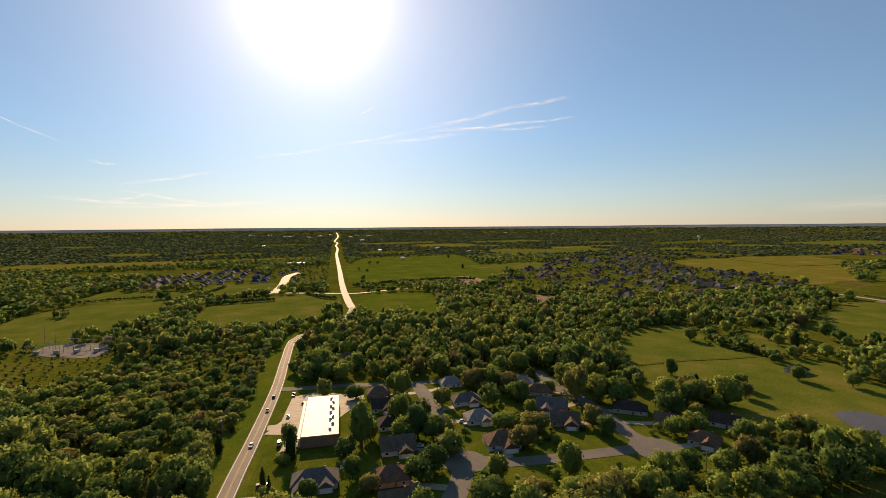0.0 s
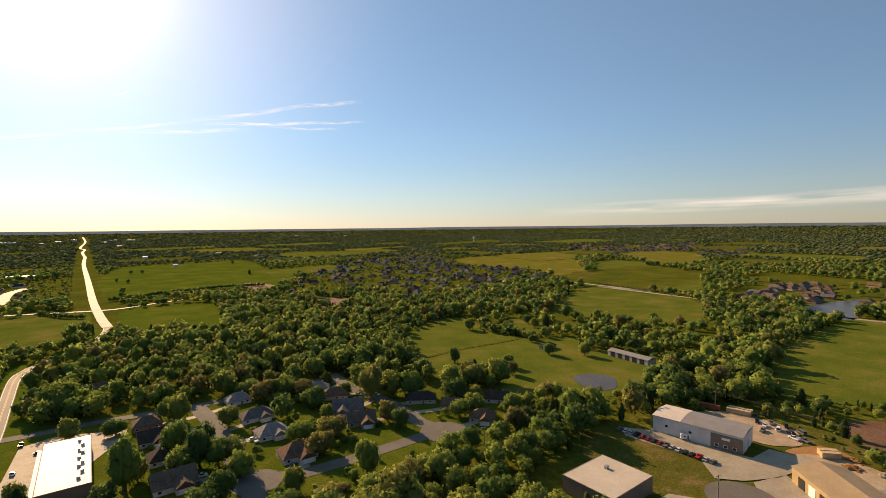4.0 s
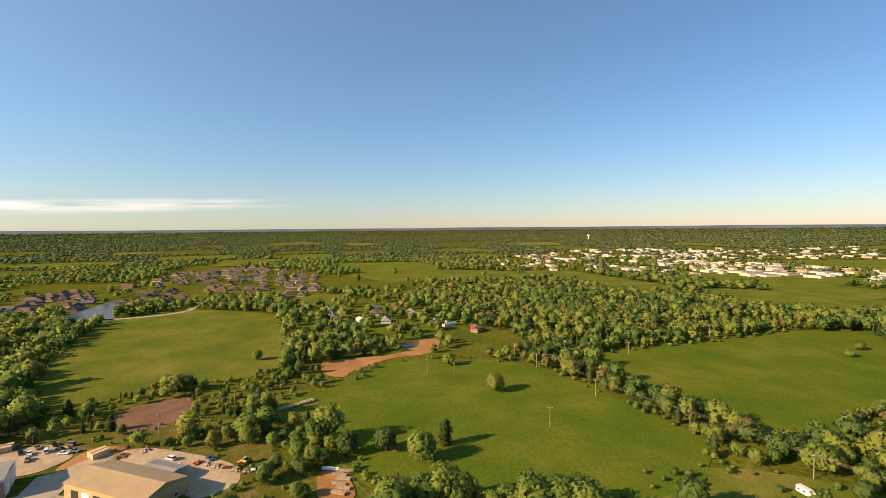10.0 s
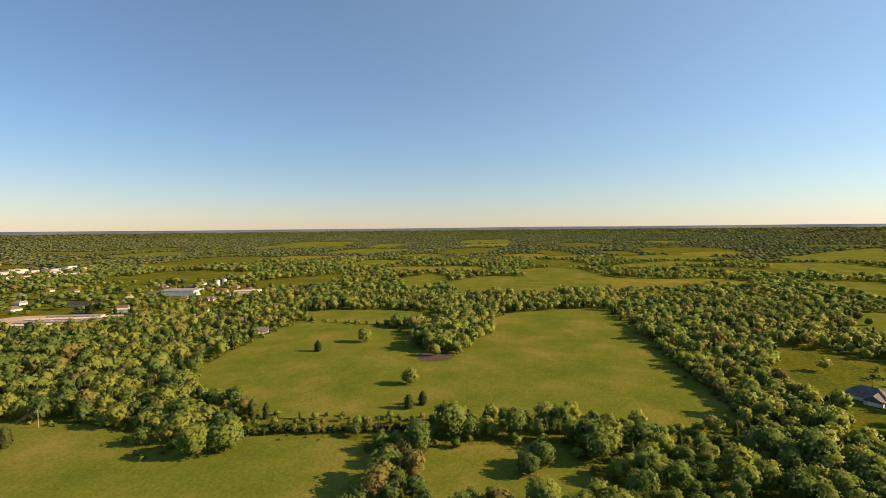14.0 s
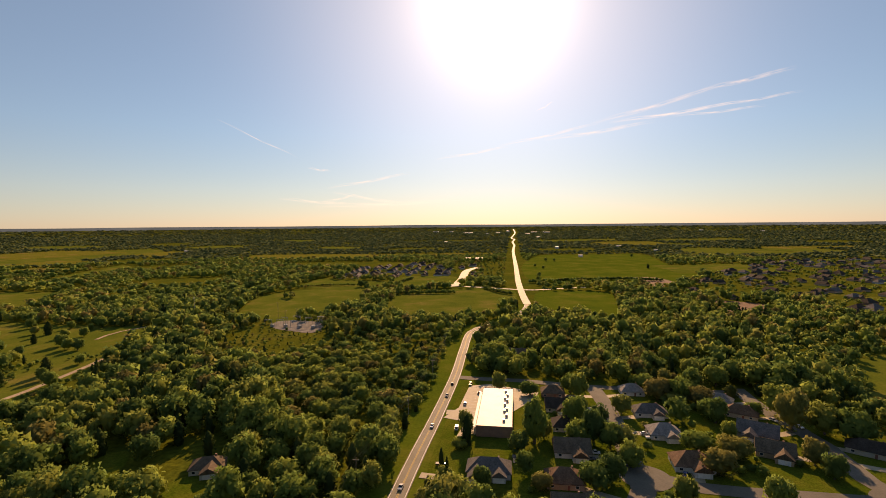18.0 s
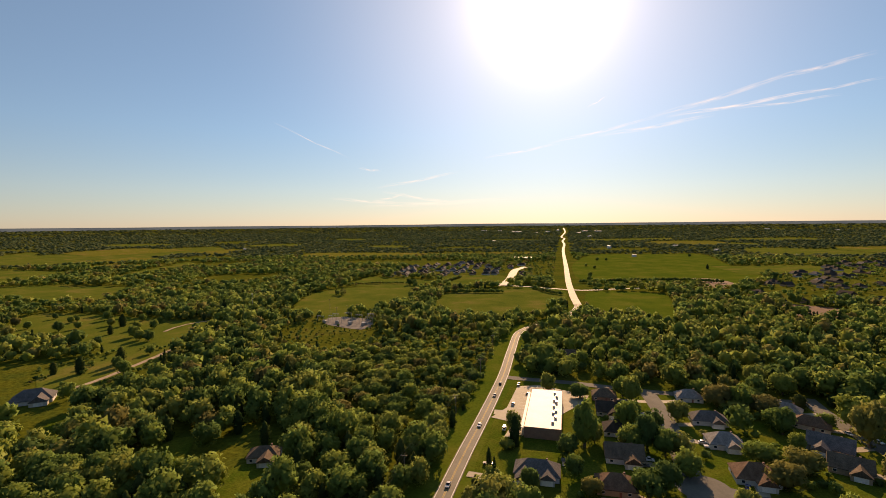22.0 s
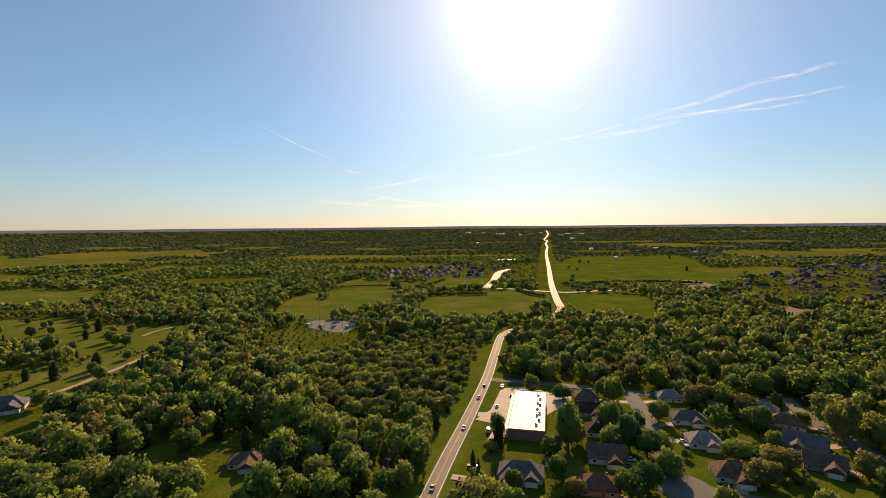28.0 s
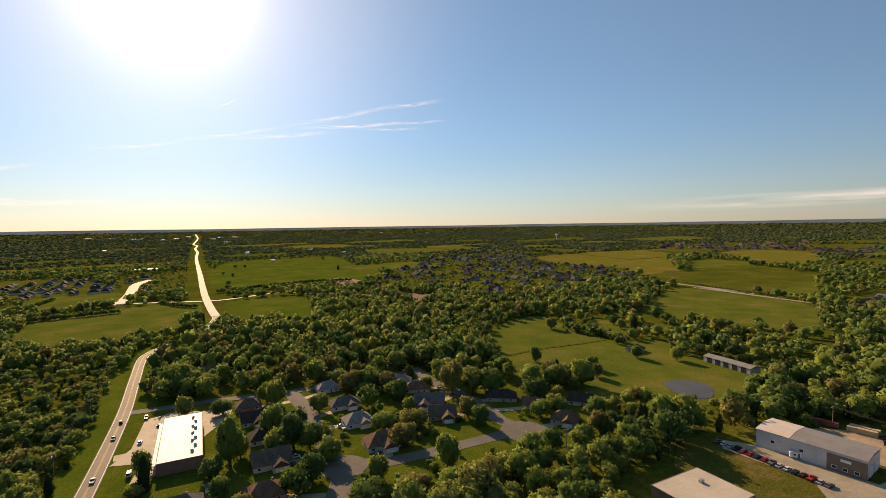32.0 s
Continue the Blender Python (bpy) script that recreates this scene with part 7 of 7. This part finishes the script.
# garden trees of the estate, street by street: x, y, crown radius, height, kind
STREET_TREES = ([(-36, 204, 6.1, 21.8, 3), (-23, 265, 5.7, 15.8, 1), (-22, 227, 6.4, 16.3, 2), (-12, 213, 6.3, 16.3, 3), (-18, 209, 6.3, 11.9, 4), (-5, 210, 6.0, 12.7, 5), (-1, 251, 5.7, 10.9, 6), (-9, 176, 7.1, 10.8, 7), (-4, 182, 5.8, 12.6, 0), (10, 293, 8.4, 9.3, 1), (17, 279, 8.4, 12.8, 2), (25, 272, 7.5, 7.3, 3), (36, 299, 6.3, 6.6, 4), (37, 276, 8.0, 11.1, 5), (40, 261, 7.6, 10.1, 6), (0, 212, 6.6, 11.5, 7), (3, 196, 6.4, 10.6, 3)],
                [(29, 220, 8.0, 9.2, 2), (34, 202, 7.7, 10.8, 0), (42, 218, 8.0, 9.8, 4), (54, 293, 5.9, 7.1, 9), (70, 304, 5.0, 5.8, 8), (73, 276, 10.3, 16.7, 6), (60, 271, 5.2, 7.5, 1), (39, 328, 7.3, 12.9, 7), (50, 313, 7.8, 13.6, 5), (-67, 265, 5.1, 11.3, 3), (-81, 306, 9.7, 18.6, 6), (-98, 311, 4.0, 9.0, 4), (-49, 263, 6.7, 8.1, 1), (-63, 193, 4.0, 12.3, 8), (-65, 189, 3.9, 4.9, 4), (-60, 160, 1.4, 10.1, 8), (-47, 161, 4.1, 10.0, 5), (-27, 168, 4.6, 7.4, 2), (-41, 195, 5.2, 9.7, 7)],
                [(47, 176, 5.6, 16.3, 5), (70, 222, 5.3, 11.3, 3), (73, 212, 4.9, 10.8, 4), (71, 254, 7.6, 22.3, 5), (84, 256, 7.8, 16.2, 6), (93, 250, 8.3, 16.8, 7), (144, 300, 4.5, 12.4, 0), (119, 254, 7.3, 14.7, 1), (134, 251, 7.4, 14.7, 2), (149, 248, 8.2, 16.3, 3), (112, 233, 7.5, 13.6, 4), (104, 212, 6.0, 9.7, 5), (114, 214, 6.1, 11.2, 6), (20, 176, 4.7, 10.9, 1), (45, 159, 6.8, 10.2, 2), (58, 160, 6.9, 11.4, 3), (67, 167, 6.0, 8.7, 4), (31, 161, 6.7, 8.5, 6), (15, 163, 7.8, 8.1, 7)])
for street in STREET_TREES:
    for k, (x, y, r, h, kind) in enumerate(street):
        tree(x, y, r, h, kind, "dark cedar beside a house" if kind > 7 else "leafy garden tree between the houses", "trees of the estate", 47 * k)
        HOUSE_SPOTS.append((x, y, r * 0.8))
gx, gy = ring_spots(130, 330, 10.2, 9)
thick = np.zeros(len(gx))
for (d, p), q in zip(LOOSE[:6], (0.16, 0.2, 0.5, 0.7, 0.3, 0.3)):
    thick[inside(gx, gy, p)] = q
gx, gy, thick = gx[thick > 0], gy[thick > 0], thick[thick > 0]
ok = np.ones(len(gx), bool)
for p in CLEAR:
    ok &= ~inside(gx, gy, p)
for line, dist in ROADS:
    ok &= ~near_line(gx, gy, line, dist)
for x, y, q in HOUSE_SPOTS:
    ok &= (gx - x) ** 2 + (gy - y) ** 2 > (q - 1) ** 2
    ok &= (gx - x * (1 - 14 / math.hypot(x, y))) ** 2 + (gy - y * (1 - 14 / math.hypot(x, y))) ** 2 > 60
rngt = np.random.RandomState(5)
for x, y, q in list(zip(gx[ok], gy[ok], thick[ok])):
    if rngt.rand() < q:
        s = rngt.uniform(0.6, 1.25) * (0.62 if x > 150 else 1.0)
        tree(x, y, 5.9 * s, 13.0 * s, rngt.choice((0, 1, 2, 3, 4, 5, 6, 7, 8)), "leafy garden tree between the houses", "trees of the estate", rngt.uniform(0, 360))
LOOSE[:6] = [(0.04, p) for _, p in LOOSE[:6]]
plant_woods()


# close hedges: line, height
HEDGES = [([(186, -222), (200, -268), (211, -312), (222, -368), (236, -425), (245, -445)], 6.0), ([(-170, -163), (-181, -150), (-192, -118), (-204, -86)], 4.5), ([(300, 52), (330, 45), (352, 44)], 4.0), ([(-245, 68), (-330, 52), (-400, 38)], 7.0), ([(-301, 526), (-328, 611), (-345, 691), (-354, 776)], 5.5), ([(-296, 593), (-260, 609), (-221, 626)], 6.5), ([(-477, 612), (-435, 646), (-382, 668)], 4.5), ([(-143, 774), (-61, 832), (3, 859), (57, 857)], 7.0), ([(-195, 687), (-165, 650), (-143, 636)], 6.0), ([(218, 391), (230, 362), (232, 328)], 7.0), ([(552, 624), (552, 530), (556, 473)], 3.0)]


def plant_hedges():
    rng, rows = np.random.RandomState(12), []
    cedar_rows = []
    for k, (line, tall) in enumerate(HEDGES):
        for q in glide(line, 2.2):
            s = rng.uniform(0.7, 1.15)
            (cedar_rows if k == 1 else rows).append((q.x + rng.uniform(-1, 1), q.y + rng.uniform(-1, 1), 0.52 * tall * s, 0.05, tall * s, rng.rand()))
    grow("hedgerow", np.array(rows), MID, M_LEAF, "close dark green hedgerow between pastures")
    grow("hedgerow", np.array(cedar_rows), MID, M_CEDAR, "close row of dark cedars between pastures")


plant_hedges()


def plant_shrubs():
    """Bushes along field edges, on waste ground and in gardens."""
    x, y = ring_spots(120, 520, 5.0, 31)
    rng = np.random.RandomState(8)
    ok = np.zeros(len(x), bool)
    for name, m, lift, poly, label in PATCHES:
        if name in ("scrub_1", "scrub_2", "lawn_3", "lawn_4"):
            ok |= inside(x, y, poly) & (rng.rand(len(x)) < (0.5 if name == "scrub_2" else 0.16))
    for m, poly in FIELDS:
        line = np.array(poly + poly[:1], float)
        ok |= near_line(x, y, line, 5.0) & (rng.rand(len(x)) < 0.35)
    ok |= inside(x, y, [(-120, 120), (-70, 160), (-100, 280), (-130, 330), (-170, 300), (-150, 180)]) & (rng.rand(len(x)) < 0.2)
    for p in PONDS + [q for n, _, q, _ in PAVED] + [[(190, 18), (190, 7), (167, 1), (164, 15)]] + [q for n, _, _, q, _ in PATCHES if n.startswith("gravel")]:
        ok &= ~inside(x, y, p)
    for line, dist in ROADS:
        ok &= ~near_line(x, y, line, dist + 1)
    for hx, hy, q in HOUSE_SPOTS:
        ok &= (x - hx) ** 2 + (y - hy) ** 2 > (q * 0.75) ** 2
    rows = tree_rows(x[ok], y[ok], 2.3, 3.4, 6)
    rows[:, 3] = 0.05
    grow("shrubs", rows, [crown(700 + k, 3, 40, 0.26, 3, 5) for k in range(4)], M_LEAF, "low green bushes along fences and waste ground")


plant_shrubs()
for k, (x, y) in enumerate(((157, 93), (160, 92), (164, 92), (162, 89), (145, 94), (143, 95), (154, 93))):
    b = thing("bush", "clipped dark green bush on the forecourt", "bush", pose(x, y, 0.3, 0, 0, 50 * k), "forecourt bushes")
    part("crown", TREE_KINDS[k % 8][0], b, Matrix.Diagonal((1.3, 1.3, 0.75, 1)))
tree(151, 94, 1.8, 4.5, 2, "young tree on a forecourt island")


# ---------------------------------------------------------------- true scale
# The plan is spread out to metres; houses, vehicles and loose things, built at their true size, only move with it.
TRUE_SIZE = {"house", "vehicle", "shed", "trailer", "container", "tractor", "hay bale", "timber stack", "transformer"}
for ob in list(scene.objects):
    if ob.parent is None and ob.type in ("MESH", "EMPTY"):
        m = ob.matrix_basis.copy()
        if ob.get("category") in TRUE_SIZE:
            m.translation = m.translation * PLAN
            ob.matrix_basis = m
        else:
            ob.matrix_basis = Matrix.Scale(PLAN, 4) @ m
